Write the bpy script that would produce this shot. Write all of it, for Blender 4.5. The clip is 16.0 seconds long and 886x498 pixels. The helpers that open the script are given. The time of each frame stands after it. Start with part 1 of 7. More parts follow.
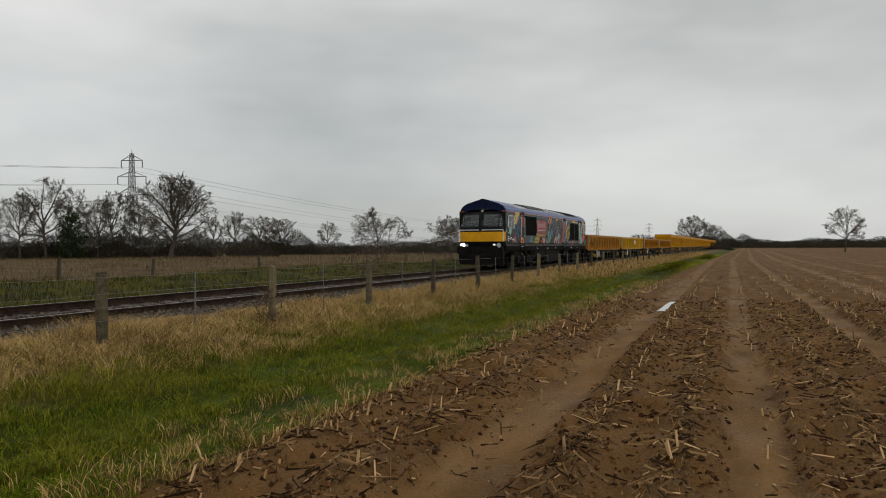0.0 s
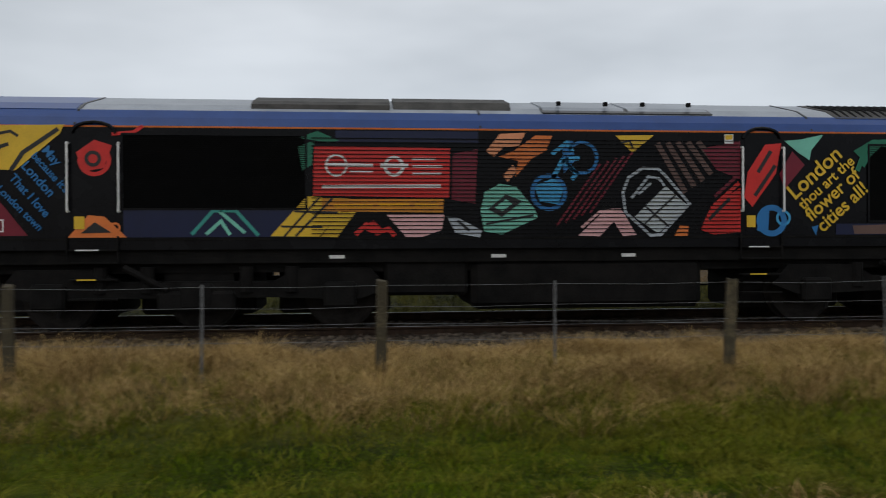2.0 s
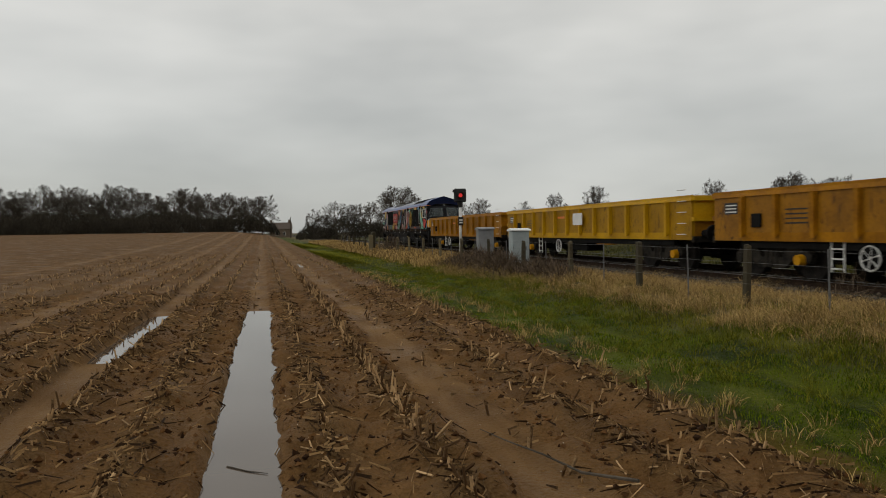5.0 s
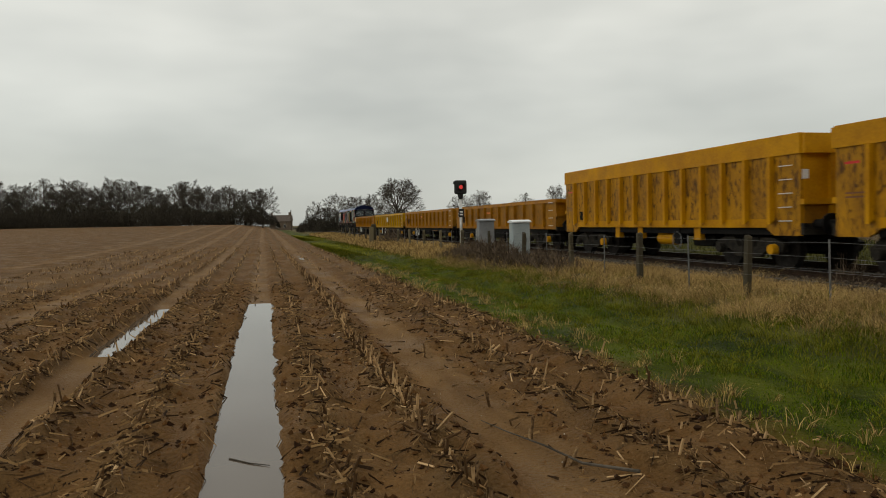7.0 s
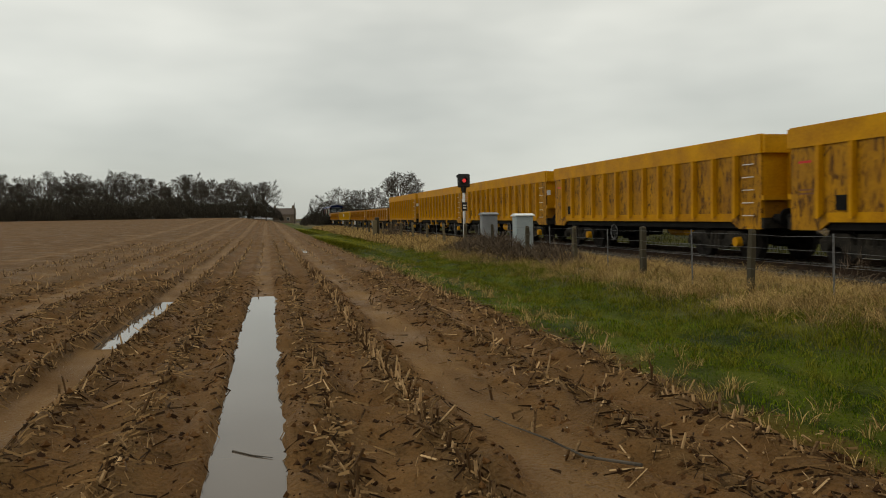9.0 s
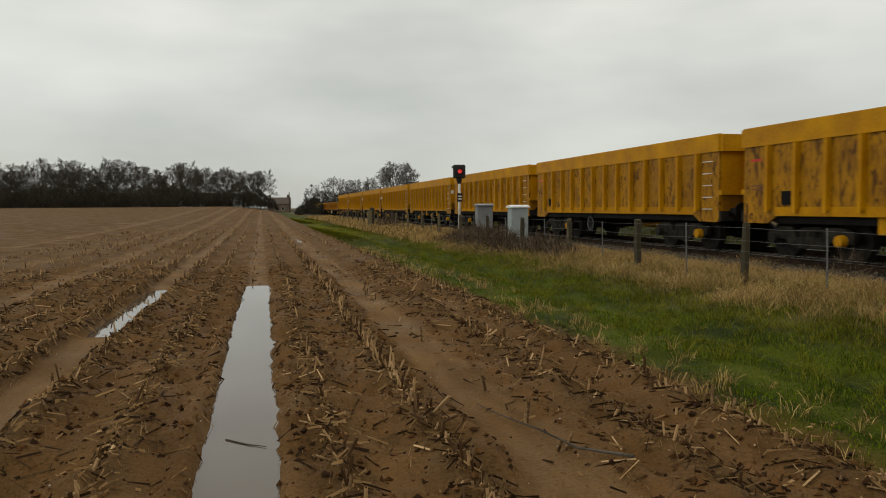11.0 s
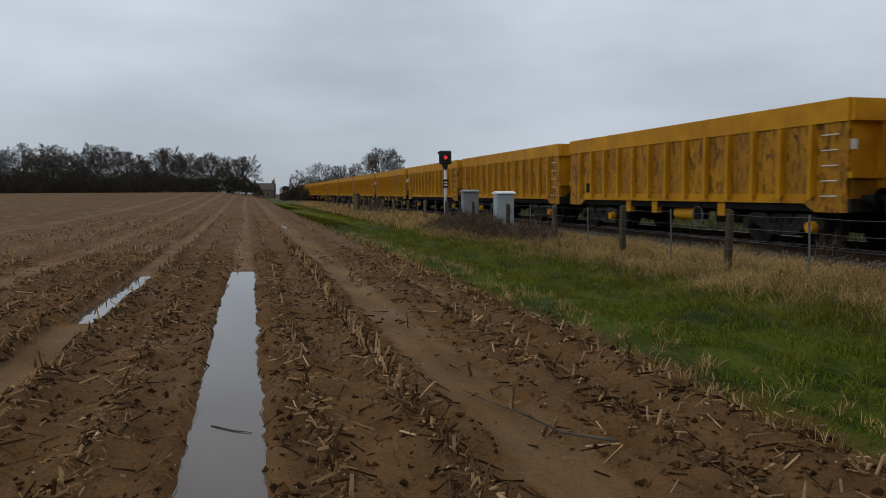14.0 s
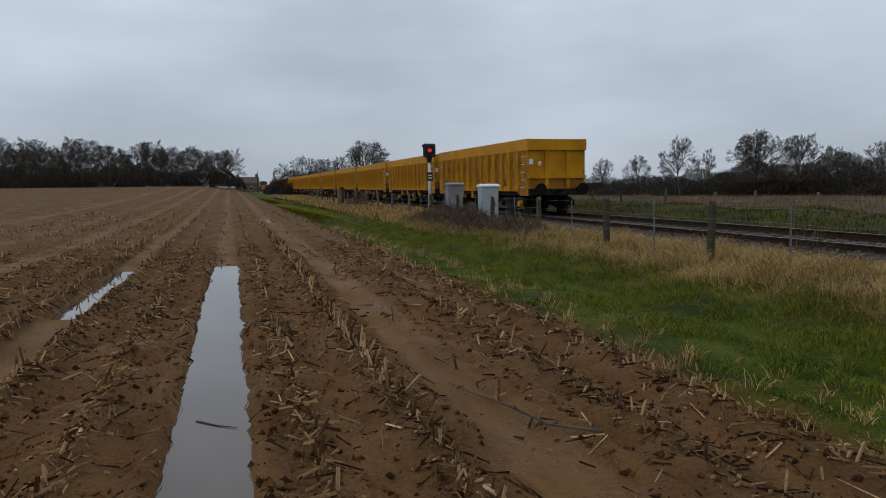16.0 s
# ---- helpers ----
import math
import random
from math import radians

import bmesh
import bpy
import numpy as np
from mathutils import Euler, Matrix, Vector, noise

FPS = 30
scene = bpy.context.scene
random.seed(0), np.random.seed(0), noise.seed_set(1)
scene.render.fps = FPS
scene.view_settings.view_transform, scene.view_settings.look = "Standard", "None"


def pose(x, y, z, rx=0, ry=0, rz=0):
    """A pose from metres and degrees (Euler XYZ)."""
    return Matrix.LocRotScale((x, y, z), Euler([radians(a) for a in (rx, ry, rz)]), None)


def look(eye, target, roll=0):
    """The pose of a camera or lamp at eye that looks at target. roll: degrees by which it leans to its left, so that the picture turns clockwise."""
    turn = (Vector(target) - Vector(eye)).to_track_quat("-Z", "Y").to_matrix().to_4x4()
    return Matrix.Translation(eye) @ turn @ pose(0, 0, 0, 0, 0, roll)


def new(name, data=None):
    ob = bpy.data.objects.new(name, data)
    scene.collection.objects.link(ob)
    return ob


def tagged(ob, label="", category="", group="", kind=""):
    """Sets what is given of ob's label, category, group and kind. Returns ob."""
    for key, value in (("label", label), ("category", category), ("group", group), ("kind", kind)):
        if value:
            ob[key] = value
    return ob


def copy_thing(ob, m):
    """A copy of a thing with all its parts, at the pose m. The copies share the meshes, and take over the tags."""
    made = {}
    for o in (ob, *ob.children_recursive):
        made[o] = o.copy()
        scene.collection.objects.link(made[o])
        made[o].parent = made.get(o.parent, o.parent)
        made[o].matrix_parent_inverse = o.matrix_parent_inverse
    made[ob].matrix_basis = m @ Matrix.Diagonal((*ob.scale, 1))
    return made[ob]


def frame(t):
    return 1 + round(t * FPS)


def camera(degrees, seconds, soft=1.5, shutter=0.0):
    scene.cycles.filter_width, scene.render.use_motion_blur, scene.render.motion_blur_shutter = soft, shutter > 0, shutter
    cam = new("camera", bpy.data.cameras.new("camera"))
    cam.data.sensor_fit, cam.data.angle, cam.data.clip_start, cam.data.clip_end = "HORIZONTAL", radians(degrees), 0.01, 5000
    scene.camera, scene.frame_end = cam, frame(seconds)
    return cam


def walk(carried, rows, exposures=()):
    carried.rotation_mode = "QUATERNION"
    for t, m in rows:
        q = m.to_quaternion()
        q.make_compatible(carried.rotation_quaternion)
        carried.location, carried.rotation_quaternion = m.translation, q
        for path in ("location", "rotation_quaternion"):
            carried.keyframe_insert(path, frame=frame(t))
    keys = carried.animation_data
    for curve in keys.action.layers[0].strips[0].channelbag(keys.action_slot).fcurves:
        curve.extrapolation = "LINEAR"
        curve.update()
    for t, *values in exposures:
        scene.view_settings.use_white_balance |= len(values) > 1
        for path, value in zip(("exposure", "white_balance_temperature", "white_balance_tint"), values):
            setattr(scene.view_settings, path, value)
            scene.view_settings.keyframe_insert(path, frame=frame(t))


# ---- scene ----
cam = camera(60.9, 16.0, soft=1.0, shutter=0.12)
PATH = [
    (0.0, pose(0, 0, 1.62, 89.79, 0.20, -68.01)),
    (0.5, pose(0, 0, 1.62, 89.75, 0.33, -63.62)),
    (1.0, pose(0, 0, 1.62, 89.55, 1.53, -52.14)),
    (1.3, pose(0, 0, 1.62, 89.96, 1.54, -41.89)),
    (1.5, pose(0, 0, 1.62, 89.65, 0.44, -33.91)),
    (1.7, pose(0, 0, 1.62, 90.05, 0.12, -24.04)),
    (2.0, pose(0, 0, 1.62, 89.85, 0.31, -5.27)),
    (2.3, pose(0, 0, 1.62, 90.21, 1.47, 15.91)),
    (2.5, pose(0, 0, 1.62, 90.57, 0.81, 29.06)),
    (2.7, pose(0, 0, 1.62, 90.49, 0.73, 40.54)),
    (3.0, pose(0, 0, 1.62, 90.38, 1.00, 54.70)),
    (3.5, pose(0, 0, 1.62, 89.80, 1.62, 69.76)),
    (4.0, pose(0, 0, 1.62, 89.32, 1.54, 74.81)),
    (4.5, pose(0, 0, 1.62, 89.16, 1.20, 75.61)),
    (5.0, pose(0, 0, 1.62, 88.59, 0.90, 76.53)),
    (5.2, pose(0, 0, 1.62, 88.28, 0.99, 76.34)),
    (7.3, pose(0, 0, 1.62, 87.88, 1.12, 76.67)),
    (7.5, pose(0, 0, 1.62, 87.70, 0.93, 76.84)),
    (8.0, pose(0, 0, 1.62, 87.60, 1.31, 76.72)),
    (8.5, pose(0, 0, 1.62, 87.60, 1.15, 76.77)),
    (11.0, pose(0, 0, 1.62, 86.78, 0.48, 76.45)),
    (11.5, pose(0, 0, 1.62, 86.71, 0.46, 76.01)),
    (12.0, pose(0, 0, 1.62, 86.51, 0.77, 76.35)),
    (12.5, pose(0, 0, 1.62, 86.14, 0.95, 76.02)),
    (13.0, pose(0, 0, 1.62, 86.00, 0.56, 75.68)),
    (13.5, pose(0, 0, 1.62, 85.51, 0.36, 74.98)),
    (14.0, pose(0, 0, 1.62, 85.72, 0.36, 75.38)),
    (14.5, pose(0, 0, 1.62, 85.72, 0.60, 74.86)),
    (15.0, pose(0, 0, 1.62, 85.73, 0.68, 74.89)),
    (15.5, pose(0, 0, 1.62, 85.65, 0.89, 75.31)),
    (16.0, pose(0, 0, 1.62, 85.18, 0.64, 74.19)),
]
EXPOSURES = ((0, -0.1, 6650, 10), (1.5, -0.18, 6650, 10), (1.8, -0.24, 6050, 10), (2.35, -0.18, 6050, 10), (2.8, 0.16, 6600, 10), (3.1, 0.1, 6650, 10), (3.5, -0.12, 6700, 10), (5.0, -0.2, 6750, 9), (8.0, 0.0, 6950, 5),
             (11.0, 0.0, 6900, 6), (12.0, 0.02, 6750, 8), (12.6, -0.12, 6200, 10), (14.0, -0.24, 5850, 10), (16.0, -0.25, 5700, 10))
walk(cam, PATH, EXPOSURES)

# overcast sky with soft cloud banks, and a weak wide sun behind it
world = bpy.data.worlds.new("overcast")
scene.world = world
world.use_nodes = True
wn, wl = world.node_tree.nodes, world.node_tree.links
wn.clear()
w_out = wn.new("ShaderNodeOutputWorld")
w_sum = wn.new("ShaderNodeAddShader")
w_sky = wn.new("ShaderNodeTexSky")
w_sky.sky_type, w_sky.sun_disc = "NISHITA", False
w_sky.sun_elevation, w_sky.sun_rotation = radians(28), radians(200)
w_bg1 = wn.new("ShaderNodeBackground")
w_bg1.inputs[1].default_value = 0.012
w_bg2 = wn.new("ShaderNodeBackground")
w_bg2.inputs[1].default_value = 1.0
w_tc = wn.new("ShaderNodeTexCoord")
w_map = wn.new("ShaderNodeMapping")
w_map.inputs["Scale"].default_value = (1.0, 1.0, 3.2)
w_noise = wn.new("ShaderNodeTexNoise")
w_noise.inputs["Scale"].default_value = 1.7
w_noise.inputs["Detail"].default_value = 4
w_noise.inputs["Roughness"].default_value = 0.5
w_ramp = wn.new("ShaderNodeValToRGB")
w_ramp.color_ramp.elements[0].position, w_ramp.color_ramp.elements[1].position = 0.3, 0.72
w_ramp.color_ramp.elements[0].color = (0.49, 0.505, 0.505, 1)
w_ramp.color_ramp.elements[1].color = (0.87, 0.875, 0.86, 1)
w_sep = wn.new("ShaderNodeSeparateXYZ")
w_grad = wn.new("ShaderNodeValToRGB")
w_grad.color_ramp.elements[0].position, w_grad.color_ramp.elements[1].position = 0.0, 0.42
w_grad.color_ramp.elements[0].color = (0.72, 0.74, 0.76, 1)
w_grad.color_ramp.elements[1].color = (1.12, 1.1, 1.08, 1)
w_mul = wn.new("ShaderNodeMixRGB")
w_mul.blend_type = "MULTIPLY"
w_mul.inputs[0].default_value = 1.0
for a, b in ((w_tc.outputs["Generated"], w_map.inputs[0]), (w_map.outputs[0], w_noise.inputs["Vector"]), (w_noise.outputs[0], w_ramp.inputs[0]),
             (w_tc.outputs["Generated"], w_sep.inputs[0]), (w_sep.outputs[2], w_grad.inputs[0]), (w_ramp.outputs[0], w_mul.inputs[1]),
             (w_grad.outputs[0], w_mul.inputs[2]), (w_mul.outputs[0], w_bg2.inputs[0]), (w_sky.outputs[0], w_bg1.inputs[0]),
             (w_bg1.outputs[0], w_sum.inputs[0]), (w_bg2.outputs[0], w_sum.inputs[1]), (w_sum.outputs[0], w_out.inputs[0])):
    wl.new(a, b)

sun = new("sun", bpy.data.lights.new("sun", "SUN"))
sun.data.energy, sun.data.angle, sun.data.color = 0.4, radians(40), (1.0, 0.96, 0.9)
sun.matrix_world = look((0, 0, 50), (18, 30, 22))


# ---- materials ----
def rgb(c, k=1.0):
    return (c[0] * k, c[1] * k, c[2] * k, 1)


def surface(name, dark, light, scale=6.0, rough=0.75, rough2=None, metal=0.0, bump=0.15, fine=40.0, per="", spec=0.5, emit=None, coord="Object"):
    """Two-scale noise between two colours, fine relief, optional change from piece to piece."""
    m = bpy.data.materials.new(name)
    m.use_nodes = True
    n, l = m.node_tree.nodes, m.node_tree.links
    b = n["Principled BSDF"]
    b.inputs["Metallic"].default_value = metal
    b.inputs["Specular IOR Level"].default_value = spec
    tc = n.new("ShaderNodeTexCoord")
    n1 = n.new("ShaderNodeTexNoise")
    n1.inputs["Scale"].default_value, n1.inputs["Detail"].default_value = scale, 5
    n2 = n.new("ShaderNodeTexNoise")
    n2.inputs["Scale"].default_value, n2.inputs["Detail"].default_value = fine, 3
    for q in (n1, n2):
        l.new(tc.outputs[coord], q.inputs["Vector"])
    mixf = n.new("ShaderNodeMath")
    mixf.operation = "MULTIPLY_ADD"
    mixf.inputs[1].default_value, mixf.inputs[2].default_value = 0.45, -0.22
    l.new(n2.outputs[0], mixf.inputs[0])
    add = n.new("ShaderNodeMath")
    l.new(n1.outputs[0], add.inputs[0])
    l.new(mixf.outputs[0], add.inputs[1])
    fac = add.outputs[0]
    if per:
        src = n.new("ShaderNodeNewGeometry").outputs["Random Per Island"] if per == "island" else n.new("ShaderNodeObjectInfo").outputs["Random"]
        p = n.new("ShaderNodeMath")
        p.operation = "MULTIPLY_ADD"
        p.inputs[1].default_value, p.inputs[2].default_value = 0.8, -0.42
        l.new(src, p.inputs[0])
        a2 = n.new("ShaderNodeMath")
        l.new(fac, a2.inputs[0])
        l.new(p.outputs[0], a2.inputs[1])
        fac = a2.outputs[0]
    ramp = n.new("ShaderNodeValToRGB")
    ramp.color_ramp.elements[0].position, ramp.color_ramp.elements[1].position = 0.3, 0.7
    ramp.color_ramp.elements[0].color, ramp.color_ramp.elements[1].color = rgb(dark), rgb(light)
    l.new(fac, ramp.inputs[0])
    l.new(ramp.outputs[0], b.inputs["Base Color"])
    if rough2 is None:
        b.inputs["Roughness"].default_value = rough
    else:
        mr = n.new("ShaderNodeMapRange")
        mr.inputs["From Min"].default_value, mr.inputs["From Max"].default_value = 0.35, 0.65
        mr.inputs["To Min"].default_value, mr.inputs["To Max"].default_value = rough2, rough
        l.new(n1.outputs[0], mr.inputs["Value"])
        l.new(mr.outputs[0], b.inputs["Roughness"])
    if bump:
        bp = n.new("ShaderNodeBump")
        bp.inputs["Strength"].default_value, bp.inputs["Distance"].default_value = bump, 0.02
        l.new(n2.outputs[0], bp.inputs["Height"])
        l.new(bp.outputs[0], b.inputs["Normal"])
    if emit:
        b.inputs["Emission Color"].default_value, b.inputs["Emission Strength"].default_value = rgb(emit[0]), emit[1]
    return m


M = {}
M["grass_green"] = surface("grass_green", (0.03, 0.058, 0.0015), (0.15, 0.2, 0.004), 1.2, 0.8, bump=0, per="island", spec=0.12)
M["grass_olive"] = surface("grass_olive", (0.06, 0.07, 0.003), (0.22, 0.205, 0.018), 0.8, 0.8, bump=0, per="island", spec=0.12)
M["grass_tan"] = surface("grass_tan", (0.14, 0.084, 0.028), (0.6, 0.41, 0.16), 1.6, 0.8, bump=0, per="island", spec=0.12)
M["stubble"] = surface("stubble", (0.085, 0.045, 0.018), (0.55, 0.36, 0.18), 2.0, 0.8, bump=0, per="island", spec=0.15)
M["litter"] = surface("litter", (0.032, 0.016, 0.006), (0.36, 0.22, 0.095), 2.0, 0.9, bump=0, per="island", spec=0.2)
M["ballast"] = surface("ballast", (0.016, 0.012, 0.009), (0.08, 0.062, 0.045), 14, 0.95, bump=0.9, fine=30, spec=0.1)
M["stone"] = surface("stone", (0.03, 0.024, 0.018), (0.15, 0.12, 0.09), 8, 0.9, bump=0.3, per="island", spec=0.15)
M["concrete"] = surface("concrete", (0.055, 0.045, 0.034), (0.12, 0.1, 0.08), 4, 0.9, bump=0.3, per="object")
M["rail_side"] = surface("rail_side", (0.016, 0.01, 0.007), (0.045, 0.028, 0.018), 8, 0.9, bump=0.2, spec=0.12)
M["rail_top"] = surface("rail_top", (0.3, 0.3, 0.31), (0.45, 0.45, 0.46), 3, 0.4, metal=1.0, bump=0.02)
M["post_wood"] = surface("post_wood", (0.045, 0.036, 0.018), (0.15, 0.12, 0.065), 9, 0.9, bump=0.5, per="object")
M["galv"] = surface("galv", (0.1, 0.1, 0.1), (0.2, 0.2, 0.2), 20, 0.6, metal=0.3, bump=0.05)
M["bark"] = surface("bark", (0.05, 0.042, 0.033), (0.11, 0.092, 0.072), 3, 0.95, bump=0, spec=0.12)
M["twig"] = surface("twig", (0.03, 0.022, 0.016), (0.085, 0.06, 0.04), 0.4, 0.95, bump=0, per="island", spec=0.12)
M["scrub"] = surface("scrub", (0.028, 0.024, 0.018), (0.075, 0.064, 0.046), 0.4, 0.95, bump=0, per="island", spec=0.12)
M["ivy"] = surface("ivy", (0.012, 0.02, 0.008), (0.035, 0.05, 0.02), 0.7, 0.8, bump=0, per="island", spec=0.12)
M["bramble"] = surface("bramble", (0.05, 0.034, 0.022), (0.17, 0.125, 0.085), 2, 0.9, bump=0, per="island", spec=0.12)
M["wagon_yellow"] = surface("wagon_yellow", (0.36, 0.155, 0.003), (0.57, 0.275, 0.004), 1.3, 0.6, rough2=0.48, bump=0.12, fine=18, spec=0.12)
M["wagon_bright"] = surface("wagon_bright", (0.36, 0.19, 0.004), (0.56, 0.315, 0.005), 1.3, 0.55, rough2=0.45, bump=0.1, fine=18, spec=0.15)
M["wagon_worn"] = surface("wagon_worn", (0.2, 0.08, 0.004), (0.4, 0.17, 0.005), 1.6, 0.6, rough2=0.5, bump=0.15, fine=14, spec=0.12)
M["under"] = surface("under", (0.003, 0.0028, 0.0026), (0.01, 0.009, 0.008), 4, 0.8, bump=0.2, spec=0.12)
M["bogie_dirt"] = surface("bogie_dirt", (0.007, 0.006, 0.005), (0.032, 0.027, 0.02), 5, 0.85, bump=0.3, spec=0.15)
M["wheel_steel"] = surface("wheel_steel", (0.006, 0.005, 0.0045), (0.024, 0.02, 0.017), 5, 0.75, bump=0.1, spec=0.15)
M["wagon_inside"] = surface("wagon_inside", (0.05, 0.03, 0.015), (0.16, 0.09, 0.035), 3, 0.85, bump=0.2)
M["black_paint"] = surface("black_paint", (0.002, 0.002, 0.003), (0.006, 0.006, 0.007), 2, 0.3, rough2=0.2, bump=0.02, spec=0.12)
M["dark_grille"] = surface("dark_grille", (0.001, 0.001, 0.001), (0.003, 0.003, 0.003), 5, 0.8, bump=0.1, spec=0.08)
M["roof_grey"] = surface("roof_grey", (0.2, 0.22, 0.25), (0.36, 0.38, 0.41), 2, 0.5, rough2=0.35, bump=0.06)
M["roof_dark"] = surface("roof_dark", (0.03, 0.028, 0.025), (0.075, 0.07, 0.062), 4, 0.75, bump=0.2)
M["handrail"] = surface("handrail", (0.55, 0.55, 0.53), (0.75, 0.75, 0.72), 6, 0.4, bump=0)
M["aluminium"] = surface("aluminium", (0.5, 0.51, 0.52), (0.68, 0.69, 0.7), 10, 0.45, metal=0.1, bump=0.02)
M["navy_matt"] = surface("navy_matt", (0.004, 0.007, 0.025), (0.008, 0.013, 0.045), 3, 0.65, bump=0.02, spec=0.08)
M["lamp_on"] = surface("lamp_on", (0.8, 0.8, 0.75), (0.9, 0.9, 0.85), 5, 0.3, bump=0, emit=((1.0, 0.97, 0.88), 9.0))
M["lamp_dim"] = surface("lamp_dim", (0.6, 0.6, 0.55), (0.7, 0.7, 0.65), 5, 0.2, bump=0, emit=((1.0, 0.97, 0.88), 0.8))
M["lamp_off"] = surface("lamp_off", (0.35, 0.36, 0.37), (0.5, 0.5, 0.52), 5, 0.15, bump=0)
M["signal_red"] = surface("signal_red", (0.5, 0.02, 0.02), (0.6, 0.03, 0.03), 5, 0.3, bump=0, emit=((1.0, 0.05, 0.05), 0.5))
M["signal_black"] = surface("signal_black", (0.006, 0.006, 0.006), (0.015, 0.015, 0.015), 5, 0.7, bump=0.05)
M["mast_white"] = surface("mast_white", (0.55, 0.55, 0.54), (0.72, 0.72, 0.7), 6, 0.6, bump=0.05)
M["cabinet_grey"] = surface("cabinet_grey", (0.16, 0.17, 0.18), (0.24, 0.25, 0.26), 3, 0.6, bump=0.05)
M["cabinet_pale"] = surface("cabinet_pale", (0.27, 0.32, 0.33), (0.36, 0.41, 0.42), 3, 0.55, bump=0.05)
M["cabinet_top"] = surface("cabinet_top", (0.7, 0.72, 0.72), (0.82, 0.84, 0.84), 3, 0.5, bump=0.03)
M["steel_lattice"] = surface("steel_lattice", (0.1, 0.105, 0.11), (0.17, 0.175, 0.18), 1, 0.7, bump=0)
M["brick_wall"] = surface("brick_wall", (0.1, 0.072, 0.05), (0.19, 0.14, 0.1), 3, 0.9, bump=0.2)
M["roof_tile"] = surface("roof_tile", (0.07, 0.05, 0.04), (0.13, 0.1, 0.08), 5, 0.9, bump=0.2)
COLOURS = {"red": (0.62, 0.028, 0.022), "crimson": (0.17, 0.01, 0.024), "orange": (0.72, 0.19, 0.04), "peach": (0.75, 0.3, 0.14), "yellow": (0.72, 0.46, 0.03),
           "cab_yellow": (0.75, 0.36, 0.008), "blue": (0.03, 0.17, 0.42), "sky": (0.06, 0.33, 0.6), "navy": (0.006, 0.01, 0.042), "roof_blue": (0.03, 0.07, 0.235),
           "mint": (0.2, 0.55, 0.42), "teal": (0.05, 0.3, 0.25), "green": (0.02, 0.16, 0.09), "pink": (0.75, 0.42, 0.42), "lilac": (0.42, 0.46, 0.5),
           "brown": (0.13, 0.075, 0.06), "white": (0.78, 0.78, 0.76), "plate": (0.6, 0.24, 0.02), "grey": (0.3, 0.3, 0.31), "pale": (0.5, 0.55, 0.56), "ink": (0.02, 0.02, 0.02), "rust": (0.16, 0.06, 0.02)}
for c_name, c_rgb in COLOURS.items():
    M[c_name] = surface("paint_" + c_name, tuple(0.82 * v for v in c_rgb), c_rgb, 3, 0.32, bump=0.015, spec=0.3)


def glass_material():
    m = bpy.data.materials.new("cab_glass")
    m.use_nodes = True
    b = m.node_tree.nodes["Principled BSDF"]
    b.inputs["Base Color"].default_value = (0.45, 0.5, 0.5, 1)
    b.inputs["Roughness"].default_value = 0.04
    b.inputs["Transmission Weight"].default_value = 0.9
    b.inputs["IOR"].default_value = 1.22
    return m


M["glass"] = glass_material()
# tone of the sheets behind the cab glass: the dim inside painted on
M["cab_backing"] = surface("cab_backing", (0.012, 0.014, 0.016), (0.045, 0.05, 0.055), 1.5, 0.8, bump=0)


def water_material():
    m = bpy.data.materials.new("puddle_water")
    m.use_nodes = True
    n, l = m.node_tree.nodes, m.node_tree.links
    b = n["Principled BSDF"]
    b.inputs["Base Color"].default_value = (0.1, 0.075, 0.055, 1)
    b.inputs["Roughness"].default_value = 0.03
    b.inputs["IOR"].default_value = 1.33
    b.inputs["Specular IOR Level"].default_value = 0.6
    t = n.new("ShaderNodeTexNoise")
    t.inputs["Scale"].default_value = 3.0
    p = n.new("ShaderNodeBump")
    p.inputs["Strength"].default_value, p.inputs["Distance"].default_value = 0.02, 0.01
    l.new(t.outputs[0], p.inputs["Height"])
    l.new(p.outputs[0], b.inputs["Normal"])
    return m


M["water"] = water_material()


# ---- mesh helpers ----
def link(name, me, mat, parent=None, label=""):
    if mat is not None and not me.materials:
        me.materials.append(mat)
    ob = new(name, me)
    if parent:
        ob.parent = parent
    if label:
        ob["label"] = label
    return ob


def part(name, bm, mat, parent=None, label="", smooth=False):
    me = bpy.data.meshes.new(name)
    bm.normal_update()
    bm.to_mesh(me)
    bm.free()
    if smooth:
        me.polygons.foreach_set("use_smooth", [True] * len(me.polygons))
    return link(name, me, mat, parent, label)


def box(bm, x0, x1, y0, y1, z0, z1, bevel=0.0):
    r = bmesh.ops.create_cube(bm, size=1, matrix=Matrix.LocRotScale(((x0 + x1) / 2, (y0 + y1) / 2, (z0 + z1) / 2), None, (x1 - x0, y1 - y0, z1 - z0)))
    if bevel:
        es = list({e for v in r["verts"] for e in v.link_edges})
        bmesh.ops.bevel(bm, geom=es, offset=bevel, segments=1, affect="EDGES")
    return bm


def boxed(*args, bevel=0.0):
    return box(bmesh.new(), *args, bevel=bevel)


def rod(bm, a, b, r, r2=None, seg=8):
    a, b = Vector(a), Vector(b)
    d = b - a
    m = Matrix.Translation((a + b) / 2) @ d.to_track_quat("Z", "Y").to_matrix().to_4x4()
    bmesh.ops.create_cone(bm, cap_ends=True, segments=seg, radius1=r, radius2=r if r2 is None else r2, depth=d.length, matrix=m)
    return bm


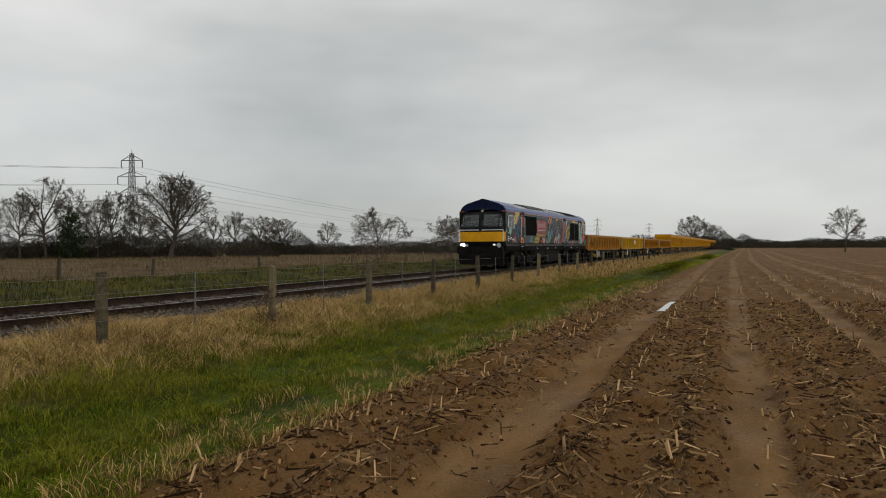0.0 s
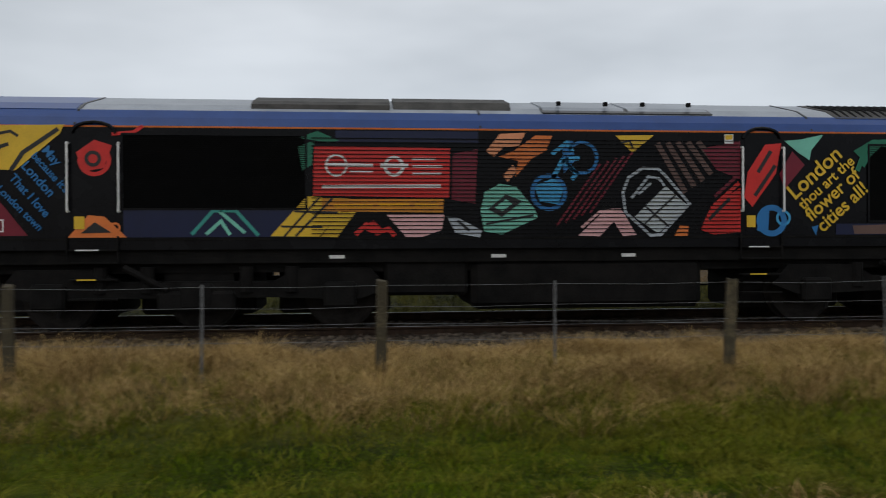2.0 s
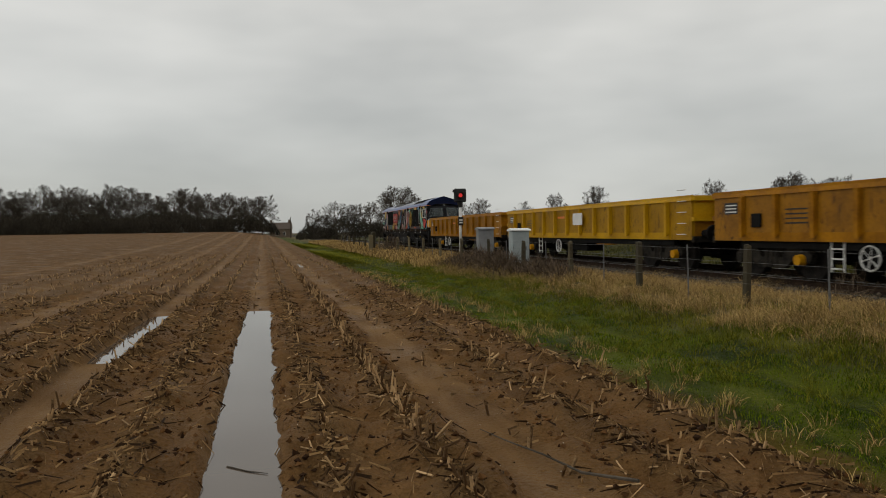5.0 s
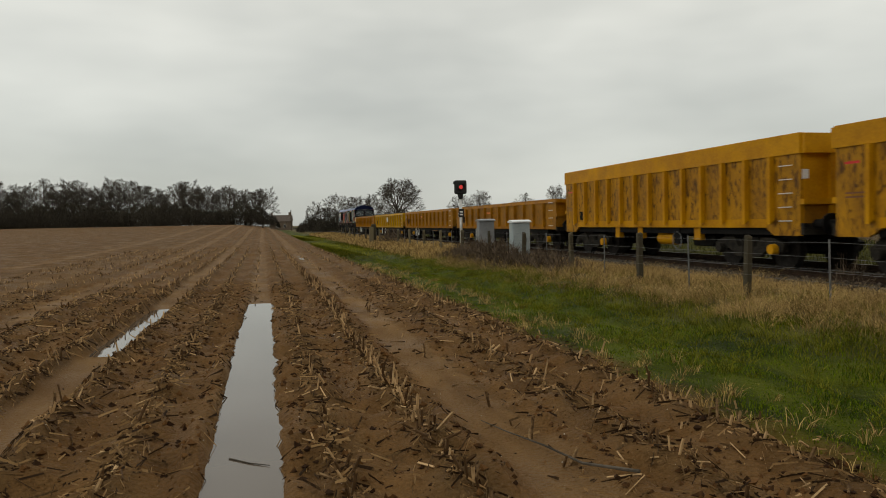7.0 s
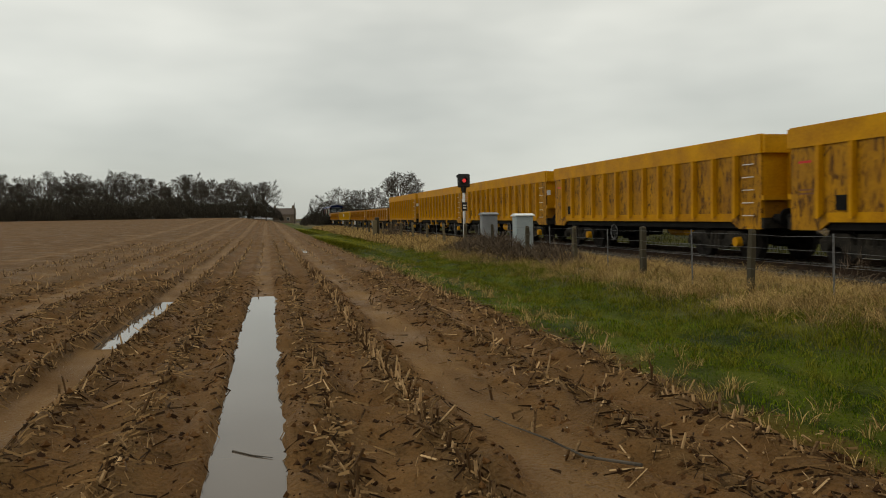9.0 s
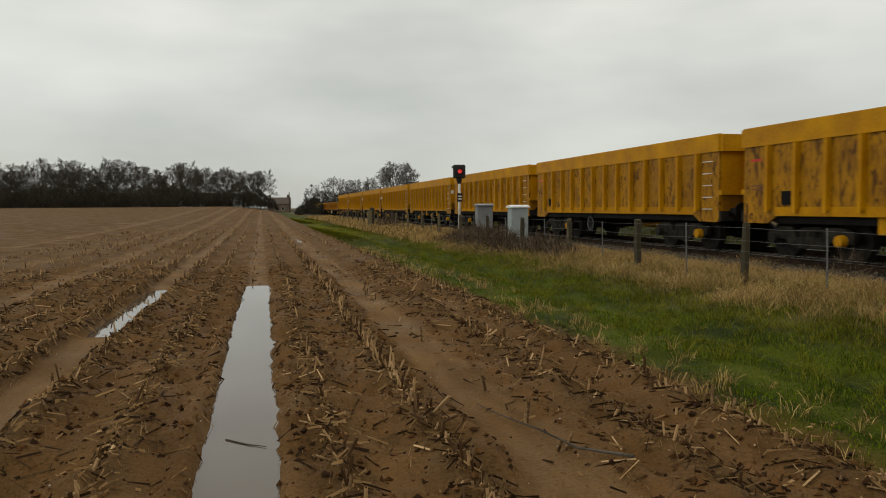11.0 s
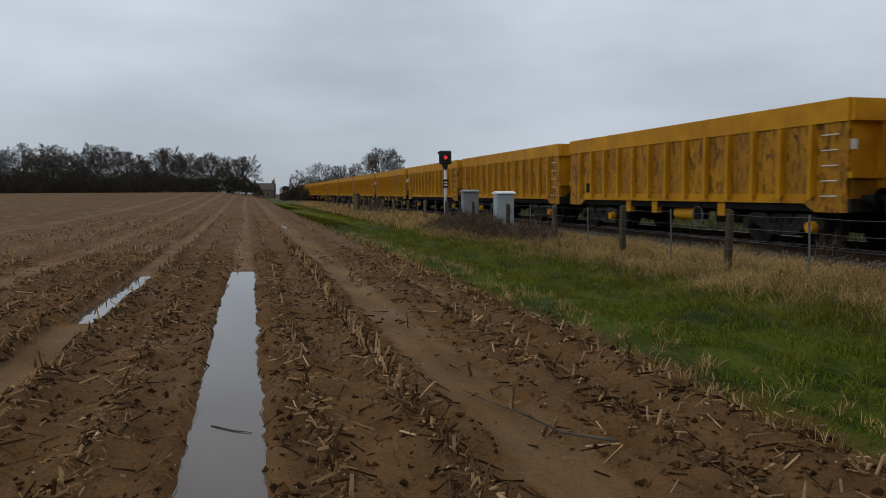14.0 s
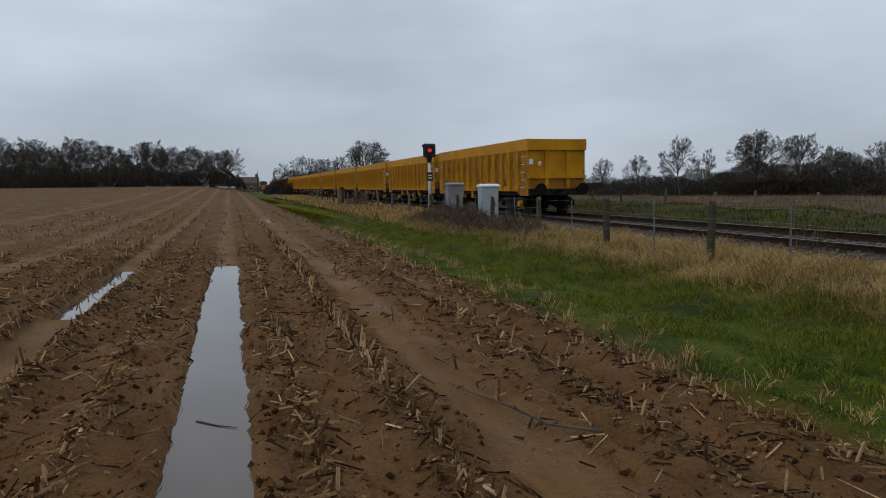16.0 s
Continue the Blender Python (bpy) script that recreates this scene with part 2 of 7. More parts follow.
def prism(bm, pts, y0, y1):
    """Extrude an outline in x and z from y0 to y1."""
    a = [bm.verts.new((p[0], y0, p[1])) for p in pts]
    b = [bm.verts.new((p[0], y1, p[1])) for p in pts]
    bm.faces.new(a), bm.faces.new(b[::-1])
    for i in range(len(pts)):
        j = (i + 1) % len(pts)
        bm.faces.new((a[j], a[i], b[i], b[j]))
    bmesh.ops.recalc_face_normals(bm, faces=bm.faces)
    return bm


def sweep(bm, pts, x0, x1):
    """Extrude an outline in y and z from x0 to x1."""
    a = [bm.verts.new((x0, *p)) for p in pts]
    b = [bm.verts.new((x1, *p)) for p in pts]
    bm.faces.new(a), bm.faces.new(b[::-1])
    for i in range(len(pts)):
        j = (i + 1) % len(pts)
        bm.faces.new((a[j], a[i], b[i], b[j]))
    bmesh.ops.recalc_face_normals(bm, faces=bm.faces)
    return bm


def raw(name, verts, faces, mat, parent=None, label="", smooth=False):
    me = bpy.data.meshes.new(name)
    verts, faces = np.asarray(verts, np.float32), np.asarray(faces, np.int32)
    k = faces.shape[1]
    me.vertices.add(len(verts)), me.loops.add(faces.size), me.polygons.add(len(faces))
    me.vertices.foreach_set("co", verts.ravel())
    me.loops.foreach_set("vertex_index", faces.ravel())
    me.polygons.foreach_set("loop_start", np.arange(len(faces), dtype=np.int32) * k)
    me.polygons.foreach_set("loop_total", np.full(len(faces), k, np.int32))
    me.polygons.foreach_set("use_smooth", np.full(len(faces), smooth))
    me.update(calc_edges=True)
    return link(name, me, mat, parent, label)


# ---- ground: one sheet from the maize field over the verge and the bank to the horizon ----
RAIL_Z, TRACK_Y, FENCE_Y = 0.40, 12.33, 8.0
CANT = 0.09
RNG = np.random.default_rng(7)


def smooth_noise(x, y, seed, cell):
    """Value noise on a lattice, for arrays."""
    def corner(i, j):
        h = np.sin(i * 127.1 + j * 311.7 + seed * 74.7) * 43758.5453
        return h - np.floor(h)
    u, v = x / cell, y / cell
    i, j = np.floor(u), np.floor(v)
    a, b = u - i, v - j
    a, b = a * a * (3 - 2 * a), b * b * (3 - 2 * b)
    return (corner(i, j) * (1 - a) + corner(i + 1, j) * a) * (1 - b) + (corner(i, j + 1) * (1 - a) + corner(i + 1, j + 1) * a) * b


def step(a, b, v):
    t = np.clip((v - a) / (b - a), 0, 1)
    return t * t * (3 - 2 * t)


def drift(v):
    """How far the rows and ruts wander from their straight line."""
    return 0.07 * (smooth_noise(v, 0 * v, 3, 9.0) - 0.5) + 0.019 * np.clip(v - 2, 0, 90)


WHEELINGS = ((-0.15, 0.25, 0.075), (1.85, 0.29, 0.05), (-2.1, 0.27, 0.065), (-4.6, 0.3, 0.06), (-6.6, 0.3, 0.06), (-10.6, 0.3, 0.05), (-12.6, 0.3, 0.05))
STUBBLE_ROWS = [0.48 + 0.73 * k for k in range(-40, 5)]


# pools that stand in the wheel ruts
POOLS = ((-0.15, 0.235, -16.8, -1.6), (-2.1, 0.23, -17.0, -10.2), (1.85, 0.13, -44.0, -36.5), (-6.6, 0.2, -31.5, -26.0), (-6.6, 0.2, -39.0, -33.5), (1.85, 0.2, 18.8, 22.5))


def ground_height(x, y):
    x, y = np.asarray(x, float), np.asarray(y, float)
    wander = drift(x)
    field = 1 - step(3.5, 4.1, y)
    lumps = 0.1 * (smooth_noise(x, y, 1, 0.3) - 0.5) + 0.085 * (smooth_noise(x, y, 2, 0.14) - 0.5) + 0.05 * (smooth_noise(x, y, 11, 1.7) - 0.5)
    ridges = 0.035 * np.cos((y - 0.48 - wander) / 0.73 * 2 * np.pi)
    near = 1 / (1 + (np.hypot(x, y) / 60) ** 2)
    z = field * (lumps + ridges) * near
    for c, half, deep in WHEELINGS:
        d = np.abs(y - c - wander)
        k = 1 - step(half * 0.72, half * 1.25, d)
        vary = 0.85 + 0.5 * (smooth_noise(x, 0 * x, int(c * 10), 6.0) - 0.5)
        z = z * (1 - 0.9 * k) - deep * k * vary * near
        z = z + 0.05 * np.exp(-((d - half * 1.42) / 0.075) ** 2) * near * (0.6 + 0.8 * smooth_noise(x, y, 5, 0.4))
    verge = step(3.6, 5.0, y)
    z = z + verge * (0.06 * (smooth_noise(x, y, 6, 0.8) - 0.5) + 0.06 * (smooth_noise(x, y, 8, 2.7) - 0.5))
    z = z - 0.07 * np.exp(-((y - 5.35) / 0.28) ** 2) - 0.06 * np.exp(-((y - 4.15) / 0.2) ** 2) * verge
    for c, half, x0, x1 in POOLS:
        inside = (1 - step(half * 0.8, half * 1.2, np.abs(y - c - wander))) * step(x0, x0 + 1.0, x) * (1 - step(x1 - 1.0, x1, x))
        z = z - (0.05 + 0.03 * smooth_noise(x, y, 77, 0.7)) * inside
    # the land rises gently towards the woods round the field
    z = z + 2.1 * step(35, 200, np.hypot(x, y)) * (1 - step(-8, 9, y)) * (1 - step(-30, 10, x))
    z = z + 0.2 * step(5.6, 8.0, y) + 0.04 * step(8.0, 10.0, y)
    # beyond the line: a low grassy bank, then the reedy meadow
    z = z + 0.33 * np.exp(-((y - 18.5) / 2.2) ** 2) * (0.7 + 0.6 * smooth_noise(x, y, 9, 3.0)) - 0.25 * step(20.0, 28.0, y)
    z = z + 0.22 * (smooth_noise(x, y, 12, 1.3) - 0.5) * step(14.8, 16.0, y) * (1 - step(20.5, 23.0, y))
    # tussocks under the dead grass
    z = z + 0.16 * (smooth_noise(x, y, 14, 0.75) - 0.35) * step(6.0, 7.2, y) * (1 - step(9.0, 9.6, y))
    return z


def axis(fine, mid, far, f_step, m_step):
    v = list(np.arange(-fine, fine, f_step))
    s, p = m_step, fine
    while p < far:
        v.append(p)
        if p < mid:
            s = m_step
        else:
            s *= 1.12
        p += s
    pos = [a for a in v if a >= fine]
    return np.array(sorted(v + [-a for a in pos[0:]]))


gx = np.unique(np.round(np.concatenate([axis(22, 60, 2600, 0.09, 0.3)]), 4))
gy = np.unique(np.round(np.concatenate([np.arange(-5.2, 4.4, 0.05), np.arange(4.4, 10, 0.12), np.arange(10, 24, 0.4), -np.geomspace(5.3, 2600, 90), np.geomspace(24, 2600, 50)]), 4))
GX, GY = np.meshgrid(gx, gy, indexing="ij")
GZ = ground_height(GX, GY)
gi = np.arange(len(gx) * len(gy)).reshape(len(gx), len(gy))
g_faces = np.stack([gi[:-1, :-1], gi[1:, :-1], gi[1:, 1:], gi[:-1, 1:]], -1).reshape(-1, 4)


def ground_material():
    """Soil, verge, bank and meadow by the y of the plan, with broken edges."""
    m = bpy.data.materials.new("ground_soil_and_grass")
    m.use_nodes = True
    n, l = m.node_tree.nodes, m.node_tree.links
    b = n["Principled BSDF"]
    tc = n.new("ShaderNodeTexCoord")
    sep = n.new("ShaderNodeSeparateXYZ")
    l.new(tc.outputs["Object"], sep.inputs[0])

    def noise_at(scale, detail=4, stretch=None):
        q = n.new("ShaderNodeTexNoise")
        q.inputs["Scale"].default_value, q.inputs["Detail"].default_value = scale, detail
        if stretch:
            mp = n.new("ShaderNodeMapping")
            mp.inputs["Scale"].default_value = stretch
            l.new(tc.outputs["Object"], mp.inputs[0])
            l.new(mp.outputs[0], q.inputs["Vector"])
        else:
            l.new(tc.outputs["Object"], q.inputs["Vector"])
        return q.outputs[0]

    def two(fac, c0, c1, p0=0.35, p1=0.65):
        r = n.new("ShaderNodeValToRGB")
        r.color_ramp.elements[0].position, r.color_ramp.elements[1].position = p0, p1
        r.color_ramp.elements[0].color, r.color_ramp.elements[1].color = rgb(c0), rgb(c1)
        l.new(fac, r.inputs[0])
        return r.outputs[0]

    def mix(fac, c0, c1):
        q = n.new("ShaderNodeMixRGB")
        l.new(fac, q.inputs[0]), l.new(c0, q.inputs[1]), l.new(c1, q.inputs[2])
        return q.outputs[0]

    def border(y0, y1, wobble=0.5, scale=1.2):
        w = n.new("ShaderNodeMath")
        w.operation = "MULTIPLY_ADD"
        w.inputs[1].default_value = wobble
        l.new(noise_at(scale, 5), w.inputs[0]), l.new(sep.outputs[1], w.inputs[2])
        r = n.new("ShaderNodeMapRange")
        r.inputs["From Min"].default_value, r.inputs["From Max"].default_value = y0 + wobble / 2, y1 + wobble / 2
        l.new(w.outputs[0], r.inputs["Value"])
        return r.outputs[0]

    soil = two(noise_at(2.2, 6), (0.04, 0.017, 0.004), (0.17, 0.077, 0.021), 0.32, 0.68)
    # dark ends of the crumb and residue colours hold the shade between clods
    shaded_crumbs = two(noise_at(38, 3), (0.008, 0.0035, 0.001), (0.16, 0.074, 0.022), 0.36, 0.66)
    half = n.new("ShaderNodeMixRGB")
    half.inputs[0].default_value = 0.45
    l.new(soil, half.inputs[1]), l.new(shaded_crumbs, half.inputs[2])
    mud = two(noise_at(1.5, 6, (0.35, 1.5, 1)), (0.125, 0.066, 0.024), (0.205, 0.115, 0.045))
    worn = n.new("ShaderNodeAttribute")
    worn.attribute_name = "worn"
    straw = two(noise_at(55, 2, (0.35, 1.6, 1)), (0, 0, 0), (1, 1, 1), 0.68, 0.74)
    straw_c = two(noise_at(3), (0.11, 0.075, 0.04), (0.26, 0.185, 0.1))
    trash = n.new("ShaderNodeAttribute")
    trash.attribute_name = "trash"
    shaded_residue = two(noise_at(30, 4, (0.6, 1.4, 1)), (0.014, 0.008, 0.003), (0.12, 0.075, 0.03), 0.38, 0.72)
    soil2 = mix(worn.outputs["Fac"], mix(trash.outputs["Fac"], mix(straw, half.outputs[0], straw_c), shaded_residue), mud)
    lawn = two(noise_at(1.1, 6, (0.6, 1.3, 1)), (0.02, 0.03, 0.002), (0.075, 0.088, 0.004), 0.38, 0.62)
    dry = two(noise_at(1.1, 5), (0.06, 0.05, 0.018), (0.15, 0.11, 0.045))
    cinder = two(noise_at(12, 4), (0.03, 0.025, 0.02), (0.1, 0.085, 0.07))
    bank = two(noise_at(0.9, 6), (0.016, 0.018, 0.004), (0.075, 0.072, 0.014), 0.38, 0.62)
    meadow = two(noise_at(0.25, 6), (0.05, 0.034, 0.016), (0.13, 0.09, 0.045))
    far_g = two(noise_at(0.012, 3), (0.035, 0.04, 0.015), (0.06, 0.05, 0.028))
    c = mix(border(3.55, 4.0, 0.7), soil2, lawn)
    c = mix(border(6.0, 7.2, 1.2, 0.8), c, dry)
    c = mix(border(9.3, 9.8, 0.5), c, cinder)
    c = mix(border(14.6, 15.4, 0.8), c, bank)
    c = mix(border(20.5, 23.5, 3.0, 0.4), c, meadow)
    c = mix(border(105, 125, 10.0, 0.05), c, far_g)
    l.new(c, b.inputs["Base Color"])
    wet = n.new("ShaderNodeMapRange")
    wet.inputs["From Min"].default_value, wet.inputs["From Max"].default_value = 0.35, 0.65
    wet.inputs["To Min"].default_value, wet.inputs["To Max"].default_value = 0.65, 0.95
    l.new(noise_at(0.9, 4), wet.inputs["Value"])
    damp = n.new("ShaderNodeMath")
    damp.operation = "MULTIPLY_ADD"
    damp.inputs[1].default_value = -0.14
    l.new(worn.outputs["Fac"], damp.inputs[0]), l.new(wet.outputs[0], damp.inputs[2])
    l.new(damp.outputs[0], b.inputs["Roughness"])
    b.inputs["Specular IOR Level"].default_value = 0.06
    bp = n.new("ShaderNodeBump")
    bp.inputs["Strength"].default_value, bp.inputs["Distance"].default_value = 1.0, 0.05
    l.new(noise_at(26, 6), bp.inputs["Height"])
    l.new(bp.outputs[0], b.inputs["Normal"])
    return m


M["ground"] = ground_material()
ground = raw("ground", np.stack([GX, GY, GZ], -1).reshape(-1, 3), g_faces, M["ground"], smooth=True)
worn_at = ground.data.attributes.new("worn", "FLOAT", "POINT")
worn_v = np.zeros_like(GX)
for c, half, deep in WHEELINGS:
    worn_v = np.maximum(worn_v, 1 - step(half * 0.75, half * 1.3, np.abs(GY - c - drift(GX)) + 0.22 * (smooth_noise(GX, GY, 91, 0.25) - 0.5)) * (0.66 + 0.34 * smooth_noise(GX, GY, int(10 * c) + 7, 2.3)) * (1.0 if c > -3 else 0.6))
worn_at.data.foreach_set("value", worn_v.ravel().astype(np.float32))
# chopped residue with shade in its tone lies in bands along the stubble rows
trash_at = ground.data.attributes.new("trash", "FLOAT", "POINT")
row_d = np.abs((GY - 0.48 - drift(GX) + 0.365) % 0.73 - 0.365)
trash_v = (1 - step(0.08, 0.24, row_d + 0.16 * (smooth_noise(GX, GY, 92, 0.3) - 0.5))) * (0.45 + 0.55 * smooth_noise(GX, GY, 93, 1.5)) * (1 - step(3.4, 3.8, GY))
trash_v = np.where(GY < -5.0, 0.35 + 0.4 * smooth_noise(GX, GY, 95, 3.0), trash_v)
trash_at.data.foreach_set("value", trash_v.ravel().astype(np.float32))
tagged(ground, "wet brown maize stubble field, green verge and reedy meadow", "ground", kind="structure")


def puddle(name, x0, x1, y, half, z, label):
    """A flat sheet of water; the wheeling's own banks make its shore."""
    bm = bmesh.new()
    n = 48
    edge = [(x0 + (x1 - x0) * (0.5 - 0.5 * math.cos(math.pi * i / n))) for i in range(n + 1)]
    lo = [bm.verts.new((a, y - half * min(1, 3 * math.sin(math.pi * i / n) ** 0.7) + 0.03 * noise.noise((a * 1.3, 1, y)), z)) for i, a in enumerate(edge)]
    hi = [bm.verts.new((a, y + half * min(1, 3 * math.sin(math.pi * i / n) ** 0.7) + 0.03 * noise.noise((a * 1.3, 4, y)), z)) for i, a in enumerate(edge)]
    for i in range(n):
        bm.faces.new((lo[i], lo[i + 1], hi[i + 1], hi[i]))
    return tagged(part(name, bm, M["water"]), label, "puddle", kind="structure")


puddle("water", -16.6, -1.8, -0.15, 0.36, -0.042, "long still puddle in a muddy wheel rut")
puddle("water", -16.8, -10.4, -2.1, 0.36, -0.078, "shallow puddle reflecting the sky in a rut")
for p_x0, p_x1, p_y in ((-43.8, -36.7, 1.85), (-31.3, -26.2, -6.6), (-38.8, -33.7, -6.6), (19.0, 22.3, 1.85)):
    p_mid = ground_height(np.linspace(p_x0 + 1.2, p_x1 - 1.2, 9), np.full(9, p_y))
    puddle("water", p_x0, p_x1, p_y, 0.2, float(p_mid.mean()) + 0.003, "small shallow pool standing in a far rut")


# ---- bare winter trees ----
def tree_mesh(seed, height, wide=0.36, limbs=11, thick=0.022, clear=0.2, twig_w=0.021, tall=0.41, mid=0.58):
    """A tapered trunk, and a rounded crown whose limbs fork four times into fine twigs: two meshes."""
    rnd = random.Random(seed)
    meshes = {0: ([], []), 1: ([], [])}
    h = height
    centre = Vector((0, 0, mid * h))
    up = Vector((0, 0, 1))

    def jitter(k):
        return Vector((rnd.gauss(0, k), rnd.gauss(0, k), rnd.gauss(0, k)))

    def spread(p):
        """How far out in the crown: 1 on its outline, which is uneven."""
        d = p - centre
        k = 1 + 0.13 * noise.noise((d.normalized() * 2.2 + Vector((seed, 0, 0)))) if d.length > 0 else 1
        return math.sqrt((d.x / (wide * h)) ** 2 + (d.y / (wide * h)) ** 2 + (d.z / (tall * h)) ** 2) / k

    def tube(a, b, ra, rb, k):
        vs, fs = meshes[k]
        d = (b - a).normalized()
        u = d.orthogonal().normalized()
        w = d.cross(u)
        o = len(vs)
        for p, r in ((a, ra), (b, rb)):
            for i in range(3):
                t = i * 2.0944
                vs.append(p + (u * math.cos(t) + w * math.sin(t)) * max(r, 0.014))
        for i in range(3):
            j = (i + 1) % 3
            fs.append((o + i, o + j, o + 3 + j, o + 3 + i))

    def sliver(a, b, w):
        vs, fs = meshes[1]
        s = (b - a).cross(jitter(1)).normalized() * w
        o = len(vs)
        vs.extend((a - s, a + s, b))
        fs.append((o, o + 1, o + 2))

    segments, many = (5, 4, 3, 2, 1), (1.7, 1.7, 1.8, 2.3)
    bend = (0.1, 0.16, 0.2, 0.22, 0.0)

    def grow(p, d, length, r, level):
        n = segments[level]
        for i in range(n):
            d = (d + jitter(bend[level]) + up * 0.05).normalized()
            q = p + d * length / n
            if spread(q) > 1.0:
                q = p + d * length / n * 0.35
            ra, rb = r * (1 - 0.75 * i / n), r * (1 - 0.75 * (i + 1) / n)
            if level < 3:
                tube(p, q, ra, rb, 1)
            else:
                sliver(p, q, twig_w * (1.3 if level == 3 else 1.0))
            if level < 4 and (level or i):
                for _ in range(int(many[level] + rnd.random())):
                    side = (d.cross(jitter(1))).normalized()
                    fork = rnd.uniform(0.55, 1.15)
                    e = (d * math.cos(fork) + side * math.sin(fork) + (q - centre).normalized() * 0.25).normalized()
                    grow(p.lerp(q, rnd.uniform(0.3, 1.0)), e, length * rnd.uniform(0.4, 0.62) * (1 if level else 0.85), rb * 0.6, level + 1)
            p = q

    r0 = h * thick
    pts = [Vector((0, 0, 0))]
    for i in range(5):
        pts.append(pts[-1] + Vector((rnd.uniform(-0.02, 0.02) * h, rnd.uniform(-0.02, 0.02) * h, 0.1 * h)))
        tube(pts[-2], pts[-1], r0 * (1 - 0.13 * i), r0 * (0.87 - 0.13 * i), 0)
    for k in range(limbs):
        f = (k + 0.5) / limbs
        a, e = k * 2.4 + rnd.uniform(-0.3, 0.3), 0.15 + 1.25 * f ** 1.1
        d = Vector((math.cos(a) * math.cos(e), math.sin(a) * math.cos(e), math.sin(e)))
        s = (clear + (0.5 - clear) * f) / 0.1
        i0 = min(int(s), 4)
        start = pts[i0].lerp(pts[i0 + 1], min(1.0, s - i0))
        reach = 0.1 * h
        while spread(start + d * reach) < 0.97 and reach < h:
            reach += 0.02 * h
        grow(start, d, reach, r0 * rnd.uniform(0.42, 0.6), 0)
    out = []
    for k, nm in ((0, "trunk"), (1, "crown")):
        me = bpy.data.meshes.new(nm)
        me.from_pydata([tuple(v) for v in meshes[k][0]], [], meshes[k][1])
        me.materials.append(M["bark"])
        out.append(me)
    return out


TREES = [tree_mesh(11, 12, 0.36), tree_mesh(23, 12, 0.42, 12), tree_mesh(37, 12, 0.3, clear=0.16), tree_mesh(5, 12, 0.38, 10, clear=0.24)]
OAK = tree_mesh(71, 12, 0.44, 17, thick=0.028, clear=0.17, tall=0.44, mid=0.55)
THORN = tree_mesh(61, 6, 0.5, 9, thick=0.014, clear=0.06, twig_w=0.011, mid=0.55, tall=0.43)


def polar(az, dist):
    return dist * math.cos(radians(az)), dist * math.sin(radians(az))


def clump_mesh(name, seed, length, depth, height, count, size, mat, thin=0.2):
    """A thicket: crossing thin twigs and leaf scraps in an uneven rounded mass."""
    r = np.random.default_rng(seed)
    x = r.uniform(-length / 2, length / 2, count)
    top = height * (0.55 + 0.45 * smooth_noise(x, x * 0, seed, height * 0.8)) * np.clip((1 - (2 * np.abs(x) / length) ** 4), 0.1, 1)
    y = r.normal(0, 0.3, count) * depth
    z = top * r.uniform(0, 1, count) ** 0.8 * np.clip(1 - (np.abs(y) / depth) ** 2 * 0.6, 0.2, 1)
    d = r.normal(0, 1, (count, 3))
    d[:, 2] = np.abs(d[:, 2]) + 0.4
    d /= np.linalg.norm(d, axis=1)[:, None]
    s = r.normal(0, 1, (count, 3))
    s = np.cross(d, s)
    s /= np.linalg.norm(s, axis=1)[:, None]
    L = size * r.uniform(0.5, 1.6, count)[:, None]
    W = L * r.uniform(0.25 * thin, thin, count)[:, None]
    p = np.stack([x, y, z], 1)
    v = np.stack([p - s * W, p + s * W, p + d * L], 1).reshape(-1, 3)
    v[:, 2] = np.maximum(v[:, 2], -0.2)
    f = np.arange(count * 3).reshape(-1, 3)
    me = bpy.data.meshes.new(name)
    me.from_pydata(v.tolist(), [], f.tolist())
    me.materials.append(mat)
    return me


def put_tree(me, base_h, az, dist, h, label, turn=0.0, wide=1.0):
    x, y = polar(az, dist)
    root = new("tree")
    k = 1.06 * h / base_h
    root.matrix_world = Matrix.LocRotScale((x, y, float(ground_height(x, y)) - 0.1), Euler((0, 0, turn)), (k * wide, k * wide, k))
    link("trunk", me[0], None, root)
    link("crown", me[1], None, root)
    return tagged(root, label, "tree", group="bare winter trees")


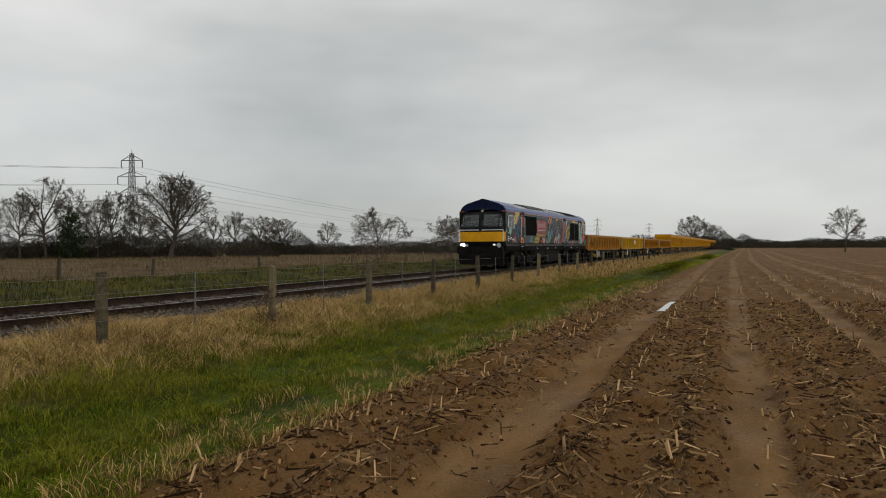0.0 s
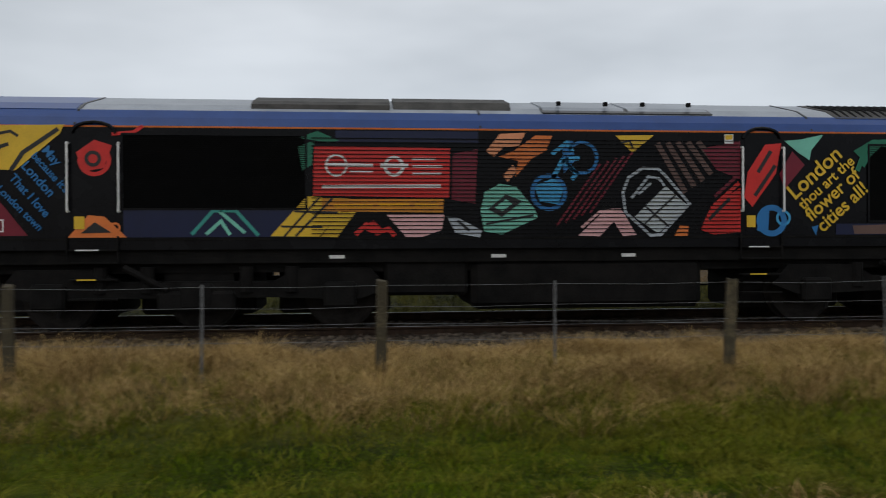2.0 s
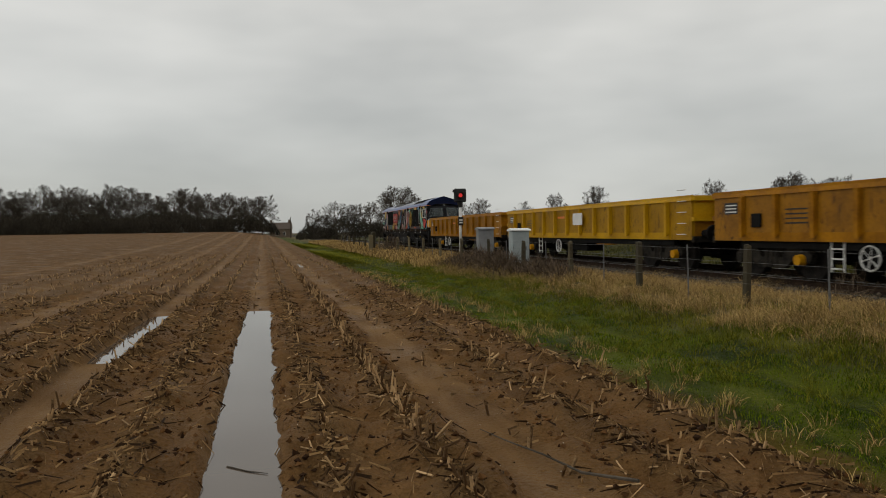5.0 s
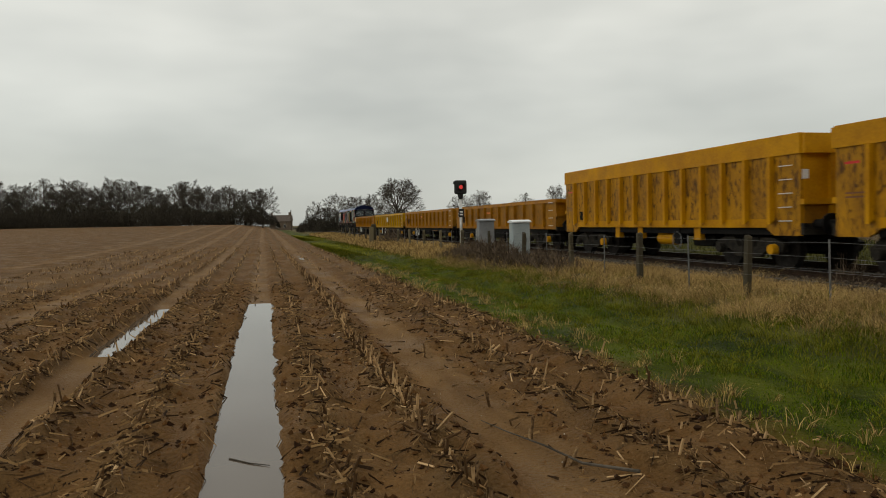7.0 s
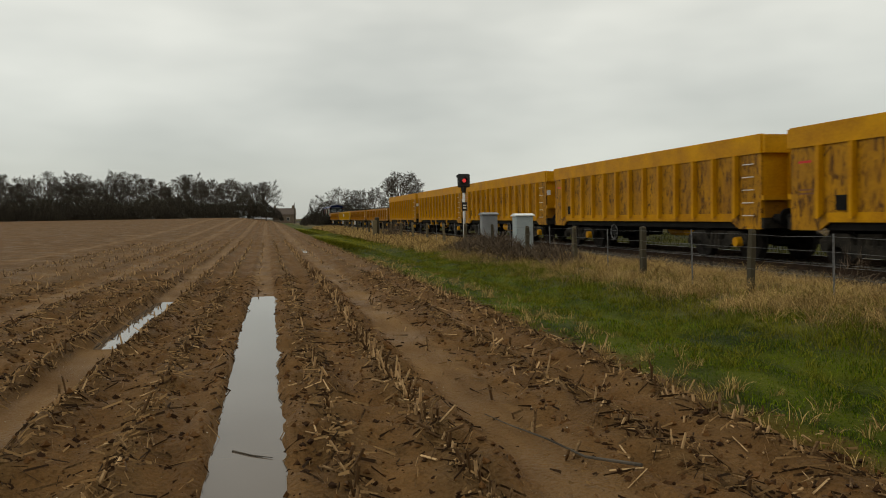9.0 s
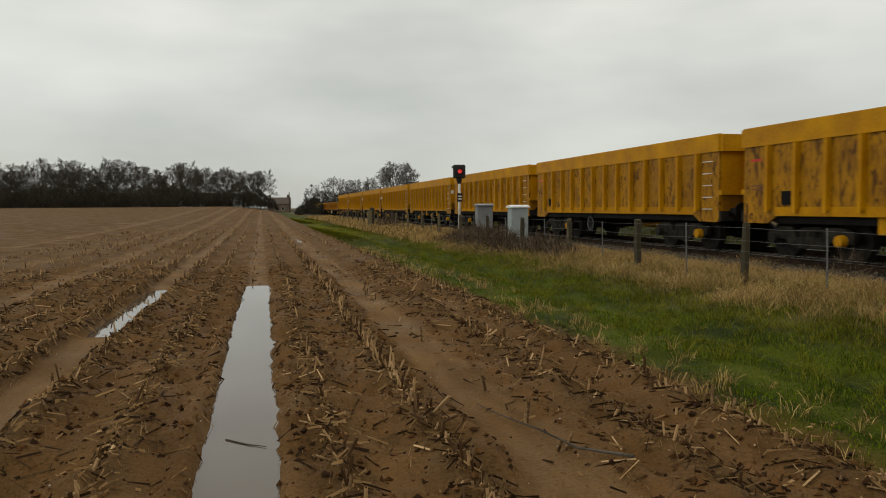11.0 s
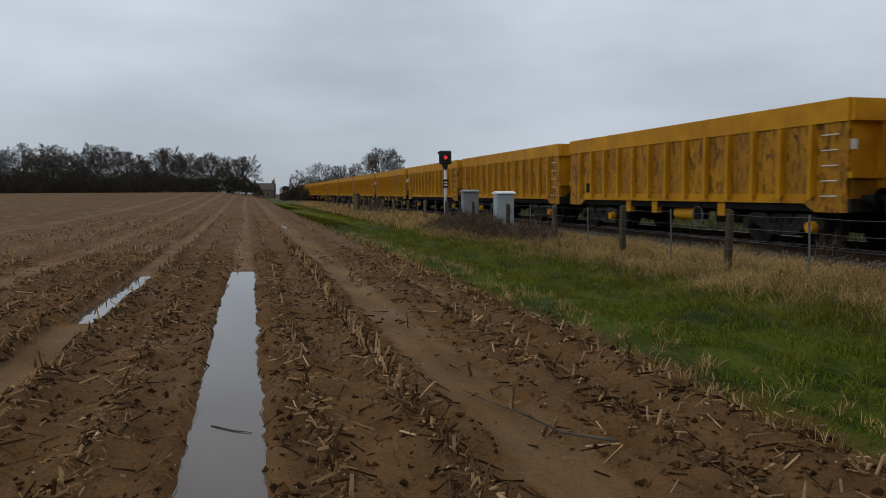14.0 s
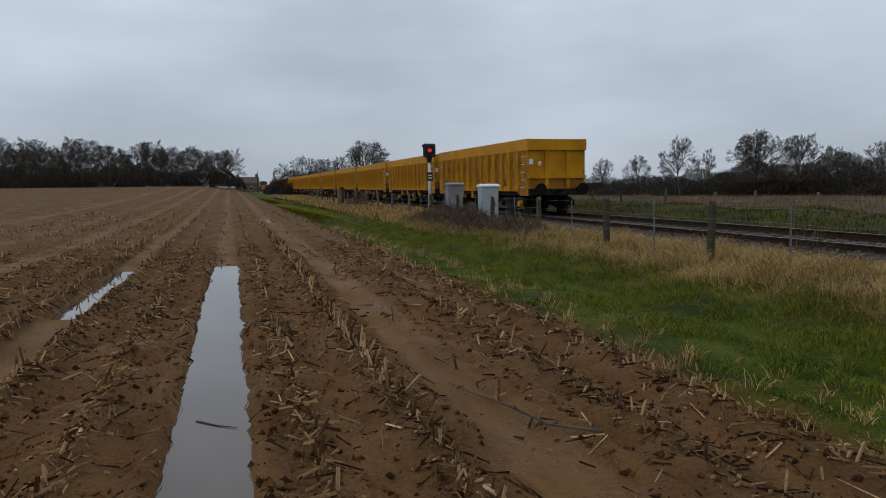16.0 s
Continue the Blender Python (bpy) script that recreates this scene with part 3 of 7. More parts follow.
T_LABEL = "bare winter tree with a fine twiggy crown"
for az, dist, el, kind, wide in (
        (41.8, 120, 4.83, 1, 1.15), (49.8, 125, 4.5, 2, 1.0), (51.3, 120, 3.4, 0, 0.9), (48.2, 128, 3.9, 2, 0.8), (45.7, 130, 3.6, 0, 1.0), (46.6, 126, 3.0, 3, 1.0), (43.9, 134, 2.9, 0, 1.0),
        (53.5, 130, 2.6, 3, 1.0), (37.4, 150, 2.4, 0, 1.0), (39.0, 150, 2.2, 2, 0.9), (30.6, 180, 1.7, 3, 1.0), (35.6, 150, 2.1, 3, 1.3), (34.2, 150, 2.0, 1, 1.3),
        (58.6, 105, 3.8, 2, 1.05), (61.9, 108, 3.2, 0, 1.0), (57.4, 110, 2.9, 3, 1.0), (66.2, 130, 1.9, 3, 1.0), (70.5, 140, 1.9, 0, 1.0), (74.0, 140, 1.7, 1, 1.2),
        (84.6, 110, 3.4, 0, 1.0), (82.1, 112, 3.2, 3, 1.0), (79.6, 110, 3.1, 2, 1.0), (87.5, 115, 3.0, 1, 1.0), (91, 110, 3.3, 0, 1.0), (96, 112, 3.1, 2, 1.0),
        (-6.1, 190, 2.3, 3, 1.1), (3.7, 280, 1.9, 1, 1.1), (2.9, 330, 1.5, 0, 1.3), (2.2, 400, 1.3, 3, 1.3), (-9.5, 210, 1.5, 0, 1.2), (120.2, 60, 5.4, 3, 1.1), (117.2, 66, 5.0, 0, 1.2), (114.6, 60, 5.8, 1, 1.1), (109, 70, 4.6, 0, 1.0), (105, 90, 3.6, 2, 1.0), (124.5, 80, 3.0, 0, 1.0),
        (146.8, 95, 3.0, 3, 0.9), (141.5, 100, 3.35, 0, 1.1), (139.0, 98, 3.05, 1, 1.0), (137.0, 110, 2.3, 2, 1.0), (145.0, 110, 2.3, 2, 0.7), (149.8, 120, 1.9, 0, 1.0), (152.2, 120, 1.7, 3, 1.0), (134.0, 110, 2.4, 0, 1.1),
        (131.0, 105, 2.8, 3, 1.1), (128.0, 105, 2.6, 1, 1.0), (155.1, 110, 2.9, 0, 0.9), (158.0, 120, 2.4, 3, 1.0), (160.5, 130, 2.0, 2, 1.0), (163.7, 130, 2.2, 0, 1.0), (165.2, 130, 1.9, 3, 1.0),
        (170.0, 115, 2.95, 1, 1.15), (172.0, 140, 1.9, 0, 1.0), (174.6, 150, 2.0, 3, 1.1), (176.2, 155, 1.6, 2, 1.0), (173.2, 150, 1.8, 1, 1.1)):
    put_tree(OAK if az in (41.8, 170.0, 141.5, 120.2) else TREES[kind], 12, az, dist, dist * math.tan(radians(el)) + 1.5, T_LABEL, az * 3.7, wide)
# the wood along the far side of the field
for az, el, kind in ((180.0, 3.0, 1), (180.9, 2.6, 0), (182.4, 2.9, 0), (183.9, 2.8, 3), (185.4, 3.25, 1), (187.2, 2.7, 0), (188.9, 3.2, 0), (190.0, 3.4, 1), (191.5, 2.8, 3), (192.7, 3.3, 1), (194.4, 3.3, 0), (195.8, 2.9, 3), (197.2, 3.2, 1), (198.8, 3.0, 0)):
    put_tree(TREES[kind], 12, az, 198, 198 * math.tan(radians(el - 0.25)), T_LABEL, az * 2.3, 1.05)
for i in range(19):
    az = 181.2 + i * 1.0 + 0.3 * math.sin(i * 7.1)
    dist = 212 + 8 * math.sin(i * 3.3)
    put_tree(TREES[(i * 7) % 4], 12, az, dist, dist * math.tan(radians(2.45 + 0.25 * math.sin(i * 2.9))), T_LABEL, i * 1.9, 1.15)
for az, dist, el, wide in ((26.9, 62, 2.55, 1.1), (21.3, 75, 2.0, 1.3), (20.2, 78, 2.1, 1.3)):
    put_tree(THORN, 6, az, dist, dist * math.tan(radians(el)) + 1.7, "low spreading hawthorn tree beside the line", az, wide)

HEDGES = [clump_mesh("undergrowth", 3, 30, 5, 4.5, 19000, 0.55, M["scrub"], 0.06), clump_mesh("undergrowth", 4, 30, 4, 3.0, 16000, 0.45, M["scrub"], 0.06)]


def put_hedge(kind, az, dist, h, label, length=30.0, face=None):
    x, y = polar(az, dist)
    root = link("hedgerow", HEDGES[kind], None)
    base = (4.5, 3.0)[kind]
    root.matrix_world = Matrix.LocRotScale((x, y, float(ground_height(x, y)) - 0.15), Euler((0, 0, radians((az if face is None else face) + 90))), (length / 30, 1.2, h / base))
    return tagged(root, label, "hedge", group="hedgerows", kind="stuff")


H_LABEL = "dense dark leafless hedge and undergrowth"
for i in range(8):
    put_hedge(i % 2, 183.6 + i * 3.1, 186 + 5 * math.sin(i * 2.0), 5.6 + 0.5 * math.sin(i * 3.0), H_LABEL, 26)
put_hedge(0, 181.6, 190, 5.6, H_LABEL, 16)
put_hedge(1, 180.1, 192, 5.0, H_LABEL, 9)
for i in range(9):
    put_hedge(i % 2, 183.6 + i * 2.4, 215, 6.4 + 0.8 * math.sin(i * 3.0), H_LABEL, 30)
for az, dist, h, ln in ((176.0, 165, 4.4, 9), (173.9, 150, 5.4, 18), (172.2, 140, 4.6, 20), (168.5, 150, 4.0, 30), (164, 150, 3.4, 40), (159, 140, 3.2, 40), (154, 130, 3.2, 40), (149, 120, 3.2, 40), (144, 105, 3.2, 34), (140, 100, 3.3, 30),
                        (136, 100, 3.3, 30), (131, 100, 3.2, 34), (126, 95, 3.6, 34), (120, 95, 3.4, 34), (113, 95, 3.4, 34), (106, 95, 3.4, 34), (99, 100, 3.2, 36), (92, 105, 3.2, 36), (85, 110, 3.2, 36), (78, 118, 3.2, 36),
                        (72, 125, 3.0, 36), (66, 125, 2.8, 36), (61, 118, 2.6, 36), (55, 128, 3.4, 34), (50, 128, 4.4, 30), (45.5, 130, 4.4, 30), (41, 128, 4.0, 30), (37, 150, 3.4, 34), (34.6, 150, 5.4, 18), (32.5, 165, 3.0, 30), (28, 190, 3.2, 50), (23, 150, 3.4, 40), (18, 200, 4, 60), (13, 240, 4.5, 60)):
    put_hedge(int(az) % 2, az, dist, h, H_LABEL, ln)
for az, dist, h, ln in ((2.6, 420, 9.5, 30), (1.5, 650, 11, 60), (-0.5, 520, 6.5, 150), (-4.5, 560, 7.5, 170), (-9, 540, 7, 170), (-13.5, 520, 7, 170), (-2.5, 430, 5.0, 120), (7.5, 260, 5, 60), (10.5, 250, 5.5, 60), (4.9, 300, 5.5, 40), (139.5, 260, 12, 50), (133, 260, 13, 60), (127, 250, 12, 60), (143.5, 255, 8, 40)):
    put_hedge(0, az, dist, h, H_LABEL, ln)
iv = link("ivy", clump_mesh("ivy", 9, 3.2, 3, 7.5, 2500, 0.5, M["ivy"]), None)
ix, iy = polar(48.3, 124)
iv.location = (ix, iy, 0)
tagged(iv, "tall ivy-covered tree trunk, dark green", "tree")


# ---- grasses, stubble and litter ----
def blades(name, x, y, h, wid, lean, mat, label, category, seed, base=None):
    """Bent blades of two pieces each, standing on the ground."""
    r = np.random.default_rng(seed)
    n = len(x)
    z = ground_height(x, y) - 0.01 if base is None else base
    a, b = r.uniform(0, 6.283, n), r.uniform(0, 6.283, n)
    k = r.uniform(0.2, 1.0, n) * lean * h
    p = np.stack([x, y, z], 1)
    s = np.stack([np.cos(a), np.sin(a), 0 * a], 1) * wid[:, None]
    o = np.stack([np.cos(b), np.sin(b), 0 * b], 1)
    mid = p + o * (k * 0.35)[:, None] + np.array([0, 0, 1.0]) * (h * 0.6)[:, None]
    tip = p + o * k[:, None] + np.array([0, 0, 1.0]) * (h * np.sqrt(np.clip(1 - 0.5 * lean ** 2, 0.2, 1)))[:, None]
    v = np.stack([p - s, p + s, mid + s * 0.7, mid - s * 0.7, tip], 1).reshape(-1, 3)
    i = np.arange(n)[:, None] * 5
    f = np.concatenate([i + np.array([0, 1, 2]), i + np.array([0, 2, 3]), i + np.array([3, 2, 4])])
    return tagged(raw(name, v, f, mat), label, category, kind="stuff")


def scatter(n, x0, x1, y0, y1, seed, focus=0.0):
    r = np.random.default_rng(seed)
    u = r.uniform(-1, 1, n)
    x = (x0 + x1) / 2 + (x1 - x0) / 2 * np.sign(u) * np.abs(u) ** (1 + focus)
    return x, r.uniform(y0, y1, n), r


def tufts(name, cx, cy, per, radius, h, wid, arch, mat, label, seed):
    """Tufts whose blades lean out and arch over from a common root."""
    r = np.random.default_rng(seed)
    n = len(cx)
    i = np.repeat(np.arange(n), per)
    a = r.uniform(0, 6.283, n * per)
    q = np.sqrt(r.uniform(0, 1, n * per)) * radius[i]
    x, y = cx[i] + q * np.cos(a), cy[i] + q * np.sin(a)
    z = ground_height(x, y) - 0.01
    hh = h[i] * r.uniform(0.45, 1.1, n * per)
    wind = r.normal(0.0, 0.35, n)[i]
    b = a + r.normal(0, 0.7, n * per)
    out = np.stack([np.cos(b) + wind, np.sin(b) + 0.3 * wind, 0 * b], 1)
    k = (arch * r.uniform(0.15, 1.0, n * per) * hh)[:, None]
    t = r.uniform(0, 6.283, n * per)
    s = np.stack([np.cos(t), np.sin(t), 0 * t], 1) * (wid * r.uniform(0.6, 1.4, n * per))[:, None]
    up = np.array([0, 0, 1.0])
    p = np.stack([x, y, z], 1)
    p1 = p + out * k * 0.25 + up * (hh * 0.55)[:, None]
    p2 = p + out * k * 0.75 + up * (hh * 0.92)[:, None]
    p3 = p + out * k * 1.25 + up * (hh * r.uniform(0.75, 1.05, n * per))[:, None]
    v = np.stack([p - s, p + s, p1 + s * 0.8, p1 - s * 0.8, p2 + s * 0.5, p2 - s * 0.5, p3], 1).reshape(-1, 3)
    o = np.arange(n * per)[:, None] * 7
    f = np.concatenate([o + np.array(c) for c in ((0, 1, 2), (0, 2, 3), (3, 2, 4), (3, 4, 5), (5, 4, 6))])
    return tagged(raw(name, v, f, mat), label, "grass", kind="stuff")


# the verge: short green sward, then taller tufts
x, y, r = scatter(190000, -34, 40, 3.65, 7.2, 21, 0.6)
keep = (r.uniform(0, 1, len(x)) < np.where(y < 4.1, (y - 3.55) * 1.6, 1))
x, y = x[keep], y[keep]
h = 0.02 + 0.09 * smooth_noise(x, y, 32, 0.45) ** 2 + 0.022 * r.uniform(0, 1, len(x))
rut = np.exp(-((y - 5.35) / 0.3) ** 2) + np.exp(-((y - 4.3) / 0.35) ** 2)
olive = r.uniform(0, 1, len(x)) < np.clip(0.6 - 0.8 * rut, 0.02, 1) * np.clip(1.8 * smooth_noise(x, y, 37, 1.1) - 0.35, 0, 1)
wd = 0.0028 + 0.0026 * r.uniform(0, 1, len(x))
h = h * (1 - 0.5 * np.clip(rut, 0, 1))
blades("green_grass", x[~olive], y[~olive], h[~olive], wd[~olive], 0.9, M["grass_green"], "short bright green verge grass", "grass", 41)
blades("olive_grass", x[olive], y[olive], h[olive] * 1.3, wd[olive], 1.0, M["grass_olive"], "yellowing olive grass on the verge ridges", "grass", 49)
x, y, r = scatter(60000, -24, 26, 3.8, 5.8, 26, 0.7)
blades("green_grass", x, y, 0.02 + 0.05 * smooth_noise(x, y, 33, 0.3) ** 1.5, 0.002 + 0.002 * r.uniform(0, 1, len(x)), 1.2, M["grass_green"], "close-cropped green grass in the wheel tracks of the verge", "grass", 42)
x, y, r = scatter(3000, -30, 36, 4.5, 7.2, 22, 0.5)
tufts("green_tufts", x, y, 26, 0.05 + 0.09 * r.uniform(0, 1, len(x)), 0.06 + 0.08 * r.uniform(0, 1, len(x)), 0.003, 1.5, M["grass_olive"], "coarse yellow-green grass tufts in the verge", 46)
x, y, r = scatter(700, -30, 36, 3.5, 4.6, 27, 0.5)
tufts("straw_tufts", x, y, 22, 0.04 + 0.1 * r.uniform(0, 1, len(x)), 0.06 + 0.12 * r.uniform(0, 1, len(x)), 0.0026, 1.3, M["grass_tan"], "dry straw-coloured tufts in the verge", 47)
x, y, r = scatter(10500, -50, 56, 6.2, 9.9, 23, 0.55)
edge = step(6.0, 7.4, y + 1.1 * (smooth_noise(x, y, 35, 1.6) - 0.5))
keep = (r.uniform(0, 1, len(x)) < edge)
x, y = x[keep], y[keep]
h = (0.14 + 0.25 * smooth_noise(x, y, 36, 0.7) ** 1.2 + 0.07 * r.uniform(0, 1, len(x))) * (0.7 + 0.3 * step(6.4, 7.6, y)) * (1 - 0.55 * step(9.1, 9.9, y))
tufts("tall_dry_grass", x, y, 30, 0.08 + 0.13 * r.uniform(0, 1, len(x)), h * 0.92, 0.0023, 1.9, M["grass_tan"], "tall dead straw-coloured grass along the fence", 43)
x, y, r = scatter(2600, -40, 44, 6.1, 8.6, 28, 0.55)
tufts("green_tufts", x, y, 20, 0.08 + 0.1 * r.uniform(0, 1, len(x)), 0.1 + 0.14 * r.uniform(0, 1, len(x)), 0.003, 1.3, M["grass_olive"], "green grass growing up through the dead straw", 48)
x, y, r = scatter(120000, -110, 120, 14.8, 22.5, 24, 0.5)
blades("bank_grass", x, y, 0.07 + 0.2 * smooth_noise(x, y, 39, 1.0), 0.006 + 0.007 * r.uniform(0, 1, len(x)), 0.8, surface("bank_grass", (0.022, 0.026, 0.006), (0.14, 0.13, 0.028), 1.0, 0.8, bump=0, per="island", spec=0.12), "rough yellow-green grass on the low bank", "grass", 44)
x, y, r = scatter(95000, -130, 150, 22, 100, 25, 0.2)
y = 22 + (y - 22) ** 1.5 / 78 ** 0.5
blades("reeds", x, y, 0.25 + 0.3 * smooth_noise(x, y, 40, 4.0), 0.006 + 0.01 * r.uniform(0, 1, len(x)), 1.1, surface("reeds", (0.075, 0.05, 0.022), (0.21, 0.145, 0.07), 0.3, 0.9, bump=0, per="island", spec=0.12), "brown reeds and dead grass in the meadow", "reeds", 45)

for x0, x1, sd in ((-110, -30, 61), (36, 140, 62)):
    x, y, r = scatter(16000, x0, x1, 3.7, 6.8, sd)
    blades("green_grass", x, y, 0.07 + 0.1 * smooth_noise(x, y, 32, 0.9), 0.012 + 0.012 * r.uniform(0, 1, len(x)), 0.9, M["grass_olive"], "short green verge grass running into the distance", "grass", sd)
    x, y, r = scatter(26000, x0, x1, 6.4, 9.8, sd + 2)
    blades("tall_dry_grass", x, y, 0.2 + 0.3 * smooth_noise(x, y, 36, 0.8), 0.01 + 0.012 * r.uniform(0, 1, len(x)), 0.75, M["grass_tan"], "tall dead grass running into the distance", "grass", sd + 4)

# maize stubs in rows, leaning and broken
def stub_field(name, seed, x, y, label, tall=1.0, loose=0.45):
    r = np.random.default_rng(seed)
    n = len(x)
    h = tall * (0.05 + 0.13 * r.uniform(0, 1, n) ** 1.8)
    rad = 0.007 + 0.007 * r.uniform(0, 1, n)
    z = ground_height(x, y) - 0.02
    d = np.stack([r.normal(0.3, 0.3, n), r.normal(0, 0.24, n), np.ones(n)], 1)
    fallen = r.uniform(0, 1, n) < loose
    d[fallen, 2] = 0.15
    d /= np.linalg.norm(d, axis=1)[:, None]
    u = np.cross(d, np.array([0.31, 0.77, 0.2]))
    u /= np.linalg.norm(u, axis=1)[:, None]
    w = np.cross(d, u)
    p = np.stack([x, y, z], 1)
    ring = []
    for q, k in ((p, 1.0), (p + d * h[:, None], 0.9)):
        for i in range(5):
            t = i * 1.2566
            ring.append(q + (u * math.cos(t) + w * math.sin(t)) * (rad * k)[:, None] + (d * (h * 0.22 * ((i * 7) % 5) / 5)[:, None] if k < 1 else 0))
    v = np.stack(ring, 1).reshape(-1, 3)
    i = np.arange(n)[:, None] * 10
    f = np.concatenate([i + np.array([a, (a + 1) % 5, 5 + (a + 1) % 5, 5 + a]) for a in range(5)] + [i + np.array([5, 6, 7, 8]), i + np.array([5, 8, 9, 5])[[0, 1, 2, 2]]][:1])
    return tagged(raw(name, v, f, M["stubble"]), label, "stubble", kind="stuff")


sx, sy = [], []
for row in STUBBLE_ROWS:
    if row < -9:
        continue
    crossed = any(abs(row - c) < half * 1.0 for c, half, _ in WHEELINGS)
    heavy = 2.2 if abs(row - 1.21) < 0.1 else (0.25 if crossed else 0.62)
    q = np.arange(-55, 40, 0.1)
    q = q[RNG.uniform(0, 1, len(q)) < 0.75 * heavy * (0.35 + 0.9 * smooth_noise(q, 0 * q + row, 51, 2.0))]
    for k in range(2):
        sx.append(q + RNG.normal(0, 0.04, len(q)))
        sy.append(row + RNG.normal(0, 0.03, len(q)) + drift(q))
x, y = np.concatenate(sx), np.concatenate(sy)
keep = (y < 3.75) & ((x < 0) | (RNG.uniform(0, 1, len(x)) < 0.4)) & ~((np.abs(y + 0.1) < 0.34) & (x > -17) & (x < -1.5)) & ~((np.abs(y + 2.05) < 0.3) & (x > -15.6) & (x < -10))
stub_field("maize_stubble", 52, x[keep], y[keep], "short cut maize stalks standing in rows")
x, y, r = scatter(800, -26, 30, 2.9, 3.9, 53, 0.3)
stub_field("maize_stubble", 54, x, y, "broken maize stalks along the field edge", 0.9)

q = np.arange(-26, -3.2, 0.03)
q = q[RNG.uniform(0, 1, len(q)) < 0.25 + 0.9 * smooth_noise(q, 0 * q, 58, 1.3)]
stub_field("maize_stubble", 59, q, 1.2 + RNG.normal(0, 0.025, len(q)) + drift(q), "dense row of pale leaning maize stalks", 1.3, 0.12)


x, y, r = scatter(2200, -20, 22, -5, 3.8, 65, 0.7)
y = np.where(r.uniform(0, 1, len(y)) < 0.7, 0.48 + 0.73 * np.round((y - 0.48) / 0.73) + r.normal(0, 0.12, len(y)), y)
keep = np.ones(len(x), bool)
for c, half, _ in WHEELINGS:
    keep &= np.abs(y - c) > half * 1.1
x, y = x[keep], y[keep]
y = y + drift(x)
n = len(x)
a, L = r.uniform(0, 6.283, n), r.uniform(0.06, 0.28, n)
px, py = np.cos(a), np.sin(a)
rad = r.uniform(0.004, 0.009, n)
ends = []
for e in (-0.5, 0.5):
    ex, ey = x + px * L * e, y + py * L * e
    ez = ground_height(ex, ey) + 0.012
    for ox, oz in ((-1, 0), (0, 1), (1, 0), (0, -1)):
        ends.append(np.stack([ex - py * rad * ox, ey + px * rad * ox, ez + rad * oz], 1))
v = np.stack(ends, 1).reshape(-1, 3)
i = np.arange(n)[:, None] * 8
f = np.concatenate([i + np.array([k, (k + 1) % 4, 4 + (k + 1) % 4, 4 + k]) for k in range(4)] + [i + np.array([0, 1, 2, 3]), i + np.array([4, 5, 6, 7])])
tagged(raw("fallen_stalks", v, f, M["stubble"]), "pale broken maize stalks lying on the soil", "stubble", kind="stuff")


def litter(name, n, seed, x0, x1, y0, y1, label):
    """Flattened straw and husks lying on the soil."""
    x, y, r = scatter(n, x0, x1, y0, y1, seed, 0.7)
    row = 0.48 + 0.73 * np.round((y - 0.48) / 0.73)
    y = np.where(r.uniform(0, 1, n) < 0.72, row + r.normal(0, 0.085, n), y)
    keep = y < 3.9
    for c, half, _ in WHEELINGS:
        keep &= ~((np.abs(y - c) < half * 0.9) & (r.uniform(0, 1, n) < 0.9))
    x, y = x[keep], y[keep]
    y = np.minimum(y + drift(x), 3.95)
    n = len(x)
    L, W = 0.03 + 0.2 * r.uniform(0, 1, n) ** 2.2, 0.001 + 0.0028 * r.uniform(0, 1, n) ** 2
    a = r.normal(0, 0.8, n)
    d = np.stack([np.cos(a), np.sin(a)], 1)
    s = np.stack([-d[:, 1], d[:, 0]], 1)
    ends = []
    for e, f in ((-1, -1), (-1, 1), (1, 1), (1, -1)):
        q = np.stack([x, y], 1) + d * (L * e / 2)[:, None] + s * (W * f)[:, None]
        lift = 0.017 + 0.02 * r.uniform(0, 1, n) if f == -1 else 0.015
        ends.append(np.column_stack([q, ground_height(q[:, 0], q[:, 1]) + lift]))
    v = np.stack(ends, 1).reshape(-1, 3)
    return tagged(raw(name, v, np.arange(n * 4).reshape(-1, 4), M["litter"]), label, "straw", kind="stuff")


litter("straw_litter", 60000, 55, -22, 24, -6, 3.9, "scattered broken straw and husks on the soil")


# loose clods of soil between the wheelings
n_cl = 60000
x, y, r = scatter(n_cl, -20, 24, -6, 3.75, 57, 0.9)
keep = np.ones(n_cl, bool)
for c, half, _ in WHEELINGS:
    keep &= np.abs(y - c) > half * 0.95
x, y = x[keep], y[keep]
y = np.minimum(y + drift(x), 3.8)
n_cl = len(x)
size = 0.006 + 0.03 * r.uniform(0, 1, n_cl) ** 2.8
octa_c = np.array([(1, 0, 0), (-1, 0, 0), (0, 1, 0), (0, -1, 0), (0, 0, 0.8), (0, 0, -0.8)], float)
cv = np.stack([x, y, ground_height(x, y) + size * 0.2], 1)[:, None, :] + octa_c[None] * size[:, None, None] * r.uniform(0.5, 1.4, (n_cl, 6, 1)) + r.normal(0, 0.2, (n_cl, 6, 3)) * size[:, None, None]
cf = np.array([(0, 2, 4), (2, 1, 4), (1, 3, 4), (3, 0, 4), (2, 0, 5), (1, 2, 5), (3, 1, 5), (0, 3, 5)])
tagged(raw("soil_clods", cv.reshape(-1, 3), (np.arange(n_cl)[:, None, None] * 6 + cf[None]).reshape(-1, 3), surface("soil_clod", (0.028, 0.012, 0.004), (0.13, 0.06, 0.019), 6, 0.95, bump=0.3, per="island", spec=0.15)), "loose brown clods of soil", "soil", kind="stuff")


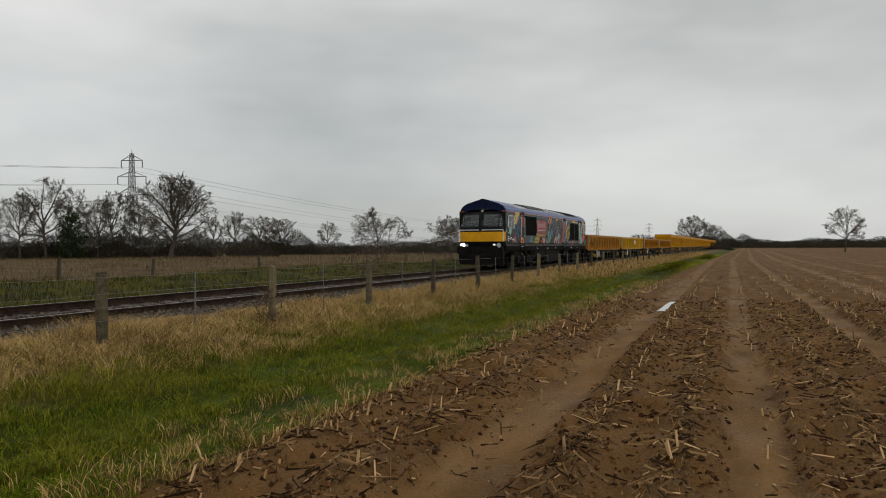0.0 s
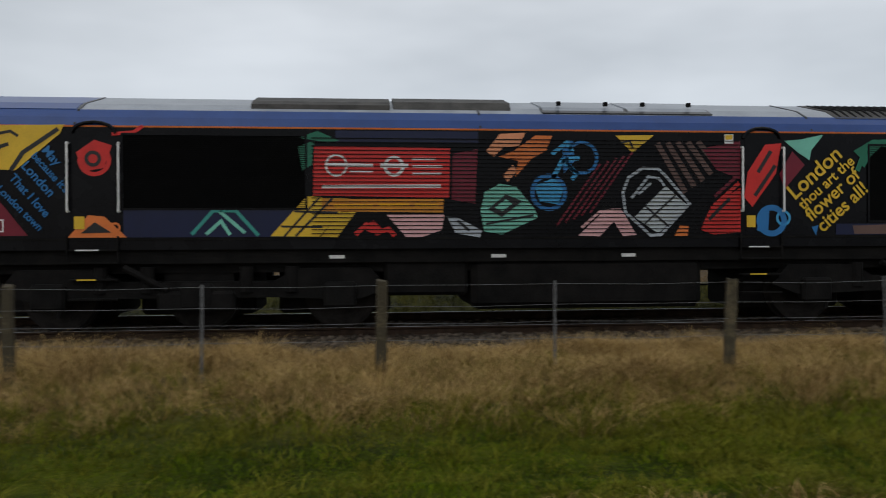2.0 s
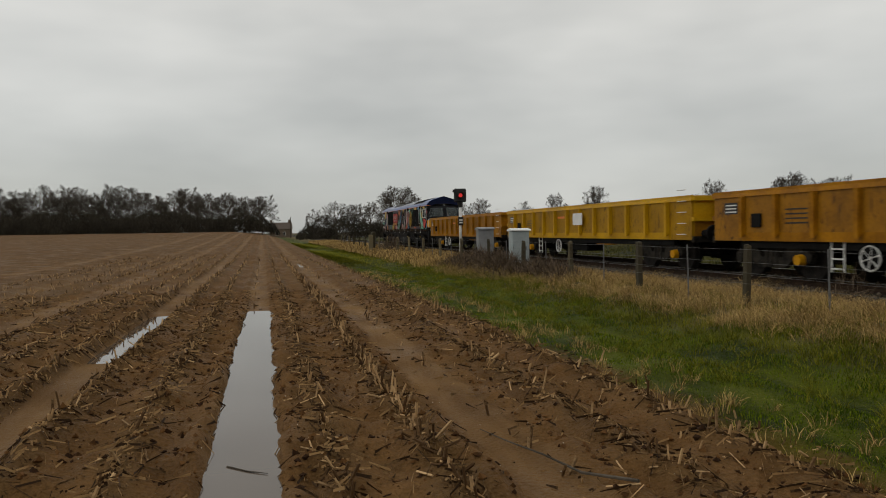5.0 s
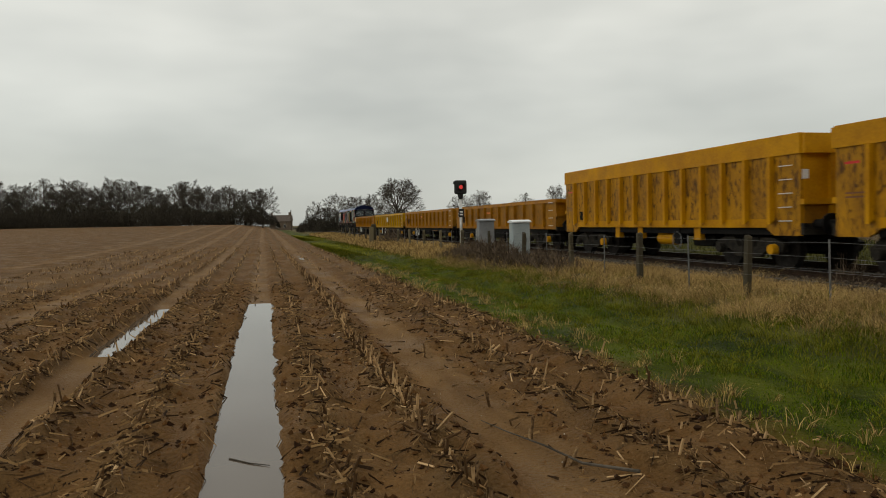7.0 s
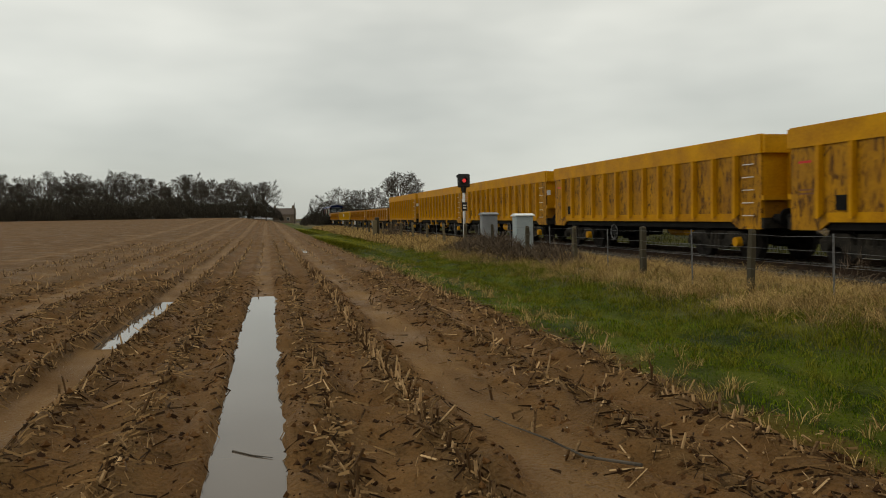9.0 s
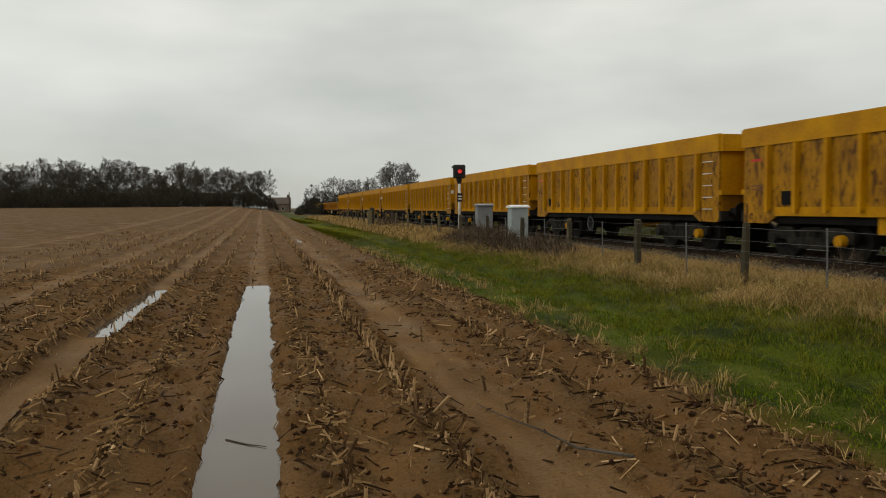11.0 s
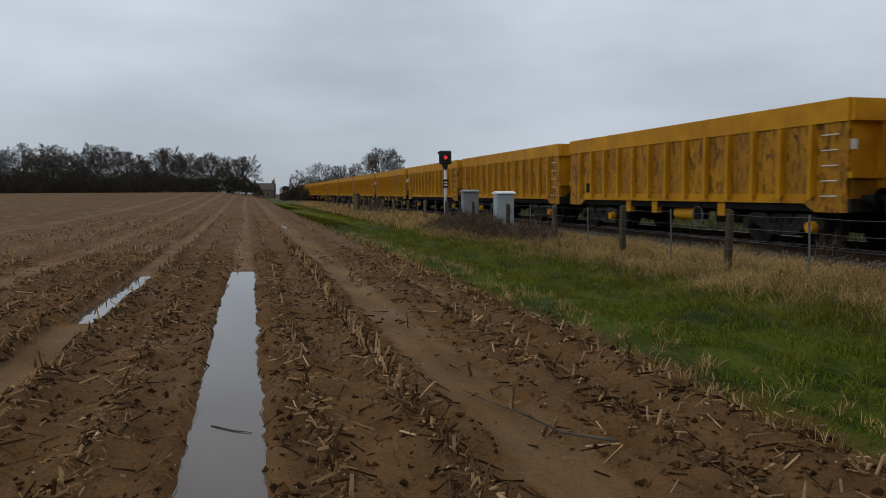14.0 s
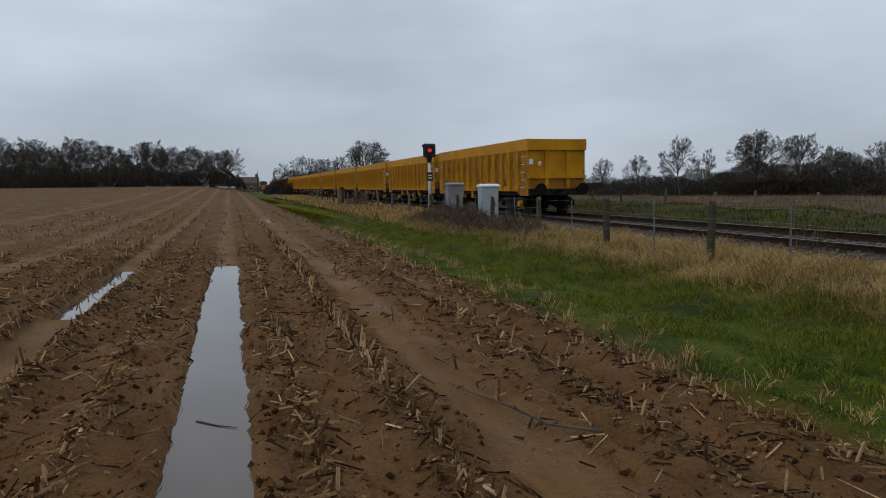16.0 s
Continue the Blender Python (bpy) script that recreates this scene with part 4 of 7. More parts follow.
# pale chalk flecks washed out on the soil
n_fl = 2600
x, y, r = scatter(n_fl, -16, 18, -5, 3.9, 63, 0.9)
size = 0.002 + 0.006 * r.uniform(0, 1, n_fl) ** 3
cv = np.stack([x, y, ground_height(x, y) + size * 0.5], 1)[:, None, :] + octa_c[None] * size[:, None, None] * r.uniform(0.5, 1.4, (n_fl, 6, 1))
tagged(raw("chalk_flecks", cv.reshape(-1, 3), (np.arange(n_fl)[:, None, None] * 6 + cf[None]).reshape(-1, 3), surface("chalk", (0.3, 0.26, 0.2), (0.6, 0.55, 0.47), 9, 0.9, bump=0, per="island")), "small pale stones in the soil", "stones", kind="stuff")


def stick(pts, r0, label):
    bm = bmesh.new()
    n = len(pts) - 1
    for i, (a, b) in enumerate(zip(pts, pts[1:])):
        za, zb = (float(ground_height(p[0], p[1])) + p[2] for p in (a, b))
        rod(bm, (a[0], a[1], za), (b[0], b[1], zb), r0 * (1 - 0.7 * i / n), r0 * (1 - 0.7 * (i + 1) / n), 6)
    return tagged(part("fallen_stick", bm, M["bark"]), label, "stick")


stick([(-4.2, 2.22, 0.02), (-4.6, 2.02, 0.04), (-5.0, 1.9, 0.05), (-5.5, 1.78, 0.03), (-5.9, 1.7, 0.02)], 0.012, "thin dark fallen branch lying by the wheel rut")
stick([(-5.55, -0.28, 0.09), (-5.4, -0.14, 0.095), (-5.3, 0.0, 0.1)], 0.008, "short dark twig floating in the puddle")


# ---- the train: x runs back from the front of each vehicle, y = 0 on the track's centre line, z = 0 on the rail ----
SPEED, LOCO_X = 21.334, 35.825
SIDE = 1.225
VEHICLES = []
WHEELS = []


def scraped(name, dark, light, mark, amount):
    """Yellow paint with scrapes and rusty scuffs from loading."""
    m = surface(name, dark, light, 1.3, 0.6, rough2=0.45, bump=0.15, fine=16, spec=0.18)
    n, l = m.node_tree.nodes, m.node_tree.links
    b = n["Principled BSDF"]
    base = b.inputs["Base Color"].links[0].from_socket
    tc = n.new("ShaderNodeTexCoord")
    info = n.new("ShaderNodeObjectInfo")
    off = n.new("ShaderNodeVectorMath")
    off.operation = "MULTIPLY_ADD"
    l.new(info.outputs["Random"], off.inputs[0])
    off.inputs[1].default_value = (31, 17, 23)
    l.new(tc.outputs["Object"], off.inputs[2])
    masks = []
    for stretch, scale, lo, hi in (((2.8, 1, 1.0), 2.4, 0.58, 0.7), ((4.2, 1, 0.8), 2.6, 0.6, 0.68)):
        mp = n.new("ShaderNodeMapping")
        mp.inputs["Scale"].default_value = stretch
        mp.inputs["Rotation"].default_value = (0, 0.35, 0)
        q = n.new("ShaderNodeTexNoise")
        q.inputs["Scale"].default_value, q.inputs["Detail"].default_value, q.inputs["Distortion"].default_value = scale, 6, 1.2
        r = n.new("ShaderNodeMapRange")
        r.inputs["From Min"].default_value, r.inputs["From Max"].default_value = lo - amount, hi - amount
        l.new(off.outputs[0], mp.inputs[0]), l.new(mp.outputs[0], q.inputs["Vector"]), l.new(q.outputs[0], r.inputs["Value"])
        masks.append(r.outputs[0])
    mx = n.new("ShaderNodeMath")
    mx.operation = "MAXIMUM"
    l.new(masks[0], mx.inputs[0]), l.new(masks[1], mx.inputs[1])
    mix = n.new("ShaderNodeMixRGB")
    l.new(mx.outputs[0], mix.inputs[0]), l.new(base, mix.inputs[1])
    mix.inputs[2].default_value = rgb(mark)
    l.new(mix.outputs[0], b.inputs["Base Color"])
    return m


# panel tones sit below the rib paint: shade between ribs put into colour
M["panel_shaded_scraped"] = scraped("panel_shaded_scraped", (0.24, 0.105, 0.003), (0.46, 0.215, 0.004), (0.085, 0.034, 0.004), 0.045)
M["panel_bright_shaded"] = scraped("panel_bright_shaded", (0.23, 0.115, 0.003), (0.38, 0.2, 0.004), (0.09, 0.04, 0.006), -0.02)
M["panel_low"] = scraped("panel_low", (0.19, 0.08, 0.005), (0.34, 0.15, 0.008), (0.08, 0.034, 0.008), -0.01)


def wheel_mesh(r):
    bm = bmesh.new()
    for s in (-1, 1):
        y = s * 0.72
        rod(bm, (0, y - s * 0.07, 0), (0, y + s * 0.06, 0), r, seg=28)
        rod(bm, (0, y - s * 0.1, 0), (0, y - s * 0.07, 0), r + 0.03, seg=28)
        rod(bm, (0, y + s * 0.06, 0), (0, y + s * 0.075, 0), r * 0.36, seg=14)
        for k in range(5):
            a = k * 2 * math.pi / 5
            c = (math.cos(a) * r * 0.62, math.sin(a) * r * 0.62)
            rod(bm, (c[0], y + s * 0.06, c[1]), (c[0], y + s * 0.068, c[1]), r * 0.11, seg=8)
    rod(bm, (0, -0.9, 0), (0, 0.9, 0), 0.085, seg=10)
    me = bpy.data.meshes.new("wheelset")
    bm.to_mesh(me)
    bm.free()
    me.materials.append(M["wheel_steel"])
    return me


WHEEL_SMALL, WHEEL_BIG = wheel_mesh(0.46), wheel_mesh(0.53)


def wheelset(parent, x, r):
    w = new("wheelset", WHEEL_BIG if r > 0.5 else WHEEL_SMALL)
    w.parent = parent
    w.location = (x, 0, r)
    WHEELS.append((w, x, r))
    return w


def wagon_bogie(root, xc):
    bm = bmesh.new()
    for s in (-1, 1):
        y = s * 1.0
        prism(bm, [(xc - 1.3, 0.58), (xc - 0.95, 0.72), (xc - 0.5, 0.72), (xc - 0.35, 0.5), (xc + 0.35, 0.5), (xc + 0.5, 0.72), (xc + 0.95, 0.72), (xc + 1.3, 0.58), (xc + 1.25, 0.4), (xc + 0.75, 0.46), (xc + 0.42, 0.26), (xc - 0.42, 0.26), (xc - 0.75, 0.46), (xc - 1.25, 0.4)], y - 0.07, y + 0.07)
        for q in (-0.18, 0, 0.18):
            rod(bm, (xc + q, y + s * 0.02, 0.28), (xc + q, y + s * 0.02, 0.66), 0.075, seg=10)
    box(bm, xc - 0.3, xc + 0.3, -1.0, 1.0, 0.5, 0.72)
    b = part("bogie", bm, M["bogie_dirt"], root, "cast steel bogie caked in brake dust")
    for q in (-1, 1):
        for s in (-1, 1):
            part("axlebox", rod(bmesh.new(), (xc + q * 1.0, s * 1.05, 0.46), (xc + q * 1.0, s * 1.2, 0.46), 0.13, 0.115, 14), M["bogie_dirt"] if q * s > 0 else M["wagon_yellow"], b)
    for q in (-1.0, 1.0):
        wheelset(root, xc + q, 0.46)
    return b


def ring(bm, c, r, thick, n=24):
    for i in range(n):
        a, b = 2 * math.pi * i / n, 2 * math.pi * (i + 1) / n
        rod(bm, (c[0] + r * math.cos(a), c[1], c[2] + r * math.sin(a)), (c[0] + r * math.cos(b), c[1], c[2] + r * math.sin(b)), thick, seg=6)
    for i in range(3):
        a = i * math.pi / 3 + 0.3
        rod(bm, (c[0] - r * math.cos(a), c[1], c[2] - r * math.sin(a)), (c[0] + r * math.cos(a), c[1], c[2] + r * math.sin(a)), thick * 0.8, seg=5)
    return bm


def buffers(root, x, out):
    for s in (-1, 1):
        bm = rod(bmesh.new(), (x, s * 0.87, 1.03), (x + out * 0.4, s * 0.87, 1.03), 0.1, seg=14)
        rod(bm, (x + out * 0.4, s * 0.87, 1.03), (x + out * 0.45, s * 0.87, 1.03), 0.23, seg=18)
        part("buffer", bm, M["under"], root)
    bm = boxed(min(x, x + out * 0.45), max(x, x + out * 0.45), -0.06, 0.06, 0.92, 1.02)
    part("coupling", bm, M["under"], root)


def wagon_box(name, label, length, z0, z1, ribs, band, flare, paint, panel, skirt):
    root = tagged(new(name), label, "wagon", group="wagons of the train")
    w = 1.2
    inner = w - 0.07
    # side sheets, with the lower corners dropped over the headstocks
    for s in (-1, 1):
        pts = [(0, z0 - skirt), (0.85, z0 - skirt), (1.15, z0), (length - 1.15, z0), (length - 0.85, z0 - skirt), (length, z0 - skirt), (length, z1 - band), (0, z1 - band)]
        part("side_sheet", prism(bmesh.new(), pts, s * w if s > 0 else -w + 0.0, (s * (w - 0.06))), M[panel], root, "scuffed yellow side sheet, toned darker for shade between ribs")
    # top band and capping
    for s in (-1, 1):
        bm = sweep(bmesh.new(), [(s * (w - 0.06), z1 - band), (s * (w + 0.035), z1 - band), (s * (w + flare), z1 - 0.06), (s * (w + flare), z1), (s * (w - 0.06), z1)], -0.02, length + 0.02)
        part("top_band", bm, M[paint], root, "plain yellow upper side band")
    for x0, x1 in ((0, 0.06), (length - 0.06, length)):
        part("end_sheet", boxed(x0, x1, -w + 0.06, w - 0.06, z0, z1 - 0.01), M[paint], root, "yellow end wall")
    for e, x in ((-1, 0), (1, length)):
        for y in (-0.45, 0.45):
            part("end_post", boxed(min(x, x + e * 0.09), max(x, x + e * 0.09), y - 0.07, y + 0.07, z0 + 0.1, z1 - band * 0.8), M[paint], root)
        part("end_rail", boxed(min(x, x + e * 0.11), max(x, x + e * 0.11), -w, w, z0 + 0.5, z0 + 0.62), M[paint], root)
        part("end_plate", boxed(min(x + e * 0.001, x + e * 0.02), max(x + e * 0.001, x + e * 0.02), -w + 0.08, w - 0.08, z0 + 0.02, z0 + 0.49), M["panel_low"], root, "grimy rust-brown lower end plate")
        part("end_rail", boxed(min(x, x + e * 0.13), max(x, x + e * 0.13), -w, w, z1 - band, z1 - 0.02), M[paint], root)
        part("headstock", boxed(min(x, x + e * 0.1), max(x, x + e * 0.1), -1.2, 1.2, 0.8, z0 + 0.1), M["bogie_dirt"], root)
        buffers(root, x + e * 0.08, e)
    # ribs: tapered pressings that end in a toe on the sill
    rib = prism(bmesh.new(), [(-0.065, z0 + 0.18), (0.065, z0 + 0.18), (0.065, z1 - band), (-0.065, z1 - band)], -w - 0.11, -w - 0.001)
    for v in rib.verts:
        if v.co.y < -w - 0.05:
            v.co.x *= 0.8
            if v.co.z < z0 + 0.3:
                v.co.z -= 0.1
    rib_me = bpy.data.meshes.new("rib")
    rib.normal_update()
    rib.to_mesh(rib_me)
    rib.free()
    rib_me.materials.append(M[paint])
    for k in range(ribs):
        x = length * (k + 1) / (ribs + 1)
        for s in (1, -1):
            rb = new("rib", rib_me)
            rb.parent = root
            rb.matrix_basis = pose(x, 0, 0, 0, 0, 0) if s > 0 else pose(x, 0, 0, 0, 0, 180)
    for s in (-1, 1):
        y = s * (w + 0.012)
        part("sill", boxed(1.1, length - 1.1, min(y, s * w), max(y, s * w), z0 + 0.005, z0 + 0.2), M[paint], root)
    part("floor", boxed(0.06, length - 0.06, -inner, inner, z0 + 0.04, z0 + 0.1), M["wagon_inside"], root, "rusty wagon floor")
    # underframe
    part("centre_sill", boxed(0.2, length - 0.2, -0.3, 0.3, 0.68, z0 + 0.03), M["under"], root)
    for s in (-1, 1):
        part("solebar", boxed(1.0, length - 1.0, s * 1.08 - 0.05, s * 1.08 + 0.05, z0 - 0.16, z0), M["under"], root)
    for xc in (2.0, length - 2.0):
        wagon_bogie(root, xc)
    # end ladder rungs on the rear panel
    for k in range(5):
        part("rung", rod(bmesh.new(), (length - 0.62, -w - 0.06, z0 + 0.15 + k * 0.3), (length - 0.2, -w - 0.06, z0 + 0.15 + k * 0.3), 0.012, seg=6), M["handrail"], root)
        if z1 > 2.5:
            part("rung", rod(bmesh.new(), (0.62, w + 0.06, z0 + 0.15 + k * 0.3), (0.2, w + 0.06, z0 + 0.15 + k * 0.3), 0.012, seg=6), M["handrail"], root)
    return root


def tall_wagon():
    L = 12.72
    root = wagon_box("ballast_wagon", "tall yellow bogie box wagon with scraped ribbed sides", L, 0.95, 2.98, 13, 0.44, 0.03, "wagon_yellow", "panel_shaded_scraped", 0.17)
    part("air_tank", rod(bmesh.new(), (6.42, -0.85, 0.64), (7.38, -0.85, 0.64), 0.19, seg=18), M["wagon_yellow"], root, "yellow air reservoir")
    for s in (-1, 1):
        part("handbrake_wheel", ring(bmesh.new(), (7.69, s * 1.14, 0.6), 0.23, 0.013), M["galv"], root, "grey metal handbrake wheel")
        part("brake_bracket", boxed(7.54, 7.84, min(s * 1.15, s * 0.9), max(s * 1.15, s * 0.9), 0.5, 0.95), M["under"], root)
    for x in (4.1, 5.6, 8.7):
        part("underframe_bracket", boxed(x - 0.14, x + 0.14, -1.15, -1.0, 0.62, 0.95), M["wagon_yellow"], root)
    part("brake_gear", boxed(8.1, 9.1, -0.9, -0.3, 0.45, 0.75, bevel=0.04), M["under"], root)
    for s in (-1, 1):
        def on(x0, x1, y0, y1, z0, z1):
            return boxed(x0, x1, y0, y1, z0, z1) if s < 0 else boxed(L - x1, L - x0, -y1, -y0, z0, z1)
        part("label_box", on(1.36, 1.66, -1.245, -1.2, 1.2, 1.5), M["under"], root, "dark data panel box")
        part("logo_mark", on(0.24, 0.62, -1.204, -1.199, 2.2, 2.25), M["red"], root, "small red and white stripe mark")
        part("data_line", on(0.25, 0.75, -1.204, -1.199, 1.62, 1.65), M["rust"], root)
        part("data_line", on(0.25, 0.75, -1.204, -1.199, 1.54, 1.57), M["rust"], root)
    part("warning_label", boxed(L, L + 0.006, -1.16, -1.0, 2.0, 2.2), M["white"], root, "small white warning label")
    return root


def low_wagon(paint, panel, label, white_panel):
    L = 15.5
    root = wagon_box("low_wagon", label, L, 0.86, 2.06, 12, 0.15, 0.015, paint, panel, 0.0)
    for k in range(3):
        z = 1.3 + 0.2 * k
        if not white_panel:
            part("step_bar", boxed(7.2, 8.3, -1.24, -1.2, z, z + 0.05), M["wagon_worn"], root)
    if white_panel:
        part("white_label", boxed(7.86, 8.66, -1.32, -1.311, 1.34, 1.76), M["white"], root, "plain white label panel")
    part("data_panel", boxed(0.42, 0.95, -1.206, -1.199, 1.5, 1.78), M["ink"], root, "black data panel with unreadable white lines")
    for k in range(3):
        part("data_line", boxed(0.47, 0.9, -1.21, -1.204, 1.54 + 0.08 * k, 1.57 + 0.08 * k), M["white"], root)
    part("label_box", boxed(1.5, 1.85, -1.245, -1.2, 1.18, 1.5, bevel=0.01), M["under"], root, "dark data panel box")
    for k in range(4):
        part("stencil_line", boxed(2.65, 3.35, -1.206, -1.199, 1.25 + 0.1 * k, 1.28 + 0.1 * k), M["ink"], root)
    part("red_mark", boxed(6.15, 6.8, -1.206, -1.199, 1.6, 1.68), M["orange"], root, "faded red mark")
    bm = bmesh.new()
    for s in (3.95, 4.3):
        rod(bm, (s, -1.14, 0.25), (s, -1.14, 0.86), 0.02, seg=6)
    for k in range(3):
        rod(bm, (3.95, -1.14, 0.32 + 0.2 * k), (4.3, -1.14, 0.32 + 0.2 * k), 0.018, seg=6)
    part("step_ladder", bm, M["handrail"], root, "pale grey metal step ladder")
    bm = ring(bmesh.new(), (4.95 if not white_panel else 6.06, -1.14, 0.56), 0.24, 0.019)
    part("handbrake_wheel", bm, M["handrail"], root, "white handbrake wheel")
    part("brake_bracket", boxed(4.8 if not white_panel else 5.9, 5.1 if not white_panel else 6.2, -1.15, -0.9, 0.5, 0.9), M["under"], root)
    part("equipment_box", boxed(6.6, 8.3, -0.95, -0.3, 0.4, 0.8, bevel=0.04), M["under"], root)
    part("bracket", boxed(9.4, 10.6, -1.1, -0.95, 0.66, 0.86), M["wagon_worn"], root)
    return root


def place_wagon(root, offset, turned=False):
    """turned: the wagon runs with its other end forward."""
    VEHICLES.append((root, offset + 12.72 if turned else offset, turned))


LOW_A = low_wagon("wagon_worn", "panel_low", "low ochre yellow open wagon with ribbed sides", False)
LOW_B = low_wagon("wagon_bright", "panel_bright_shaded", "low bright yellow open wagon with a white label", True)
TALL = tall_wagon()


def copy_wagon(root):
    """A copy, whose wheelsets are listed too."""
    c = copy_thing(root, pose(0, 0, 0))
    for o in c.children:
        if o.name.startswith("wheelset"):
            WHEELS.append((o, o.location.x, 0.46))
    return c


place_wagon(LOW_A, 20.85)
place_wagon(LOW_B, 37.35)
for off in (53.9, 70.4):
    place_wagon(copy_wagon(LOW_A), off)
TALL_COPIES = [TALL] + [copy_wagon(TALL) for k in range(13)]
for k, t_w in enumerate(TALL_COPIES):
    place_wagon(t_w, 86.95 + 13.74 * k, k in (3, 5, 6, 9, 10))
last = TALL_COPIES[-1]
part("tail_lamp", boxed(12.86, 12.96, -0.85, -0.75, 1.94, 2.1, bevel=0.02), M["white"], last, "tail lamp with a red lens")
part("tail_lamp_lens", rod(bmesh.new(), (12.96, -0.8, 2.0), (12.975, -0.8, 2.0), 0.035, seg=12), surface("tail_red", (0.5, 0.02, 0.02), (0.6, 0.03, 0.03), 3, 0.3, bump=0, emit=((1, 0.1, 0.08), 0.5)), last)
last["label"] = "last tall yellow box wagon with a red tail lamp"


# ---- locomotive ----
def loco():
    L = 19.8
    root = tagged(new("diesel_locomotive"), "black diesel locomotive with colourful city graphics and yellow cab fronts", "locomotive")
    VEHICLES.append((root, 0.0, False))
    prof = [(-SIDE, 1.2), (-SIDE, 2.95), (SIDE, 2.95), (SIDE, 1.2)]
    part("body", sweep(bmesh.new(), prof, 0, L), M["black_paint"], root, "glossy black bodyside")
    for s in (-1, 1):
        part("cantrail", sweep(bmesh.new(), [(s * SIDE, 2.95), (s * (SIDE + 0.004), 2.972), (s * SIDE, 2.975), (s * 1.0, 2.975), (s * 1.0, 2.95)], 0, L), M["orange"], root, "thin orange cantrail line")
        part("roof_edge", sweep(bmesh.new(), [(s * SIDE, 2.975), (s * 1.18, 3.1), (s * 1.05, 3.23), (s * 0.93, 3.2), (s * 0.93, 2.975)], 0.1, L - 0.1), M["roof_blue"], root, "blue roof edge")
    # pale grey-blue here paints in the sky reflected on the upper roof
    part("roof", sweep(bmesh.new(), [(-1.048, 3.228), (-0.8, 3.36), (0, 3.6), (0.8, 3.36), (1.048, 3.228), (0.93, 3.05), (-0.93, 3.05)], 0.12, L - 0.12), M["roof_grey"], root, "sloping roof, grey-blue with sky reflection in its colour", False)
    # cab roofs in a blue raised to hold the light they reflect
    for x0, x1 in ((0.11, 2.6), (17.78, L - 0.11)):
        part("cab_roof", sweep(bmesh.new(), [(-1.056, 3.236), (-0.8, 3.368), (0, 3.606), (0.8, 3.368), (1.056, 3.236), (0.9, 3.1), (-0.9, 3.1)], x0, x1), M["roof_blue"], root, "blue roof over the cab, lightened for the light it reflects")
    # roof gear
    bm = sweep(bmesh.new(), [(-0.94, 3.26), (-0.93, 3.36), (-0.8, 3.43), (-0.3, 3.58), (0.3, 3.58), (0.8, 3.43), (0.93, 3.36), (0.94, 3.26)], 5.05, 7.1)
    part("silencer", bm, M["roof_dark"], root, "sooty black exhaust hump")
    bm = sweep(bmesh.new(), [(-0.94, 3.26), (-0.8, 3.44), (-0.25, 3.6), (0.25, 3.6), (0.8, 3.44), (0.94, 3.26)], 7.15, 8.95)
    part("exhaust_cowl", bm, M["roof_dark"], root, "sooty exhaust cowl")
    for x0 in (9.45, 10.8):
        part("hatch_edge", sweep(bmesh.new(), [(-1.03, 3.245), (-1.03, 3.262), (-0.8, 3.372), (-0.8, 3.355)], x0 - 0.03, x0 + 1.31), M["ink"], root)
        part("roof_hatch", sweep(bmesh.new(), [(-1.01, 3.262), (-0.8, 3.385), (0, 3.62), (0.8, 3.385), (1.01, 3.262)], x0, x0 + 1.28), M["roof_grey"], root, "raised roof hatch")
        for q in (0.25, 1.0):
            part("lifting_eye", boxed(x0 + q, x0 + q + 0.06, -0.8, -0.74, 3.42, 3.48), M["under"], root)
    bm = sweep(bmesh.new(), [(-1.08, 3.21), (-0.8, 3.375), (0, 3.61), (0.8, 3.375), (1.08, 3.21)], 14.1, 17.7)
    rad = part("radiator_roof", bm, M["roof_dark"], root, "dark radiator grille roof")
    for k in range(26):
        part("slat", sweep(bmesh.new(), [(-1.02, 3.245), (-0.8, 3.395), (-0.1, 3.6), (-0.1, 3.5), (-0.8, 3.3)], 14.2 + k * 0.134, 14.24 + k * 0.134), M["under"], rad)
    for x in (2.62, 8.42, 13.6, 17.75):
        part("seam", sweep(bmesh.new(), [(-SIDE - 0.006, 2.99), (-1.055, 3.236), (-0.8, 3.372), (0, 3.612), (0, 3.5), (-1.1, 3.1)], x, x + 0.035), M["ink"], root)

    # cab ends
    for e, x0 in ((-1, 0.0), (1, L)):
        plan = [(0.0, SIDE), (-0.14, 1.15), (-0.27, 0.88), (-0.31, 0.06)]
        levels = ((1.2, 0.0), (1.95, -0.03), (2.08, 0.02), (2.93, 0.3))

        def at(i, z, off=0.0):
            px, py = plan[i]
            dx = np.interp(z, [q[0] for q in levels], [q[1] for q in levels])
            return (min(0.12, px + float(dx)) - off) if i else 0.0, py

        bm = bmesh.new()
        rows = []
        for z, _ in levels:
            half = [at(i, z) for i in range(4)]
            full = [(x, -y) for x, y in half] + [(x, y) for x, y in half[::-1]]
            rows.append([bm.verts.new((x0 + x if e < 0 else x0 - x, y, z)) for x, y in full])
        for a, b in zip(rows, rows[1:]):
            for i in range(7):
                bm.faces.new((a[i], a[i + 1], b[i + 1], b[i]))
        bm.faces.new(rows[0]), bm.faces.new(rows[-1])
        bmesh.ops.recalc_face_normals(bm, faces=bm.faces)
        cab = part("cab_front", bm, M["black_paint"], root, "black cab front with chamfered corners")

        def strip(z0, z1, i0, i1, s, off, bm, inset=0.0):
            """A sheet between two corners of the plan on side s, just proud of the cab."""
            out = []
